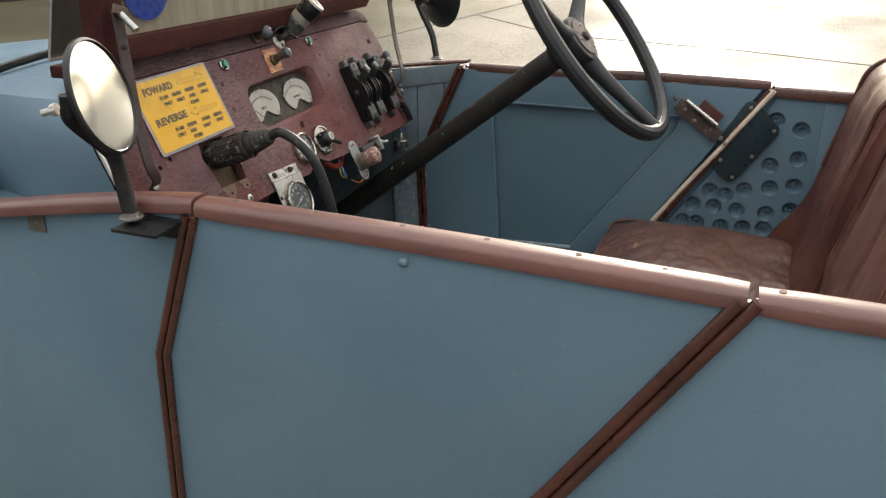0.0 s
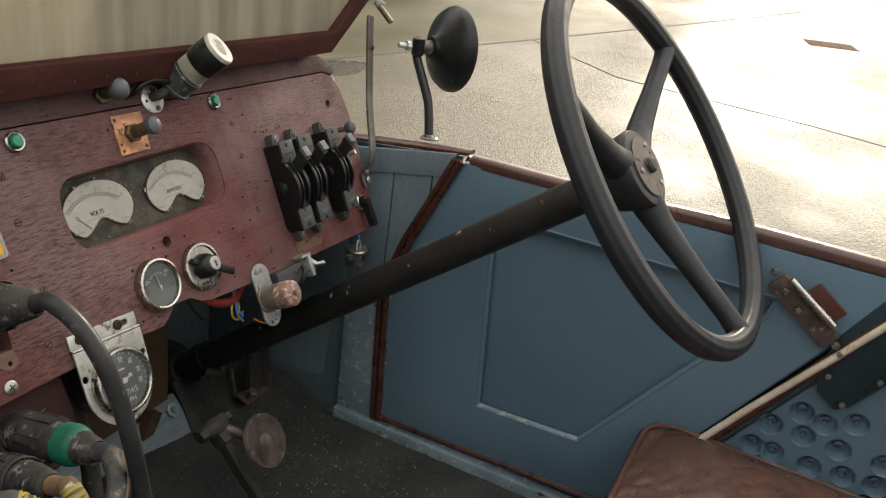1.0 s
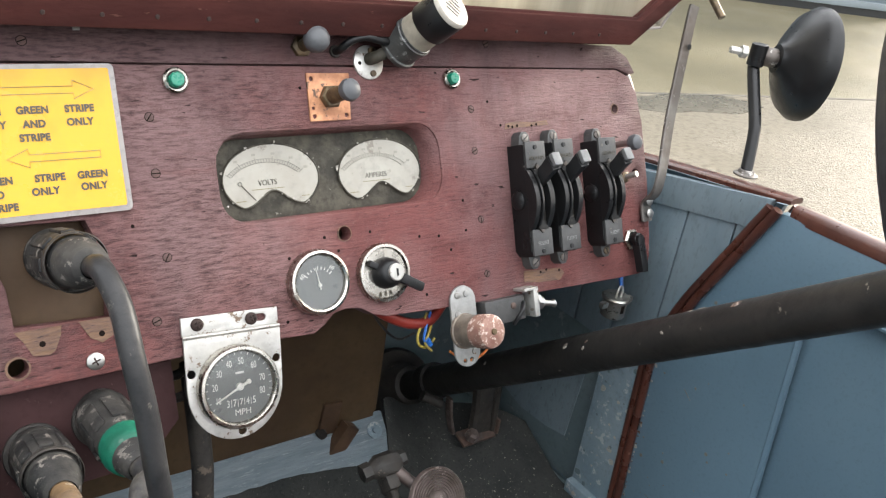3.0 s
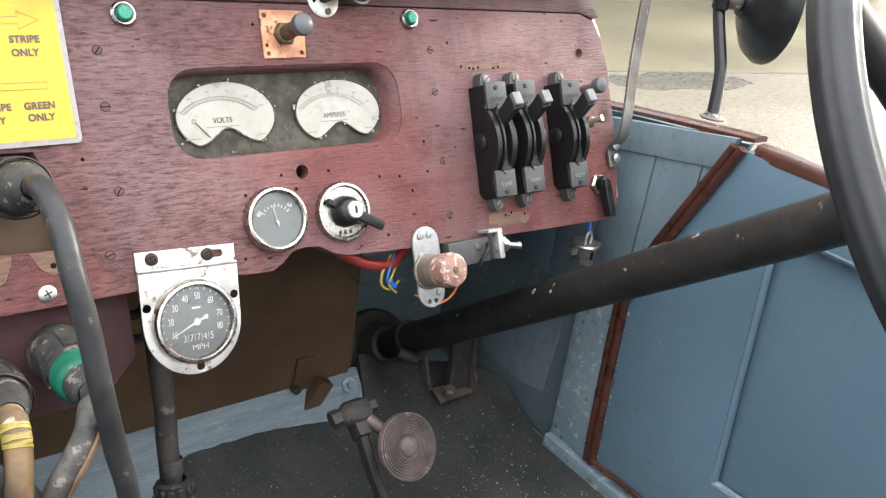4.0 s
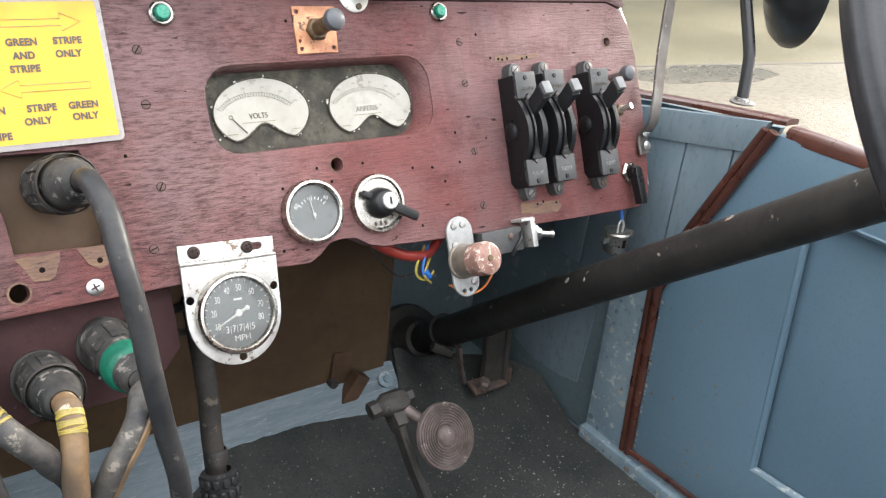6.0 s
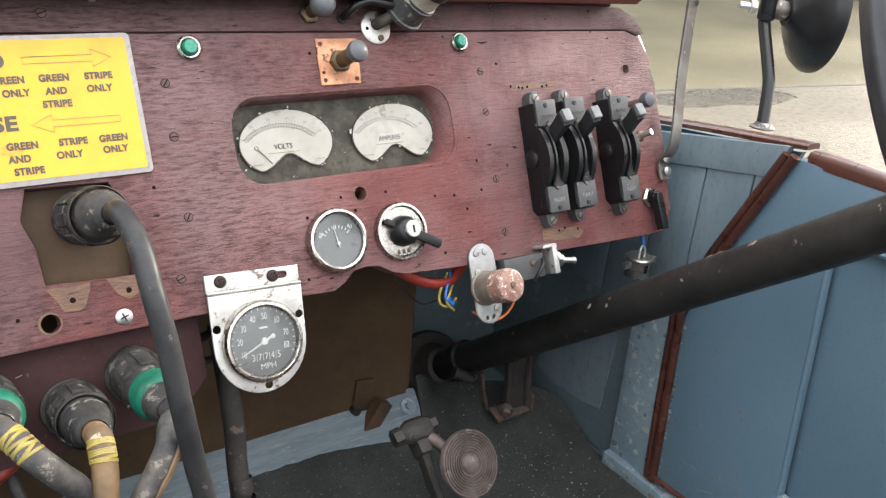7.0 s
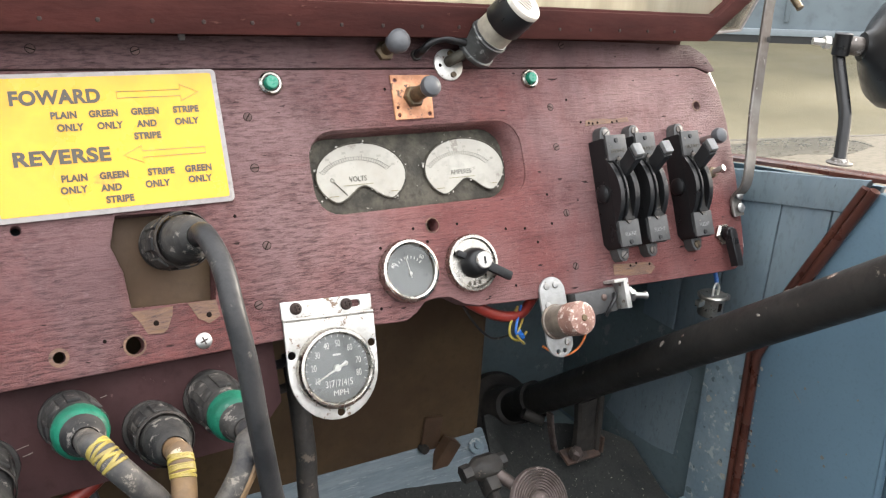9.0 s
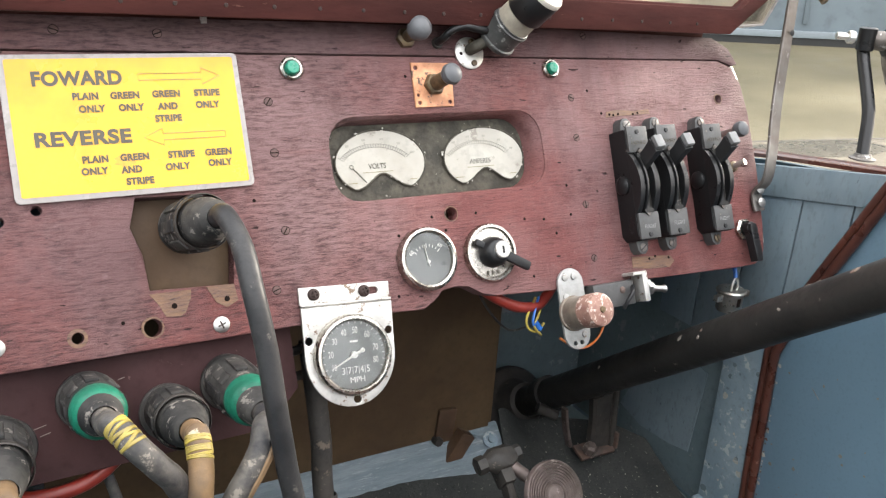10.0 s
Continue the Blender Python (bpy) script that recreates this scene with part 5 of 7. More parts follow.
# speedometer on its bracket
spd = thing("speedometer", "round chrome-rimmed speedometer hung on a scuffed alloy bracket", "speedometer", DASH @ pose(-0.1213, 0.0065, 0, 0, 0, -3.1))
bo = [(-0.0492, -0.001)] + [(0.0485 * math.cos(radians(a)), -0.0525 + 0.0515 * math.sin(radians(a))) for a in range(180, 361, 10)] + [(0.0492, -0.001)]
part("bracket_plate", slab(bo, 0.0025, [circle(0.0, -0.052, 0.039, 36), circle(0.0435, -0.031, 0.0042, 14), circle(-0.0435, -0.034, 0.0042, 14), circle(0.003, -0.097, 0.0042, 14)], front=0.0065, bevel=0.0006), ALU, spd, "scuffed alloy plate", m=pose(0, 0, 0, 1.5, 0, 0))
part("bracket_flange", slab([(-0.0492, 0.002), (0.0492, 0.002), (0.0492, 0.0195), (-0.0492, 0.0195)], 0.0025, [rounded(0.0165, 0.0075, 0.0365, 0.0148, 0.0036)], front=0.0034, bevel=0.0006), ALU, spd)
part("bracket_step", box((0.0984, 0.0042, 0.0024), (0, 0.0005, 0.0049), 0.0005, Matrix.Rotation(radians(48), 4, "X")), ALU, spd, "bent lip of the bracket")
for u, v in ((-0.034, 0.012), (0.0205, 0.0112)):
    part("bracket_screw", SCREW_CROSS, DARKSCREW, spd, m=pose(u, v, 0.0034, 0, 0, 20))
SM = pose(0.0, -0.0518, 0.0055, 1.5, 0, 0) @ Matrix.Diagonal((1.075, 1.075, 1.0, 1.0))
part("body", lathe([(0.034, -0.045), (0.036, -0.04), (0.036, 0.0)], 40), BLACK, spd, m=SM)
part("bezel", lathe([(0.038, 0), (0.038, 0.009), (0.0365, 0.0115), (0.034, 0.012), (0.0325, 0.0105), (0.032, 0.006)], 48), CHROME, spd, m=SM)
dial = part("dial", lathe([(0.0325, 0.006), (0, 0.006)], 44), DIALGREY, spd, m=SM)
for word, a in (("10", 207), ("20", 175), ("30", 143), ("40", 112), ("50", 83), ("60", 50), ("70", 12), ("80", -18)):
    letters(word, 0.0088, WHITE, dial, (0.0228 * math.cos(radians(a)), 0.0228 * math.sin(radians(a)), 0.0063), width=0.62)
letters("MPH", 0.0075, WHITE, dial, (0.002, -0.0235, 0.0063), width=1.05)
for k, ch in enumerate("37745"):
    letters(ch, 0.0092, WHITE, dial, (-0.0115 + 0.0062 * k, -0.0145, 0.0063), width=0.78)
    if k:
        part("digit_divider", box((0.0004, 0.007, 0.0003), (-0.0146 + 0.0062 * k, -0.0145, 0.0063), 0), WHITE, dial)
for k in range(21):
    a = radians(215 - k * 12)
    part("tick", box((0.0022, 0.0006, 0.0003), (0.0302 * math.cos(a), 0.0302 * math.sin(a), 0.0063), 0, Matrix.Rotation(a, 4, "Z")), WHITE, dial)
part("mark", box((0.008, 0.0018, 0.0003), (0.001, 0.0125, 0.0063), 0), WHITE, dial)
part("needle", tube([(0.0085, 0.0035, 0.0085), (0.0, 0.0, 0.0085), (-0.0235, -0.0115, 0.0085)], [0.0016, 0.0013, 0.0005], 8, 0), WHITE, spd, m=SM)
part("needle_hub", lathe([(0.0035, 0.006), (0.0033, 0.0095), (0, 0.01)], 16), WHITE, spd, m=SM)
part("needle_tail", lathe([(0.0024, 0.0078), (0.0022, 0.0092), (0, 0.0094)], 12), WHITE, spd, m=SM @ pose(0.0085, 0.0035, 0))
part("glass", lathe([(0.0322, 0.0098), (0, 0.0105)], 36), GLASS, spd, m=SM)

# copper plate switch and upper knob
cop = thing("pull_switch", "grey knobbed pull switch on a corroded copper plate", "switch", DASH @ pose(0.0185, 0.2305, 0))
part("plate", slab([(-0.0245, 0.0255), (-0.0255, -0.0245), (0.0225, -0.0245), (0.0265, 0.0245)], 0.002, [circle(-0.0195, 0.0195, 0.0025, 10), circle(-0.02, -0.0195, 0.0025, 10), circle(0.018, -0.0195, 0.0025, 10), circle(-0.0205, -0.011, 0.002, 8)], front=0.0022, bevel=0.0004), COPPER, cop, "corroded copper plate")
part("nut", lathe([(0.0125, 0.002), (0.0125, 0.008), (0.011, 0.0095), (0, 0.0095)], 6), BRASS, cop)
LEAN = pose(0, 0, 0.004, -3, 5, 0)
part("stem", lathe([(0.0085, 0.005), (0.008, 0.024), (0.0065, 0.03)], 20), BRASS, cop, m=LEAN)
part("knob", lathe([(0.006, 0.026), (0.0098, 0.029), (0.0118, 0.034), (0.0109, 0.0395), (0.0068, 0.043), (0, 0.044)], 28), GREYKNOB, cop, m=LEAN)
kn = thing("pull_control", "grey round pull control with brass nut", "control", DASH @ pose(-0.0078, 0.283, 0))
part("nut", lathe([(0.0112, 0), (0.0112, 0.006), (0.009, 0.0075), (0, 0.0075)], 6), BRASS, kn)
part("stem", lathe([(0.0068, 0.006), (0.0068, 0.026)], 18), BRASS, kn, m=pose(0, 0, 0, -2, 4, 0))
part("knob", lathe([(0.006, 0.022), (0.0118, 0.026), (0.0133, 0.033), (0.012, 0.039), (0.007, 0.043), (0, 0.044)], 28), GREYKNOB, kn, m=pose(0, 0, 0, -2, 4, 0))

# warning lamp on a stalk
lampm = DASH @ pose(0.0715, 0.2665, 0)
lm = thing("swivel_lamp", "black cylindrical swivel lamp with cream band and white cap", "lamp", lampm)
part("base", lathe([(0.0185, 0), (0.0185, 0.002), (0.017, 0.003), (0, 0.003)], 28), ALU, lm, "worn round base plate")
for a in (75, 285):
    part("base_screw", lathe([(0.0036, 0.003), (0.0034, 0.0052), (0, 0.0058)], 10), BRASS, lm, m=pose(0.0128 * math.cos(radians(a)), 0.0128 * math.sin(radians(a)), 0))
part("base_hole", lathe([(0.0022, 0.0031), (0, 0.0032)], 10), HOLEBROWN, lm, m=pose(-0.012, -0.001, 0))
part("stalk", tube([(0, 0.003, 0.002), (0.001, 0.003, 0.016), (0.014, 0.008, 0.024)], 0.0065, 12), METERCASE, lm)
LB = Matrix.Translation((0.0305, 0.0148, 0.028)) @ Vector((0.27, 0.34, 0.9)).to_track_quat("Z", "Y").to_matrix().to_4x4()
part("barrel", lathe([(0, -0.012), (0.0235, -0.012), (0.0245, -0.01), (0.0242, -0.007), (0.0222, -0.006), (0.0222, 0.013), (0.0238, 0.014), (0.0238, 0.0165), (0.0225, 0.0175), (0.0225, 0.0195), (0.021, 0.02)], 32), WORNBLACK, lm, m=LB @ Matrix.Scale(1.0, 4))
part("band", lathe([(0.0215, 0.02), (0.021, 0.036), (0.0225, 0.037)], 32), CREAM, lm, "grubby cream band", m=LB @ Matrix.Scale(1.0, 4))
part("head", lathe([(0.0225, 0.037), (0.0235, 0.039), (0.0235, 0.068), (0.0225, 0.07)], 32), BLACK, lm, m=LB @ Matrix.Scale(1.0, 4))
part("cap", lathe([(0.0232, 0.069), (0.0232, 0.073), (0.022, 0.0745), (0, 0.0745)], 32), CAPWHITE, lm, "chalky white end cap", m=LB @ Matrix.Scale(1.0, 4))
for k, (mu, mv, mw) in enumerate(((0, 0.009, 0.016), (0, 0.004, 0.02), (-0.002, -0.001, 0.018), (0.001, -0.006, 0.02), (0, -0.011, 0.012))):
    part("mark", box((mw, 0.0018, 0.0003), (mu, mv, 0.0748), 0), GREYCABLE, lm, m=LB @ Matrix.Scale(1.0, 4))
part("cable_bush", lathe([(0.0068, 0), (0.0062, 0.003), (0, 0.003)], 14), GREASY, lm, m=pose(-0.0395, 0.0118, 0))
part("cable", tube([(-0.0395, 0.0118, 0.0), (-0.0405, 0.0115, 0.016), (-0.033, 0.018, 0.026), (-0.018, 0.021, 0.03), (-0.002, 0.018, 0.03), (0.016, 0.015, 0.03)], 0.0042, 10), BLACK, lm)


# rocker switches
def rocker(u, v, worn):
    ob = thing("lever_switch", "black bakelite lever switch with worn grey lever", "switch", DASH @ pose(u, v, 0, 0, 0, -1.0), group="lever switches")
    part("body", slab([(-0.0165, 0.067), (-0.0175, -0.062), (-0.012, -0.0695), (0.013, -0.0695), (0.0165, -0.062), (0.0165, 0.067)], 0.0285, front=0.0285, bevel=0.0022), BLACK, ob)
    for y, s in ((0.071, 1), (-0.073, -1)):
        part("lug", slab([(-0.0105, y - s * 0.008), (-0.0078, y + s * 0.008), (-0.0035, y + s * 0.0125), (0.0035, y + s * 0.0125), (0.0078, y + s * 0.008), (0.0105, y - s * 0.008)][::s], 0.0145, front=0.0145, bevel=0.0012), TABGREY, ob)
        screw = part("lug_screw", lathe([(0.0052, 0), (0.005, 0.0012), (0.003, 0.0018), (0, 0.0019)], 16), BRASS if worn == 2 and s < 0 else STAYSTEEL, ob, m=pose(0, y + s * 0.0045, 0.0146, 0, 0, 35 + 40 * worn))
        part("screw_slot", box((0.0095, 0.0012, 0.0004), (0, 0, 0.0019), 0), BLACK, screw)
    arch = [(-0.041, 0.026)] + [(-0.041 + 0.082 * k / 12, 0.026 + 0.0195 * math.sin(math.pi * k / 12) ** 0.75) for k in range(1, 12)] + [(0.041, 0.026)]
    for x0, x1, up in ((-0.0165, -0.0095, -0.0005), (-0.0078, -0.0048, 0.0012), (-0.0028, 0.0028, -0.0075), (0.0048, 0.0078, 0.0012), (0.0095, 0.0165, -0.003)):
        bm = slab([(y, z + (up if 0 < i < 12 else 0)) for i, (y, z) in enumerate(arch)], x1 - x0, bevel=0.0006)
        bmesh.ops.transform(bm, matrix=Matrix(((0, 0, 1, x1), (1, 0, 0, 0), (0, 1, 0, 0), (0, 0, 0, 1))), verts=bm.verts)
        part("rib", bm, BLACK, ob)
    part("slot", box((0.015, 0.073, 0.014), (0.0005, 0, 0.0285), 0.001), COLUMN, ob)
    for y, s in ((0.0545, 1), (-0.0525, -1)):
        edge = y - s * 0.0165
        tab = part("label_tab", slab([(-0.0155, y + s * 0.0155), (0.0165, y + s * 0.0155), (0.0165, edge), (0.006, edge), (0.0005, edge + s * 0.0055), (-0.005, edge), (-0.0155, edge)], 0.003, front=0.0318, bevel=0.0008), TABGREY, ob, "grey tab with worn lettering")
        letters("GROUND" if s > 0 else "FLIGHT", 0.0068, PALEPRINT if s < 0 else INK, tab, (0.001, y - (0.005 if s > 0 else 0.001), 0.0319), width=0.8)
        part("tab_screw", lathe([(0.0032, 0), (0.0028, 0.0013), (0, 0.0016)], 12), BLACK, tab, m=pose(0.0, y + (0.0085 if s > 0 else -0.0105), 0.0317))
        part("pivot_nut", lathe([(0.0034, 0), (0.0034, 0.002), (0, 0.0024)], 6), STAYSTEEL, tab, m=pose(0.0005, edge + s * 0.001, 0.0312))
    stem = bmesh.new()
    rings = [[stem.verts.new((cx + dx * w, cy + dy * t + dx * w * 0.15, cz - dy * t * 0.5)) for dx, dy in ((-1, -1), (1, -1), (1, 1), (-1, 1))] for cx, cy, cz, w, t in ((0.0008, 0.024, 0.034, 0.0042, 0.009), (0.004, 0.033, 0.045, 0.0048, 0.008), (0.0088, 0.0425, 0.0535, 0.0066, 0.0085))]
    for a, b in zip(rings, rings[1:]):
        for k in range(4):
            stem.faces.new((a[k], a[(k + 1) % 4], b[(k + 1) % 4], b[k]))
    stem.faces.new(rings[0])
    stem.faces.new(rings[-1][::-1])
    part("lever_stem", stem, BLACK, ob, smooth=False)
    part("lever", box((0.012, 0.0165, 0.0072), (0.0104, 0.0454, 0.0556), 0.0016, Matrix.Rotation(radians(-22), 4, "X") @ Matrix.Rotation(radians(-6), 4, "Y")), LEVERGREY, ob, "worn pale lever tip")
    part("pivot", lathe([(0.0115, 0), (0.0115, 0.003), (0.008, 0.006), (0, 0.0065)], 20), BLACK, ob, m=pose(-0.0162, 0.0, 0.014, 0, -90, 0))


for k, (u, v) in enumerate(((0.2722, 0.0957), (0.3202, 0.0957), (0.3985, 0.0932))):
    rocker(u, v, k)

# knob, steel cap and key switch at the right end
kn2 = thing("small_knob", "small grey knob beside the lever switches", "knob", DASH @ pose(0.4532, 0.1535, 0))
part("stem", lathe([(0.0045, 0), (0.0045, 0.026)], 14), STEEL, kn2)
part("knob", lathe([(0.005, 0.022), (0.0095, 0.026), (0.0108, 0.032), (0.0095, 0.037), (0.005, 0.04), (0, 0.0405)], 22), GREYKNOB, kn2)
bt = thing("brass_button", "small worn brass toggle", "switch", DASH @ pose(0.461, 0.1085, 0))
part("nut", lathe([(0.0075, 0), (0.0075, 0.004), (0.006, 0.005), (0, 0.005)], 8), BRASS, bt)
part("stem", tube([(0, 0, 0.003), (0.004, 0.003, 0.02)], [0.0035, 0.0045], 12, 0), ALU, bt)
tg = thing("turn_switch", "black lever switch on a chrome base", "switch", DASH @ pose(0.4622, 0.0222, 0))
part("base", lathe([(0.0155, 0), (0.0155, 0.004), (0.0125, 0.0065), (0.011, 0.0045), (0, 0.0045)], 6), CHROME, tg)
part("hub", lathe([(0.009, 0.006), (0.009, 0.016), (0.007, 0.018), (0, 0.018)], 18), BLACK, tg)
part("lever", slab([(-0.006, 0.006), (-0.0075, 0.0), (-0.0052, -0.034), (-0.0045, -0.0445), (0.006, -0.0455), (0.0078, -0.036), (0.0062, 0.0), (0.004, 0.006)], 0.012, front=0.022, bevel=0.0025), BLACK, tg, m=pose(-0.001, 0, 0, 0, 0, 1))

# starter push on its strap
st = thing("starter_button", "rusty capped push button on a drilled alloy strap", "push button", DASH @ pose(0.1605, -0.041, 0))
part("strap", slab([(0.0185 * math.cos(radians(a)), 0.0295 + 0.0185 * math.sin(radians(a))) for a in range(0, 181, 15)] + [(0.0185 * math.cos(radians(a)), -0.0295 + 0.0185 * math.sin(radians(a))) for a in range(180, 361, 15)], 0.003, [circle(-0.005, -0.0405, 0.0028, 10), circle(0.0045, -0.0405, 0.0028, 10)], front=0.005, bevel=0.0008), STRAPALU, st, m=pose(0, 0, 0, 0, 0, -0.5))
for u, v in ((-0.0075, 0.0375), (0.0055, 0.0378), (-0.0095, 0.015), (0.0095, -0.0315)):
    part("strap_screw", lathe([(0.0042, 0.005), (0.004, 0.0068), (0, 0.0075)], 14), STEEL, st, m=pose(u, v, 0))
part("barrel", lathe([(0.021, 0.005), (0.021, 0.008), (0.0195, 0.009), (0.0185, 0.034), (0.0175, 0.035)], 28), BARRELTAN, st, m=pose(-0.003, -0.0055, 0, -3, 3, 0))
part("cap", lathe([(0.0195, 0.033), (0.0198, 0.05), (0.0185, 0.0545), (0.015, 0.0565), (0, 0.057)], 28), CAPRUST, st, "rusty brown cap", m=pose(-0.003, -0.0055, 0, -3, 3, 0))
part("cap_pin", lathe([(0.004, 0.0565), (0.0035, 0.0585), (0, 0.059)], 12), BRASS, st, m=pose(-0.003, -0.0055, 0, -3, 3, 0))

# micro switch bracket and steel can under the dash
ms = thing("limit_switch", "small steel switch bracket with chrome plunger", "switch", DASH @ pose(0.235, -0.035, -0.01))
part("body", box((0.062, 0.03, 0.018), (-0.016, 0.002, 0.012), 0.002), TABGREY, ms)
part("body_screw", SCREW, STEEL, ms, m=pose(-0.004, 0.006, 0.0212))
part("body_wire", tube([(0.012, 0.008, 0.022), (0.004, 0.002, 0.03), (-0.004, -0.006, 0.03), (-0.008, -0.016, 0.024)], 0.0026, 8), BLACK, ms)
part("locknut", lathe([(0.0105, 0), (0.0105, 0.005), (0, 0.005)], 6), STEEL, ms, m=pose(0.031, 0.004, 0.022, 0, 90, 0))
part("angle", box((0.008, 0.036, 0.022), (0.026, 0.006, 0.02), 0.0012), ALU, ms)
part("angle_top", box((0.022, 0.004, 0.022), (0.019, 0.023, 0.02), 0.0012), ALU, ms)
part("collar", tube([(0.03, 0.004, 0.022), (0.04, 0.002, 0.024)], 0.008, 12, 0), STEEL, ms)
part("plunger", tube([(0.04, 0.002, 0.024), (0.055, -0.001, 0.027), (0.057, -0.001, 0.027)], [0.004, 0.004, 0.0055], 12, 0), STEEL, ms)
can = thing("relay_can", "small chrome can hanging on wires below the dashboard", "relay", pose(0.4595, 0.01, 0.9265))
part("can", lathe([(0, -0.017), (0.0165, -0.017), (0.0175, -0.0155), (0.0175, 0.009)], 28), BRIGHTCAN, can)
part("lid", lathe([(0.0175, 0.0085), (0.0205, 0.009), (0.0208, 0.0125), (0.0185, 0.0145), (0.012, 0.0135), (0, 0.0135)], 28), BRIGHTCAN, can)
for k in (-1, 1):
    part("ear", box((0.012, 0.008, 0.009), (k * 0.0255, -0.002, 0.005), 0.0015), BRIGHTCAN, can)
part("slot", box((0.006, 0.001, 0.012), (-0.002, -0.0176, 0.0), 0.0003), HOLEBROWN, can)
for k in (-1, 1):
    part("terminal", tube([(k * 0.005, -0.004, 0.013), (k * 0.0055, -0.004, 0.024), (0, -0.003, 0.033)], 0.0017, 8, 3), ALU, can)
part("wire", tube([(0, -0.003, 0.032), (0.0005, 0.004, 0.045), (0, 0.03, 0.075)], 0.0032, 8), BLUEWIRE, can, "blue wire")

# ---- windscreen ----
ws = thing("windscreen", "brown wooden windscreen frame with yellowed pane", "windscreen")
WY = 0.116
frame_line = [(-0.446, 1.2875), (0.464, 1.2735), (0.592, 1.3695), (0.592, 1.75), (-0.462, 1.75), (-0.463, 1.306)]
pane_line = [(-0.412, 1.3235), (0.474, 1.3055), (0.568, 1.379), (0.568, 1.72), (-0.412, 1.72)]
XZ = Matrix(((1, 0, 0, 0), (0, 0, -1, 0), (0, 1, 0, 0), (0, 0, 0, 1)))
bm = slab(frame_line, 0.038, [pane_line], bevel=0.003)
part("frame", bm, FRAMEWOOD, ws, m=Matrix.Translation((0, WY - 0.019, 0)) @ XZ)
part("sill_board", box((0.93, 0.07, 0.02), (0, WY + 0.065, 1.272), 0.003), FRAMEWOOD, ws)
pane = part("pane", slab([(x * 1.01, z + (0.008 if z > 1.6 else -0.008)) for x, z in pane_line], 0.004), SCREEN, ws, "yellowed, streaked clear pane", m=Matrix.Translation((0, WY, 0)) @ XZ)
part("pane_bead", tube([(x, WY - 0.008, z) for x, z in pane_line], 0.003, 8, 0, closed=True), FRAMEWOOD, ws)
for k in range(18):
    part("nail", NAIL, FLAKE if k % 3 else DARKSCREW, ws, m=pose(-0.4 + 0.047 * k, WY - 0.0192, 1.2985 - 0.0007 * k, 90, 0, 0))
pane.visible_shadow = False
op = thing("wind_deflector", "clear plastic deflector sheet ahead of the windscreen", "deflector")
sheet_line = [(-0.487, 0.0), (0.59, -0.022), (0.635, -0.018), (0.66, 0.06), (0.66, 0.47), (-0.46, 0.47)]
SHEET = Matrix.Translation((0, 0.19, 1.2955)) @ Matrix.Rotation(radians(12), 4, "X") @ XZ      # leans back over the bonnet
part("sheet", slab(sheet_line, 0.003), CLEAR, op, m=SHEET)
part("edge", tube([(x, z, 0.0) for x, z in sheet_line[4:] + sheet_line[:5]], 0.0026, 6, 0), LAMINATE, op, m=SHEET)
op.children[0].visible_shadow = False
bd = thing("round_sticker", "round dark blue sticker on the windscreen", "sticker", Matrix.Translation((-0.337, WY - 0.006, 1.4)) @ XZ)
part("disc", lathe([(0.058, 0), (0.058, 0.001), (0, 0.0011)], 40), STICKER, bd)

# stays
for s, foot, head in ((1, (0.4925, 0.03, 1.0735), (0.552, 0.08, 1.332)), (-1, (-0.464, 0.044, 1.094), (-0.446, 0.081, 1.374))):
    stay = thing("screen_stay", "worn steel strip stay bracing the windscreen", "bracket", group="windscreen stays")
    f, h = Vector(foot), Vector(head)
    steel = STAYSTEEL if s > 0 else STAYBROWN
    part("bar", tube([f + Vector((0, -0.012, -0.025)), f + Vector((0, -0.002, -0.002)), f + Vector((s * 0.002, -0.012, 0.018)), f + Vector((s * (0.006 if s > 0 else 0.012), -0.009, 0.05)), f.lerp(h, 0.45) + Vector((0 if s > 0 else -0.009, -0.006, 0)), f.lerp(h, 0.9), h], 0.01, steps=5, flat=(0.019, 0.005, (1, 0, 0))), steel, stay)
    for k in (0.34, 0.8):
        part("bar_hole", lathe([(0.0042, 0), (0, 0.0004)], 12), BLACK, stay, m=Matrix.Translation(f.lerp(h, k) + Vector((s * 0.003, -0.0095 + 0.004 * k, 0))) @ pose(0, 0, 0, 82, 0, 0))
    for dz in (-0.0125, 0.0035):
        part("screw", SCREW_BRIGHT, STEEL, stay, m=Matrix.Translation(f + Vector((0, -0.0085 + dz * 0.4, dz))) @ DASH.to_3x3().to_4x4())
    bolt = h + Vector((0.036, 0.012, 0.02)) if s > 0 else h
    part("wing_bolt", tube([bolt, bolt + Vector((0.0, -0.034, -0.03))], 0.0052, 10, 0), BRASS if s > 0 else STEEL, stay)
    part("wing", box((0.03, 0.006, 0.014), bolt + Vector((0.0, -0.008, -0.002)), 0.002, Matrix.Rotation(radians(20), 4, "Y")), RUSTY if s < 0 else STEEL, stay, "flat wing of the bolt")


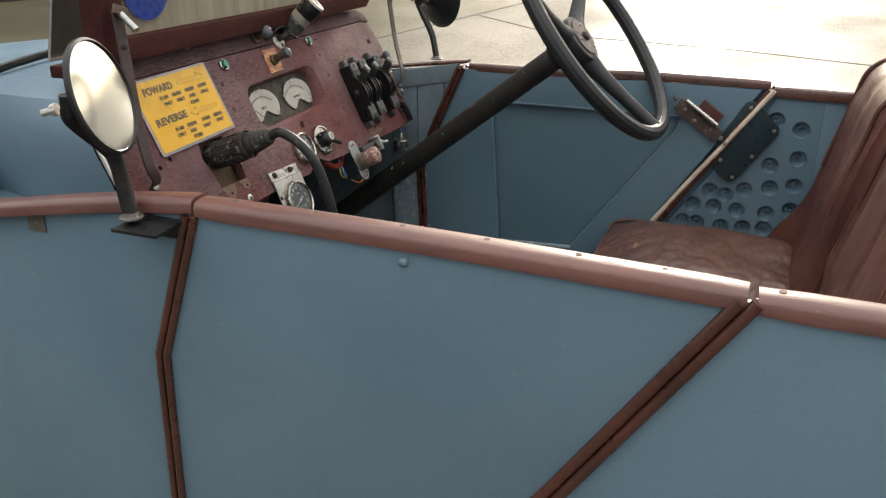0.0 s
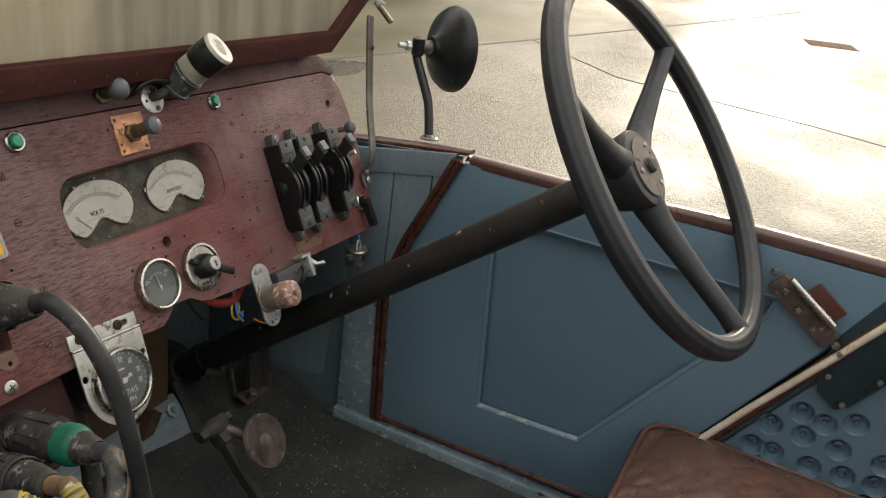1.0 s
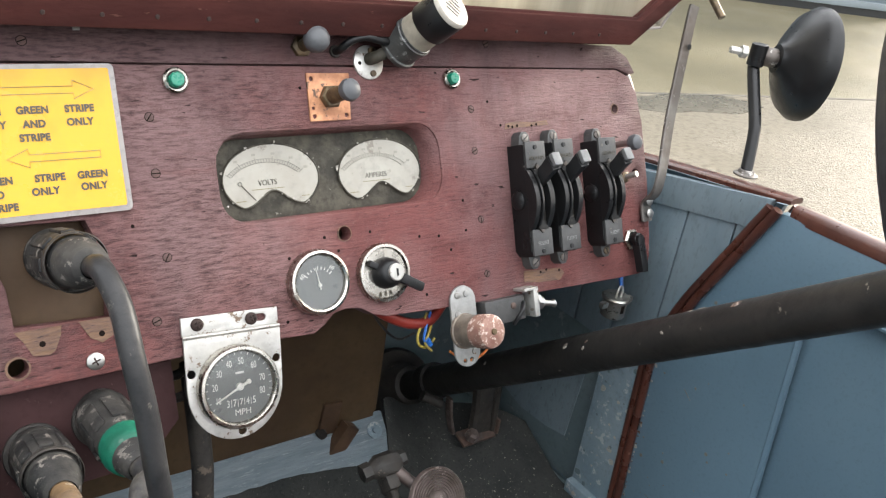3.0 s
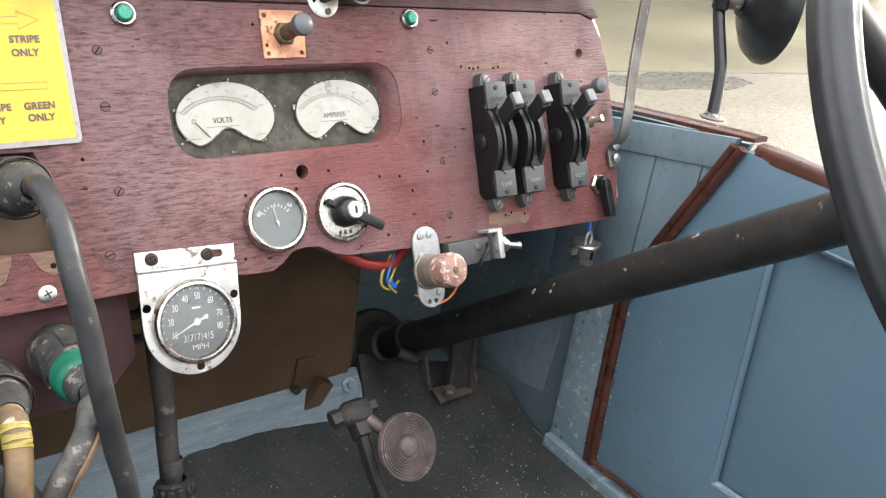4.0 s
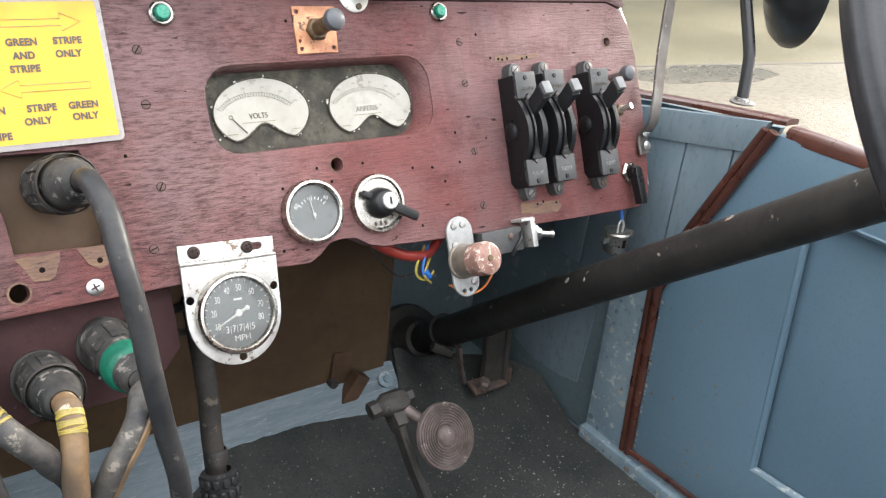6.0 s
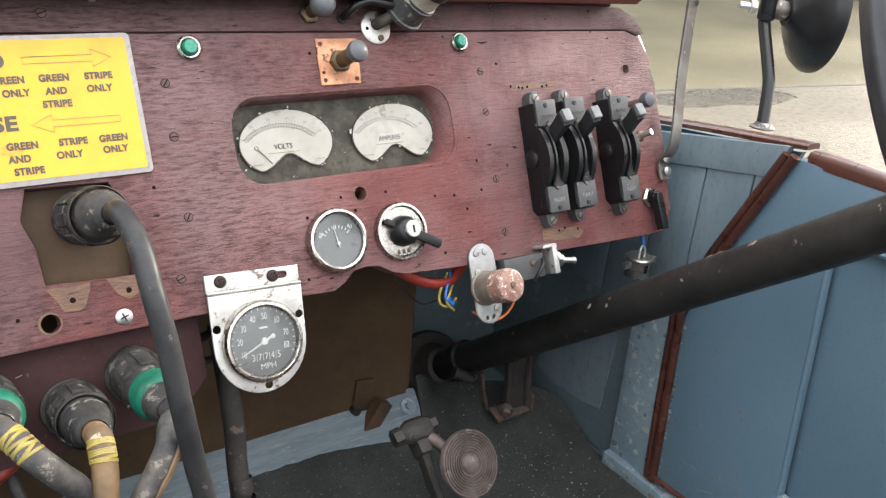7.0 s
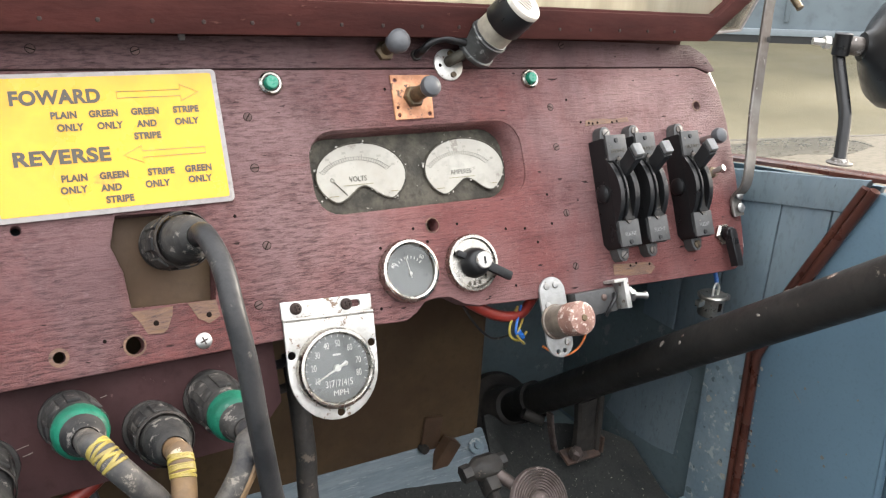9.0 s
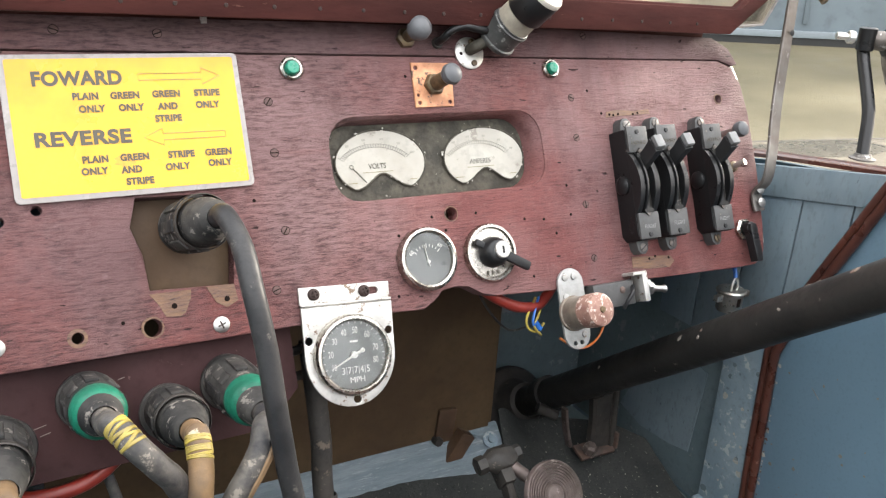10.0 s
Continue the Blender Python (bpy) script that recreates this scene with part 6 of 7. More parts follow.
# ---- mirrors ----
def mirror(centre, normal, foot, bend, r, label, bar=0.0085, deep=0.05):
    ob = thing("mirror", label, "mirror", group="round mirrors")
    q = Vector(normal).to_track_quat("Z", "Y").to_matrix().to_4x4()
    m = Matrix.Translation(centre) @ q
    part("shell", lathe([(0, -deep), (0.02, -deep * 0.96), (0.026, -deep * 0.8), (r * 0.6, -deep * 0.6), (r * 0.9, -deep * 0.28), (r, -0.002), (r, 0.004), (r * 0.95, 0.006), (r * 0.93, 0.003)], 48), BLACK, ob, m=m)
    part("mirror_glass", lathe([(r * 0.94, 0.003), (r * 0.5, 0.0055), (0, 0.0065)], 48), MIRROR, ob, m=m)
    part("ball_joint", lathe([(0.01, -0.012), (0.0135, -0.006), (0.0135, 0.006), (0.01, 0.012), (0, 0.012)], 18), STAYSTEEL, ob, m=m @ pose(0, 0, -deep - 0.006))
    top = m @ Vector((0, 0, -deep - 0.026))
    part("clamp", lathe([(0.01, -0.016), (0.012, -0.0145), (0.012, 0.0145), (0.01, 0.016), (0, 0.016)], 14), BLACK, ob, m=Matrix.Translation(top))
    part("clamp_bolt", lathe([(0, -0.03), (0.005, -0.03), (0.005, -0.014), (0.009, -0.014), (0.009, -0.006), (0, -0.006)], 8), ALU, ob, m=m @ pose(0, 0, -deep - 0.038))
    part("arm", tube([top, top + Vector((0, 0, -0.02)), Vector(bend) * 0.8 + 0.2 * (top + Vector((0, 0, -0.02))), Vector(bend) * 0.85 + 0.15 * Vector(foot), foot], bar, 14), ARMBLACK if bar > 0.01 else BLACK, ob)
    part("foot_nut", lathe([(0.017, 0), (0.017, 0.002), (0.012, 0.004), (0.0105, 0.008), (0, 0.008)], 20), STAYSTEEL, ob, m=Matrix.Translation(foot))
    return ob


mirror((0.734, 0.0, 1.272), (0.85, -0.53, -0.05), (0.613, -0.033, 1.126), (0.636, -0.012, 1.185), 0.081, "round black mirror turned away on a bent arm")
nm = mirror((-0.612, -0.02, 1.281), (0.28, -0.915, 0.26), (-0.635, -0.06, 1.118), (-0.592, -0.008, 1.192), 0.081, "round black-backed mirror on a bent arm", 0.011, 0.024)
part("bracket", box((0.07, 0.075, 0.005), (-0.63, -0.085, 1.108), 0.001), BLACK, nm, "black angle bracket")
part("bracket_leg", box((0.005, 0.075, 0.026), (-0.604, -0.085, 1.095), 0.001), BLACK, nm)

# ---- steering ----
AX = Vector((-0.0485, -0.788, 0.614)).normalized()
HUB = Vector((0.3634, -0.499, 1.2594)) - AX * 0.012
LOW = pose(0, 0, -0.021)            # the hub is dished below the rim
WM = Matrix.Translation(HUB) @ AX.to_track_quat("Z", "Y").to_matrix().to_4x4()
wheel = thing("steering_wheel", "large three-spoked black steering wheel, ribbed rim", "steering wheel", WM)
R = 0.26
bm = bmesh.new()
loops = []
for k in range(96):
    a = 2 * math.pi * k / 96
    ring = []
    for j in range(40):
        b = 2 * math.pi * j / 40
        r = 0.0163 + 0.0006 * math.cos(10 * b)
        q = R + r * math.cos(b)
        ring.append(bm.verts.new((q * math.cos(a), q * math.sin(a), 0.012 + r * math.sin(b))))
    loops.append(ring)
for k in range(96):
    a, b = loops[k], loops[(k + 1) % 96]
    for j in range(40):
        bm.faces.new((a[j], a[(j + 1) % 40], b[(j + 1) % 40], b[j]))
part("rim", bm, WHEELPAINT, wheel, "ribbed hard rubber rim")
SPOKES = (33, 151.5, 268.5)
for a in SPOKES:
    c, s = math.cos(radians(a)), math.sin(radians(a))
    part("spoke", tube([(0.03 * c, 0.03 * s, -0.036), (0.08 * c, 0.08 * s, -0.03), (0.16 * c, 0.16 * s, -0.012), (0.225 * c, 0.225 * s, 0.004), (R * c, R * s, 0.011)], [0.026, 0.019, 0.0145, 0.014, 0.0165], 14), WHEELPAINT, wheel)
part("hub", lathe([(0, -0.075), (0.03, -0.075), (0.036, -0.068), (0.046, -0.045), (0.054, -0.02), (0.057, -0.002), (0.054, 0.004), (0.048, 0.006), (0, 0.006)], 36), WHEELPAINT, wheel, m=LOW)
part("hub_plate", lathe([(0.043, 0.006), (0.043, 0.009), (0.03, 0.01), (0, 0.01)], 36), HUBBROWN, wheel, "worn brown hub plate", m=LOW)
part("horn_button", lathe([(0.011, 0.01), (0.011, 0.015), (0.008, 0.018), (0, 0.0185)], 20), GREASY, wheel, m=LOW)
for a in (60, 180, 300):
    part("hub_screw", lathe([(0.004, 0.0098), (0.0035, 0.012), (0, 0.0125)], 10), STEEL, wheel, m=LOW @ pose(0.032 * math.cos(radians(a)), 0.032 * math.sin(radians(a)), 0))
col = thing("steering_column", "black painted steering column with chipped paint", "steering column")
BASE = Vector((0.374, 0.36, 0.581))
way = (BASE - HUB).normalized()
part("tube", tube([HUB + way * 0.06, BASE], 0.0266, 24, 0), COLUMN, col)
cm = Matrix.Translation(BASE) @ (-way).to_track_quat("Z", "Y").to_matrix().to_4x4()
part("flange", lathe([(0, -0.03), (0.07, -0.03), (0.074, -0.024), (0.074, -0.002), (0.068, 0.006), (0.05, 0.009), (0.046, 0.013), (0.04, 0.03), (0.034, 0.044), (0.026, 0.047)], 36), GREASY, col, m=cm)
part("stud", lathe([(0.011, 0), (0.011, 0.012), (0.006, 0.014), (0.006, 0.022), (0, 0.022)], 6), PEDALSTEEL, col, m=cm @ pose(0.012, -0.06, 0))
chips = random.Random(3)
across = way.cross(Vector((0, 0, 1))).normalized()
over = across.cross(way)
for k in range(16):
    f, a = chips.gauss(0.52, 0.12), radians(chips.uniform(20, 160))
    p = HUB + (BASE - HUB) * f + 0.0263 * (math.cos(a) * across + math.sin(a) * over)
    sz = 0.0014 + 0.004 * chips.random() ** 2
    m = Matrix.Translation(p) @ (math.cos(a) * across + math.sin(a) * over).to_track_quat("Z", "Y").to_matrix().to_4x4()
    part("paint_chip", lathe([(sz, 0), (sz * 0.8, 0.0007), (0, 0.0008)], 7), CHIP if k % 3 else RUSTY, col, m=m @ Matrix.Diagonal((1, chips.uniform(0.4, 1.6), 1, 1)))
part("clamp", lathe([(0.027, 0.1), (0.0325, 0.1), (0.0325, 0.125), (0.027, 0.125)], 24), COLUMN, col, m=cm)
part("clamp_bolt", tube([(0.33, 0.24, 0.655), (0.36, 0.225, 0.64)], 0.009, 10, 0), GREASY, col)

# ---- plugs and cables ----
def plug(name, base, way, length, r, collar, cable, cable_mat, label, tape=None, cable_r=0.0125, stripe=False):
    ob = thing(name, label, "plug", group="power plugs")
    w = Vector(way).normalized()
    m = Matrix.Translation(base) @ w.to_track_quat("Z", "Y").to_matrix().to_4x4()
    part("body", lathe([(r * 0.9, -0.01), (r * 0.98, 0.002), (r * 1.03, 0.006), (r * 1.03, 0.016), (r * 0.99, 0.02), (r * 0.98, length * 0.42), (r * 0.9, length * 0.6), (r * 0.8, length * 0.66)], 32), PLUGDUST, ob, m=m)
    for k in range(8):
        a = k * 45
        part("grip_rib", box((0.0115, 0.0034, length * 0.34), (r * 0.975 * math.cos(radians(a)), r * 0.99 * math.sin(radians(a)), length * 0.34), 0.0015, Matrix.Rotation(radians(a + 90), 4, "Z")), PLUGDUST, ob, m=m)
    if collar:
        part("collar", lathe([(r * 0.86, length * 0.6), (r * 0.945, length * 0.61), (r * 0.955, length * 0.7), (r * 0.9, length * 0.75), (r * 0.84, length * 0.79), (r * 0.7, length * 0.81)], 28), GREENRUB, ob, "green tape collar", m=m)
    prof = [(r * 0.86, length * 0.66)]
    for k in range(4):
        h = length * (0.70 + 0.07 * k)
        prof += [(r * (0.84 - 0.075 * k), h), (r * (0.77 - 0.075 * k), h + length * 0.025), (r * (0.82 - 0.075 * k), h + length * 0.045)]
    prof += [(cable_r * 1.1, length)]
    part("boot", lathe(prof, 24), PLUGDUST, ob, m=m)
    if not collar:
        part("worn_band", lathe([(r * 0.99, length * 0.56), (r * 1.03, length * 0.57), (r * 1.03, length * 0.62), (r * 0.99, length * 0.63)], 28), GREASY, ob, "worn brown band", m=m)
    tip = m @ Vector((0, 0, length - 0.004))
    pts = [tip, m @ Vector((0, 0, length + 0.02))] + [Vector(p) for p in cable]
    part("cable", tube(pts, cable_r, 16), cable_mat, ob)
    if stripe:
        side = [Vector((cable_r * 0.72, -cable_r * 0.5, 0)) + p for p in smooth_path(pts, 6)[6:]]
        part("stripe", tube(side, 0.0042, 8, 0), TAN, ob, "tan core showing along the cable")
    if tape:
        path = smooth_path(pts, 30)
        n = len(path)
        for k in range(8):
            i = int(n * (tape + 0.0135 * k + 0.004 * math.sin(5 * k)))
            d = (path[i + 1] - path[i - 1]).normalized()
            d = (d + 0.22 * Vector((math.sin(3 * k + n), math.cos(2 * k), 0))).normalized()
            part("tape_band", lathe([(cable_r * 0.99, -0.0015), (cable_r * 1.06, -0.001), (cable_r * 1.06, 0.001), (cable_r * 0.99, 0.0015)], 16), YTAPE, ob, m=Matrix.Translation(path[i]) @ d.to_track_quat("Z", "Y").to_matrix().to_4x4())
    return ob


plug("power_plug", (-0.267, 0.062, 1.092), (0.004, -0.92, 0.37), 0.135, 0.0245, False, [(-0.262, -0.112, 1.134), (-0.262, -0.14, 1.107), (-0.257, -0.156, 1.065), (-0.253, -0.166, 1.02), (-0.245, -0.17, 0.962), (-0.235, -0.168, 0.9), (-0.225, -0.14, 0.75), (-0.23, -0.08, 0.58), (-0.26, -0.04, 0.515)], RUBBER, "black rubber plug in the dashboard cutout with thick black cable", cable_r=0.0088)
plug("power_plug", (-0.2445, 0.004, 0.955), (-0.012, -0.97, 0.22), 0.12, 0.0235, True, [(-0.255, -0.142, 0.988), (-0.262, -0.156, 0.978), (-0.275, -0.165, 0.962), (-0.289, -0.168, 0.94), (-0.31, -0.15, 0.86), (-0.31, -0.09, 0.68), (-0.3, -0.03, 0.52)], GREYCABLE, "black plug with green collar and grey cable", cable_r=0.0098, stripe=True)
plug("power_plug", (-0.371, -0.004, 0.9655), (0.0, -0.94, 0.335), 0.112, 0.0235, True, [(-0.369, -0.148, 1.02), (-0.358, -0.166, 1.01), (-0.344, -0.171, 0.992), (-0.33, -0.166, 0.968), (-0.31, -0.14, 0.9), (-0.33, -0.08, 0.7), (-0.35, -0.04, 0.52)], GREYCABLE, "black plug with green collar and taped grey cable", tape=0.27, cable_r=0.0098)
plug("power_plug", (-0.303, -0.014, 0.943), (-0.035, -0.93, 0.35), 0.112, 0.0235, False, [(-0.309, -0.145, 0.993), (-0.311, -0.162, 0.977), (-0.315, -0.174, 0.958), (-0.318, -0.168, 0.88), (-0.33, -0.1, 0.68), (-0.34, -0.05, 0.52)], TAN, "black plug with yellow-taped tan cable", tape=0.3, cable_r=0.0098)
plug("power_plug", (-0.445, -0.018, 0.946), (0.0, -0.97, 0.2), 0.11, 0.0235, False, [(-0.44, -0.142, 0.958), (-0.44, -0.155, 0.935), (-0.435, -0.15, 0.86), (-0.43, -0.08, 0.64), (-0.43, -0.05, 0.52)], TAN, "black plug with dirty tan cable", cable_r=0.0098)
rc = thing("red_cable_loop", "red cable looped under the socket panel", "cable")
part("cable", tube([(-0.47, 0.02, 0.9), (-0.44, -0.01, 0.882), (-0.38, -0.015, 0.885), (-0.33, 0.01, 0.91), (-0.3, 0.06, 0.93)], 0.007, 10), RED, rc)
dk = thing("dark_cable", "slack black cables behind the instrument bracket", "cable")
for pts in ([(-0.215, 0.05, 1.0), (-0.19, 0.045, 0.965), (-0.165, 0.05, 0.945), (-0.14, 0.06, 0.95), (-0.1, 0.09, 0.99)], [(-0.2, 0.06, 0.99), (-0.175, 0.06, 0.93), (-0.15, 0.065, 0.905), (-0.11, 0.08, 0.92), (-0.08, 0.1, 0.97)], [(-0.3, -0.02, 0.86), (-0.27, -0.03, 0.8), (-0.25, -0.04, 0.72), (-0.26, -0.05, 0.6), (-0.28, -0.05, 0.5)], [(-0.36, 0.0, 0.88), (-0.345, -0.04, 0.8), (-0.35, -0.05, 0.68), (-0.37, -0.05, 0.5)]):
    part("cable", tube(pts, 0.0052, 10), GREYCABLE, dk)
rc2 = thing("red_cable", "red cable running behind the dashboard edge", "cable")
part("cable", tube([(0.03, 0.03, 1.02), (0.05, 0.022, 1.0), (0.075, 0.018, 0.982), (0.105, 0.016, 0.968), (0.135, 0.018, 0.966), (0.165, 0.03, 0.985), (0.2, 0.05, 1.0)], 0.0065, 10), RED, rc2)
wr = thing("loose_wires", "loose coloured wires hanging behind the starter button", "wires")
for mt, pts in ((YTAPE, [(0.13, 0.02, 0.975), (0.112, 0.008, 0.957), (0.113, 0.004, 0.944), (0.126, 0.004, 0.938), (0.138, 0.008, 0.945)]), (BLUEWIRE, [(0.135, 0.02, 0.975), (0.12, 0.006, 0.958), (0.119, 0.003, 0.948), (0.13, 0.004, 0.94)]), (YTAPE, [(0.14, 0.02, 0.96), (0.126, 0.006, 0.955), (0.12, 0.002, 0.946), (0.13, 0.0, 0.934)]), (ORANGE, [(0.235, 0.02, 0.97), (0.229, 0.004, 0.93), (0.213, 0.0, 0.909), (0.188, 0.0, 0.906), (0.165, 0.008, 0.92)]), (GREYCABLE, [(0.06, 0.06, 1.0), (0.09, 0.06, 0.95), (0.13, 0.07, 0.91), (0.18, 0.1, 0.89)])):
    part("wire", tube(pts, 0.0016, 7), mt, wr)
part("crimp", tube([(0.121, 0.003, 0.951), (0.128, 0.002, 0.942)], 0.0038, 10, 0), BLUEWIRE, wr, "blue crimp sleeve")

# hand lever under the speedometer
hl = thing("hand_lever", "black steel lever with rough wrapped grip", "lever")
part("bar", tube([(-0.14, 0.06, 0.95), (-0.139, 0.022, 0.85), (-0.139, 0.012, 0.79), (-0.139, -0.04, 0.62), (-0.138, -0.07, 0.51)], 0.0115, 16), GREASY, hl)
HM = Matrix.Translation((-0.139, 0.0, 0.775)) @ Vector((0, -0.052, -0.17)).to_track_quat("Z", "Y").to_matrix().to_4x4()
part("joint", lathe([(0.0116, -0.012), (0.0126, -0.01), (0.0126, 0.004), (0.0116, 0.006)], 18), GREASY, hl, m=HM)
grip = lathe([(0.014, 0.012), (0.0195, 0.014), (0.0195, 0.15), (0.014, 0.154)], 18)
for k in range(9):
    for a in range(0, 360, 30):
        w = radians(a + 15 * (k % 2))
        box((0.005, 0.0075, 0.0105), (0.0195 * math.cos(w), 0.0195 * math.sin(w), 0.022 + 0.014 * k), 0.0015, Matrix.Rotation(w, 4, "Z"), grip, seg=1)
part("grip", grip, RUBBER, hl, "knobbly black rubber grip", m=HM)

# ---- pedal and gear lever ----
pd = thing("pedal", "round ribbed iron brake pedal on a bent steel arm", "pedal")
pn = Vector((0.06, -0.8, 0.58)).normalized()
pm = Matrix.Translation((0.153, -0.035, 0.723)) @ pn.to_track_quat("Z", "Y").to_matrix().to_4x4()
prof = [(0, -0.007), (0.04, -0.007), (0.0435, -0.004), (0.0435, 0.002)]
for k in range(8):
    r0 = 0.0424 - 0.0036 * k
    prof += [(r0, 0.0035), (r0 - 0.0017, 0.0035), (r0 - 0.0024, 0.0012), (r0 - 0.0032, 0.0012)]
prof += [(0.012, 0.0036), (0.0095, 0.0052), (0, 0.0056)]
part("pad", lathe(prof, 44), PEDALSTEEL, pd, "ribbed iron pad worn brown", m=pm)
part("pin", tube([pm @ Vector((0, 0, -0.004)), (0.125, 0.022, 0.738), (0.112, 0.034, 0.744)], [0.0075, 0.0085, 0.011], 12, 0), PEDALSTEEL, pd)
part("clamp", tube([(0.09, 0.033, 0.744), (0.1, 0.032, 0.745), (0.122, 0.03, 0.748), (0.131, 0.03, 0.75)], [0.01, 0.0165, 0.0165, 0.012], 8, 0), GREASY, pd)
part("clamp_nut", tube([(0.078, 0.033, 0.742), (0.09, 0.033, 0.744)], 0.012, 6, 0), GREASY, pd)
part("clamp_bolt", tube([(0.131, 0.03, 0.75), (0.14, 0.029, 0.752)], 0.0105, 6, 0), GREASY, pd)
part("arm", tube([(0.112, 0.03, 0.742), (0.118, -0.008, 0.684), (0.128, -0.045, 0.63), (0.15, -0.13, 0.506)], 0.01, steps=4, flat=(0.011, 0.022, (1, 0, 0))), GREASY, pd)
part("arm_collar", box((0.018, 0.03, 0.028), (0.113, 0.022, 0.728), 0.004, Matrix.Rotation(radians(33), 4, "X")), GREASY, pd)
mech = thing("pedal_linkage", "greasy dark pedal linkage beside the steering column", "linkage")
part("link", tube([(0.352, 0.198, 0.672), (0.358, 0.196, 0.635), (0.37, 0.196, 0.598)], 0.007, steps=3, flat=(0.006, 0.014, (1, 0, 0))), PEDALSTEEL, mech)
part("drop_lever", tube([(0.43, 0.2, 0.68), (0.436, 0.2, 0.63), (0.432, 0.195, 0.585)], 0.02, steps=3, flat=(0.045, 0.02, (1, 0, 0))), GREASY, mech)
part("foot_plate", box((0.07, 0.03, 0.006), (0.418, 0.188, 0.583), 0.002, Matrix.Rotation(radians(20), 4, "X")), RUSTY, mech)
part("foot_ear", box((0.005, 0.03, 0.03), (0.455, 0.188, 0.597), 0.002), RUSTY, mech)
part("nut", lathe([(0.012, 0), (0.012, 0.012), (0.008, 0.016), (0, 0.016)], 6), PEDALSTEEL, mech, m=pose(0.4, 0.18, 0.588, 20, 0, 20))
part("stub", tube([(0.45, 0.19, 0.7), (0.452, 0.185, 0.585)], 0.006, 8, 0), GREASY, mech)
gl = thing("gear_lever", "short gear lever with a worn wooden knob", "gear lever")
part("rod", tube([(0.168, -0.33, 0.5), (0.172, -0.345, 0.62)], 0.0058, 10, 0), ALU, gl)
part("collar", lathe([(0.0085, -0.006), (0.0105, -0.004), (0.0105, 0.002), (0.0085, 0.004)], 16), BRASS, gl, m=pose(0.172, -0.345, 0.61))
part("binding", lathe([(0.009, 0)] + [(0.0105 + 0.0015 * (k % 2) + 0.0002 * k, 0.004 + 0.0028 * k) for k in range(17)] + [(0.012, 0.053)], 22), GREASY, gl, "dark cord binding", m=pose(0.172, -0.345, 0.612))
part("knob", lathe([(0.012, 0.05), (0.0215, 0.058), (0.0235, 0.064), (0.0235, 0.072), (0.021, 0.0765), (0.012, 0.079), (0, 0.0795)], 26), TIP, gl, "worn dark wooden top", m=pose(0.172, -0.345, 0.612))
part("ferrule", lathe([(0.009, -0.002), (0.0125, 0.0), (0.0125, 0.008), (0.0105, 0.01)], 20), RAWWOOD, gl, m=pose(0.172, -0.345, 0.61))
lt = thing("flap_latch", "brown wooden turn latch on the controller box", "latch")
part("plate", box((0.031, 0.006, 0.056), (0.152, 0.236, 0.667), 0.001, Matrix.Rotation(radians(6), 4, "Y")), LATCHWOOD, lt)
part("tongue", box((0.026, 0.02, 0.076), (0.163, 0.222, 0.623), 0.003, Matrix.Rotation(radians(32), 4, "Y")), LATCHWOOD, lt)
part("pivot", lathe([(0.008, 0), (0.007, 0.012), (0, 0.013)], 10), GREASY, lt, m=pose(0.138, 0.238, 0.645, 90, 0, 0))

# ---- seats ----
def cushion(seat, w, d, h, m, mat):
    """A soft leather cushion with piping, domed and creased."""
    own = bmesh.new()
    bmesh.ops.create_cube(own, size=1)
    bmesh.ops.subdivide_edges(own, edges=own.edges[:], cuts=70, use_grid_fill=True)
    for v in own.verts:
        x, y, z = v.co
        e = (abs(2 * x) ** 6 + abs(2 * y) ** 6) ** (1 / 6)
        dome = (1 - min(e, 1) ** 3.5)
        k = 1 + 0.035 * (1 - (2 * z) ** 2) - 0.03 * max(0, abs(2 * z) - 0.7) / 0.3
        v.co = (x * w * k, y * d * k, z * h + (0.045 * dome if z > 0.4 else 0))
        q = Vector((v.co.x * 9 + 2 * noise.noise(v.co * 5), v.co.y * 9, 3 + w))
        fold = noise.noise(Vector((v.co.x * 6, v.co.y * 6, 3))) * 0.014
        for scale, deep, sharp in ((0.75, 0.009, 5), (1.5, 0.005, 4), (2.9, 0.0028, 3), (6.5, 0.0012, 3)):
            crease = max(0.0, 1 - sharp * abs(noise.noise(q * scale + Vector((scale, 2, 0)))))
            fold -= deep * crease * max(0.0, 0.45 + 1.5 * noise.noise(v.co * 4 + Vector((scale, 0, 5))))
        v.co.z += fold if z > -0.4 else 0
        n2 = noise.noise(Vector((v.co.x * 12, v.co.y * 12, v.co.z * 25))) * 0.005
        v.co.x += n2
        v.co.y += n2
    top = part("cushion", own, mat, seat, m=m)
    k = 0.965
    pipe = [Vector((x, y, h / 2 - 0.002 + 0.006 * noise.noise(Vector((x * 9, y * 9, 1))))) for x, y in rounded(-w * k / 2 - 0.004, -d * k / 2 - 0.004, w * k / 2 + 0.004, d * k / 2 + 0.004, 0.045, 6)]
    part("piping", tube(pipe, 0.0042, 8, 0, closed=True), mat, top)
    return top


driver = thing("seat", "creased brown leather driver's seat with red-brown back", "seat", group="seats")
passenger = thing("seat", "creased brown leather passenger seat with red-brown back", "seat", group="seats")
cushion(driver, 0.43, 0.49, 0.15, pose(0.335, -0.79, 0.685, 1, 0, 0), LEATHER)
cushion(passenger, 0.49, 0.47, 0.15, pose(-0.225, -0.79, 0.66, 1, 0, 0), LEATHER)
sb = thing("seat_box", "dark wooden box under the seats", "seat base")
part("box", box((1.08, 0.46, 0.09), (0, -0.8, 0.548), 0.004), LEATHER_RED, sb)


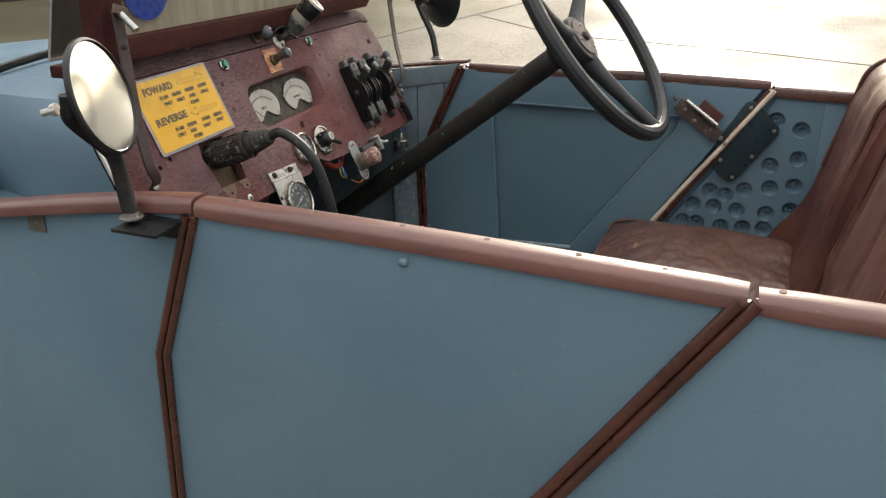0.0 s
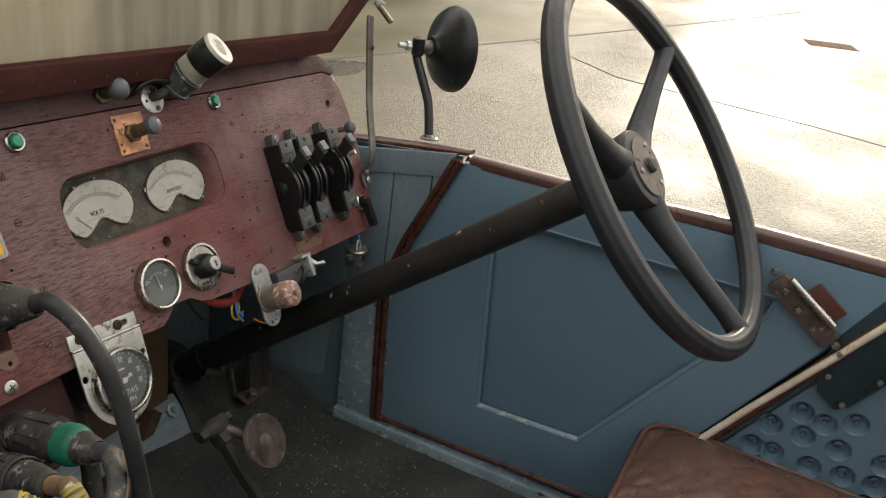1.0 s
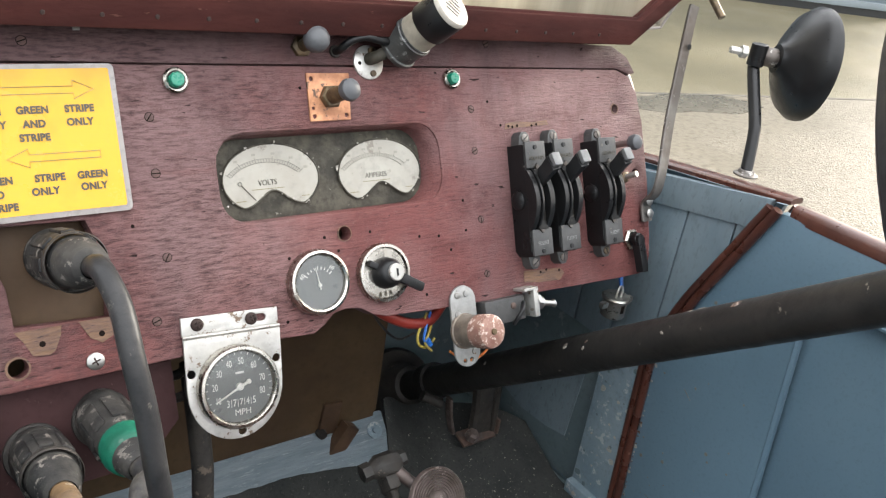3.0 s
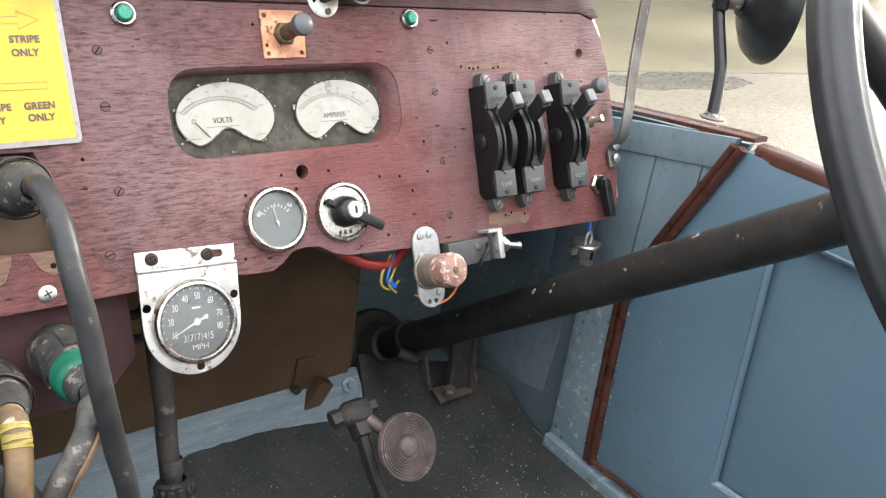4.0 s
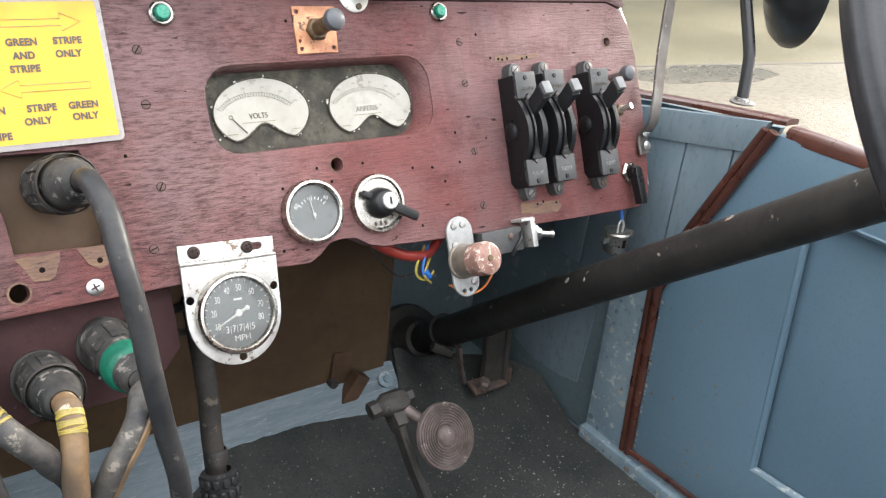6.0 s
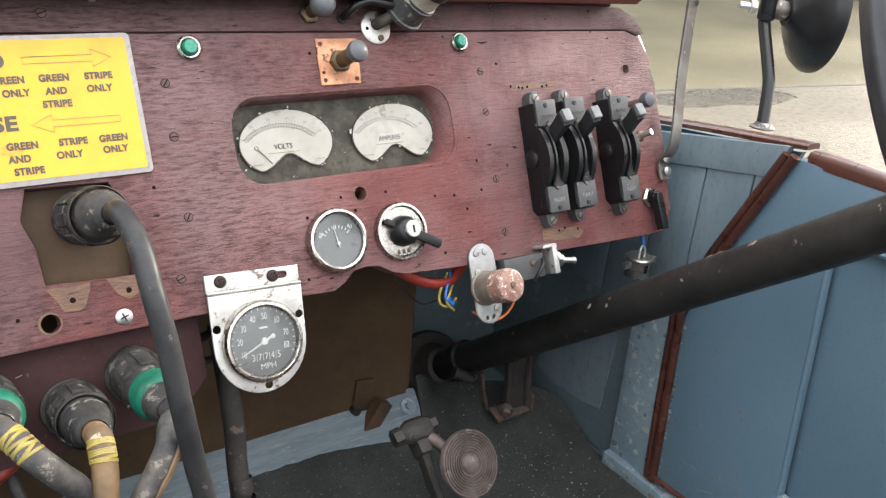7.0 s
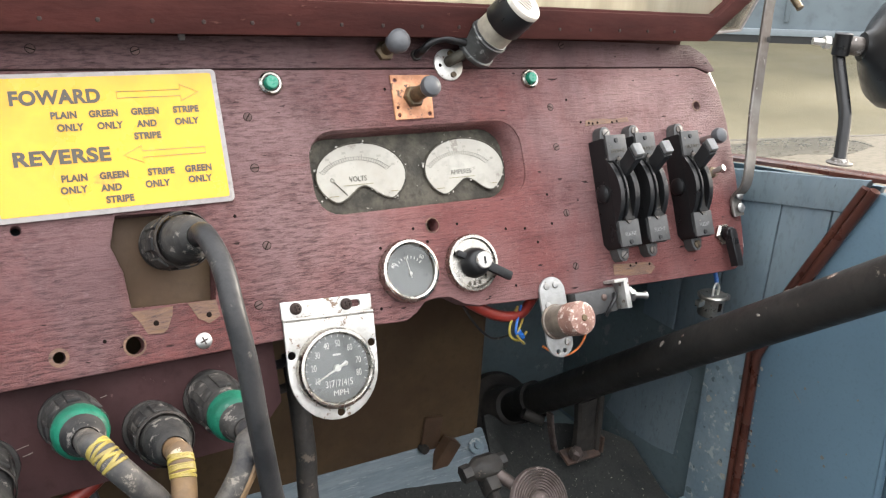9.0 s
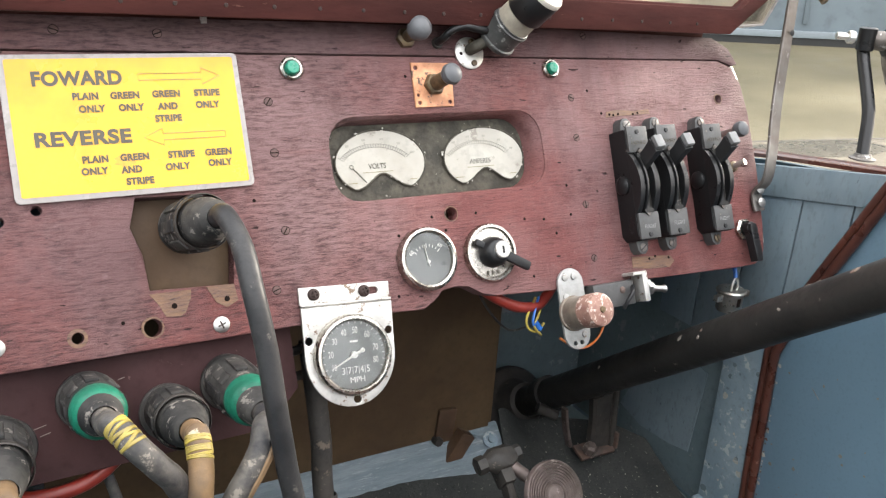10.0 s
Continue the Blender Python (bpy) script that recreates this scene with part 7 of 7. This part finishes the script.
def seatback(seat, x, w, fwd, flare):
    """A padded back: its front line flares forward at the foot and rolls over at the top."""
    front = [(-0.895, 0.7), (-0.905, 0.77), (-0.955, 0.84), (-1.0, 0.92), (-1.028, 1.02), (-1.053, 1.12), (-1.068, 1.18), (-1.1, 1.21), (-1.13, 1.205), (-1.15, 1.16), (-1.14, 1.0), (-1.12, 0.7)]
    loop = smooth_path([(0, *p) for p in front], 4)
    own = bmesh.new()
    rings, n = [], 40
    for i in range(n + 1):
        a = 2 * i / n - 1
        edge = max(0.0, abs(a) - 0.82) / 0.18
        ring = []
        for p in loop:
            mid = Vector((0, -1.06, 0.92))
            k = 1 - 0.22 * edge ** 2.5
            y, z = mid.y + (p.y - mid.y) * k, mid.z + (p.z - mid.z) * (1 - 0.08 * edge ** 2.5)
            flute = 0.0035 * min(1.0, 3 * abs(math.sin(a * math.pi * 1.5))) if p.y > -1.06 else 0
            if p.y > -1.06 and z < 0.94:
                y -= 0.4 * (0.94 - z) * (1 - (max(0.0, (a - 0.45) / 0.55) ** 1.5 if flare else 0.0))
            y += flute + 0.006 * noise.noise(Vector((a * 3, p.z * 8, x * 5)))
            ring.append(own.verts.new((a * w / 2, y, z)))
        rings.append(ring)
    for a, b in zip(rings, rings[1:]):
        for k in range(len(a)):
            own.faces.new((a[k], a[(k + 1) % len(a)], b[(k + 1) % len(a)], b[k]))
    own.faces.new(rings[0])
    own.faces.new(rings[-1][::-1])
    ob = part("backrest", own, LEATHER_RED, seat, "padded red-brown leather back with rolled top", m=pose(x, fwd, 0))
    for a in (-0.8, 0.8):
        part("piping", tube([(a * w / 2, p.y + 0.004, p.z) for p in loop[14:30]], 0.0045, 8, 0), LEATHER_RED, ob)
    return ob


seatback(driver, 0.325, 0.42, 0.0, True)
seatback(passenger, -0.23, 0.5, -0.005, False)

# latch and dark plate on the far side
la = thing("door_latch", "rusty brown door latch with chrome bolt", "latch")
LX = inner - 0.006
rot = Matrix.Rotation(radians(36), 4, "X")
part("plate", box((0.012, 0.125, 0.032), (LX, -0.728, 1.035), 0.002, rot), RUSTY, la)
part("leather_tab", box((0.008, 0.06, 0.034), (LX - 0.004, -0.752, 1.055), 0.003, rot), LEATHER_RED, la)
part("bolt", tube([(LX - 0.016, -0.697, 1.083), (LX - 0.016, -0.773, 1.03)], 0.0065, 12, 0), CHROME, la)
for dy, dz in ((-0.672, 1.085), (-0.785, 0.998), (-0.72, 1.035), (-0.695, 1.06)):
    part("bolt_head", lathe([(0.007, 0), (0.006, 0.006), (0, 0.007)], 8), CHROME, la, m=pose(LX - 0.006, dy, dz, 0, -90, 0))
tp = thing("dark_plate", "dark teal plate bolted over the dimples", "plate")
part("plate", yz([(-0.782, 0.991), (-0.785, 1.003), (-0.831, 1.084), (-0.85, 1.089), (-0.911, 1.032), (-0.911, 1.016), (-0.833, 0.9), (-0.814, 0.888), (-0.783, 0.909), (-0.775, 0.937)], 0.008, inner - 0.004, -1), TEAL, tp)
for y, z in ((-0.79, 0.945), (-0.795, 0.985), (-0.843, 1.075), (-0.9, 1.025), (-0.822, 0.905), (-0.86, 0.96)):
    part("bolt", lathe([(0.005, 0), (0.0045, 0.004), (0, 0.005)], 10), STEEL, tp, m=pose(inner - 0.012, y, z, 0, -90, 0))

# grit on the carpet
rnd = random.Random(5)
grit = bmesh.new()
for k in range(900):
    x, s = (rnd.uniform(-0.25, 0.54), rnd.uniform(-0.5, 0.08)) if k % 3 == 0 else (rnd.gauss(0.38, 0.1), rnd.gauss(-0.12, 0.15))
    if not (-0.5 < x < 0.54 and -0.55 < s < carpet_end(x) - 0.01):
        continue
    size = 0.0004 + 0.0011 * rnd.random() ** 3
    p = carpet_point(x, s)
    box((size * rnd.uniform(1, 3), size, size * 0.7), p + Vector((0, 0, size * 0.3)), 0, Matrix.Rotation(rnd.uniform(0, 3.1), 4, "Z"), grit)
tagged(part("grit", grit, DEBRIS, smooth=False), "scattered pale grit and chippings on the carpet", "grit", kind="stuff")

# ---- yard joints and distance ----
for a, b, w in (((2.2, 3.65), (4.4, 2.72), 0.03), ((4.4, 2.72), (6.75, 1.7), 0.03), ((6.75, 1.7), (9.9, 0.37), 0.03), ((9.9, 0.37), (13.1, -0.9), 0.03), ((13.1, -0.9), (18.0, -2.9), 0.03), ((9.9, 0.37), (9.5, -0.97), 0.025), ((9.5, -0.97), (8.9, -2.9), 0.025), ((6.45, 1.83), (5.78, 0.85), 0.02), ((5.78, 0.85), (5.6, -0.6), 0.02), ((5.6, -0.6), (5.1, -2.6), 0.02), ((12.4, -0.62), (13.6, 1.6), 0.03)):
    joint(a, b, w)
rnd = random.Random(8)
wet = [(4.15 + 0.52 * math.cos(k * 0.262) * (1 + 0.12 * rnd.uniform(-1, 1)) + 0.0, 2.6 + 0.2 * math.sin(k * 0.262) * (1 + 0.2 * rnd.uniform(-1, 1)) - 0.3 * 0.52 * math.cos(k * 0.262)) for k in range(24)]
part("wet_patch", slab(wet, 0.004, front=0.002, bevel=0.0015), WETPATCH, ground, "dark wet patch on the concrete")
drain = part("drain_cover", box((0.5, 0.32, 0.012), (0, 0, -0.003), 0.001), COVERRUST, m=on_yard(8.95, -0.5, -70))
tagged(drain, "rusty rectangular drain cover set in the concrete", "drain cover", kind="structure")

bld = thing("building", "long grey metal-clad building across the yard", "building", on_yard(7.62, 5.53, -46), kind="structure")
part("wall", box((22, 0.3, 5.92), (-8.8, 0.15, 3.04), 0), WALLGREY, bld)
part("base_flashing", box((22, 0.05, 0.07), (-8.8, -0.026, 0.115), 0.005), FLASHING, bld, "pale metal flashing along the wall's foot")
# The shadow line at the wall's foot is a dark-coloured strip.
part("base_gap", box((22, 0.03, 0.08), (-8.8, -0.012, 0.04), 0.0), DARKMETAL, bld, "dark strip standing for the shadow under the cladding")
for k in range(17):
    part("cladding_rib", box((0.05, 0.03, 5.75), (-19.5 + 1.3 * k, -0.012, 3.1), 0.008), WALLGREY, bld)

gate = thing("gate", "black metal gate at the yard entrance", "gate", on_yard(10.6, 1.68, -14))
for k in range(9):
    part("bar", box((0.03, 0.03, 1.6), (0.2 * k, 0, 0.85), 0.003), DARKMETAL, gate)
for z in (0.07, 0.9, 1.6):
    part("rail", box((1.7, 0.035, 0.05), (0.8, 0, z), 0.004), DARKMETAL, gate)
bar = thing("barrier", "red and white plastic road barrier", "barrier", on_yard(15.2, 3.0, -30))
for k in range(5):
    part("panel", box((0.38, 0.05, 0.22), (0.4 * k, 0, 0.43), 0.01), REDPLASTIC if k % 3 == 1 else WHITEPAINT, bar)
    part("leg", box((0.06, 0.3, 0.34), (0.4 * k, 0, 0.17), 0.01), WALLGREY, bar)
cone = thing("traffic_cone", "orange traffic cone on a square base", "traffic cone", on_yard(15.2, 1.15))
part("base", box((0.42, 0.42, 0.04), (0, 0, 0.02), 0.01), ORANGEPLASTIC, cone)
part("body", lathe([(0.16, 0.04), (0.09, 0.4), (0.035, 0.74), (0, 0.75)], 24), ORANGEPLASTIC, cone)
part("sleeve", lathe([(0.118, 0.27), (0.076, 0.5), (0.07, 0.5)], 24), WHITEPAINT, cone, "white reflective sleeve")
car = thing("car", "dark parked car by the gate", "car", on_yard(20.2, 0.4, -80))
body = slab([(-2, 0.3), (2, 0.3), (2.05, 0.75), (1.3, 0.9), (0.7, 1.4), (-1.2, 1.42), (-1.9, 0.95)], 1.7, bevel=0.05)
part("body", body, DARKCAR, car, m=pose(0, -0.85, 0, 90, 0, 0))
for x in (-1.3, 1.25):
    wh = part("wheel", lathe([(0, -0.1), (0.3, -0.1), (0.33, -0.06), (0.33, 0.06), (0.3, 0.1), (0, 0.1)], 32), RUBBER, car, m=pose(x, -0.86, 0.33, 90, 0, 0))
    part("rim", lathe([(0.2, 0.1), (0.19, 0.112), (0.05, 0.105), (0, 0.105)], 24), STEEL, wh)

# Unseen wall, added to hold back sky light from the truck's near side.
blocker = tagged(part("yard_wall", box((0.3, 30, 3.4), (0, 0, 1.7), 0), WALLGREY, m=on_yard(-5.2, 0, 0)), "unseen grey wall added to dim the truck's near side", "wall", kind="structure")
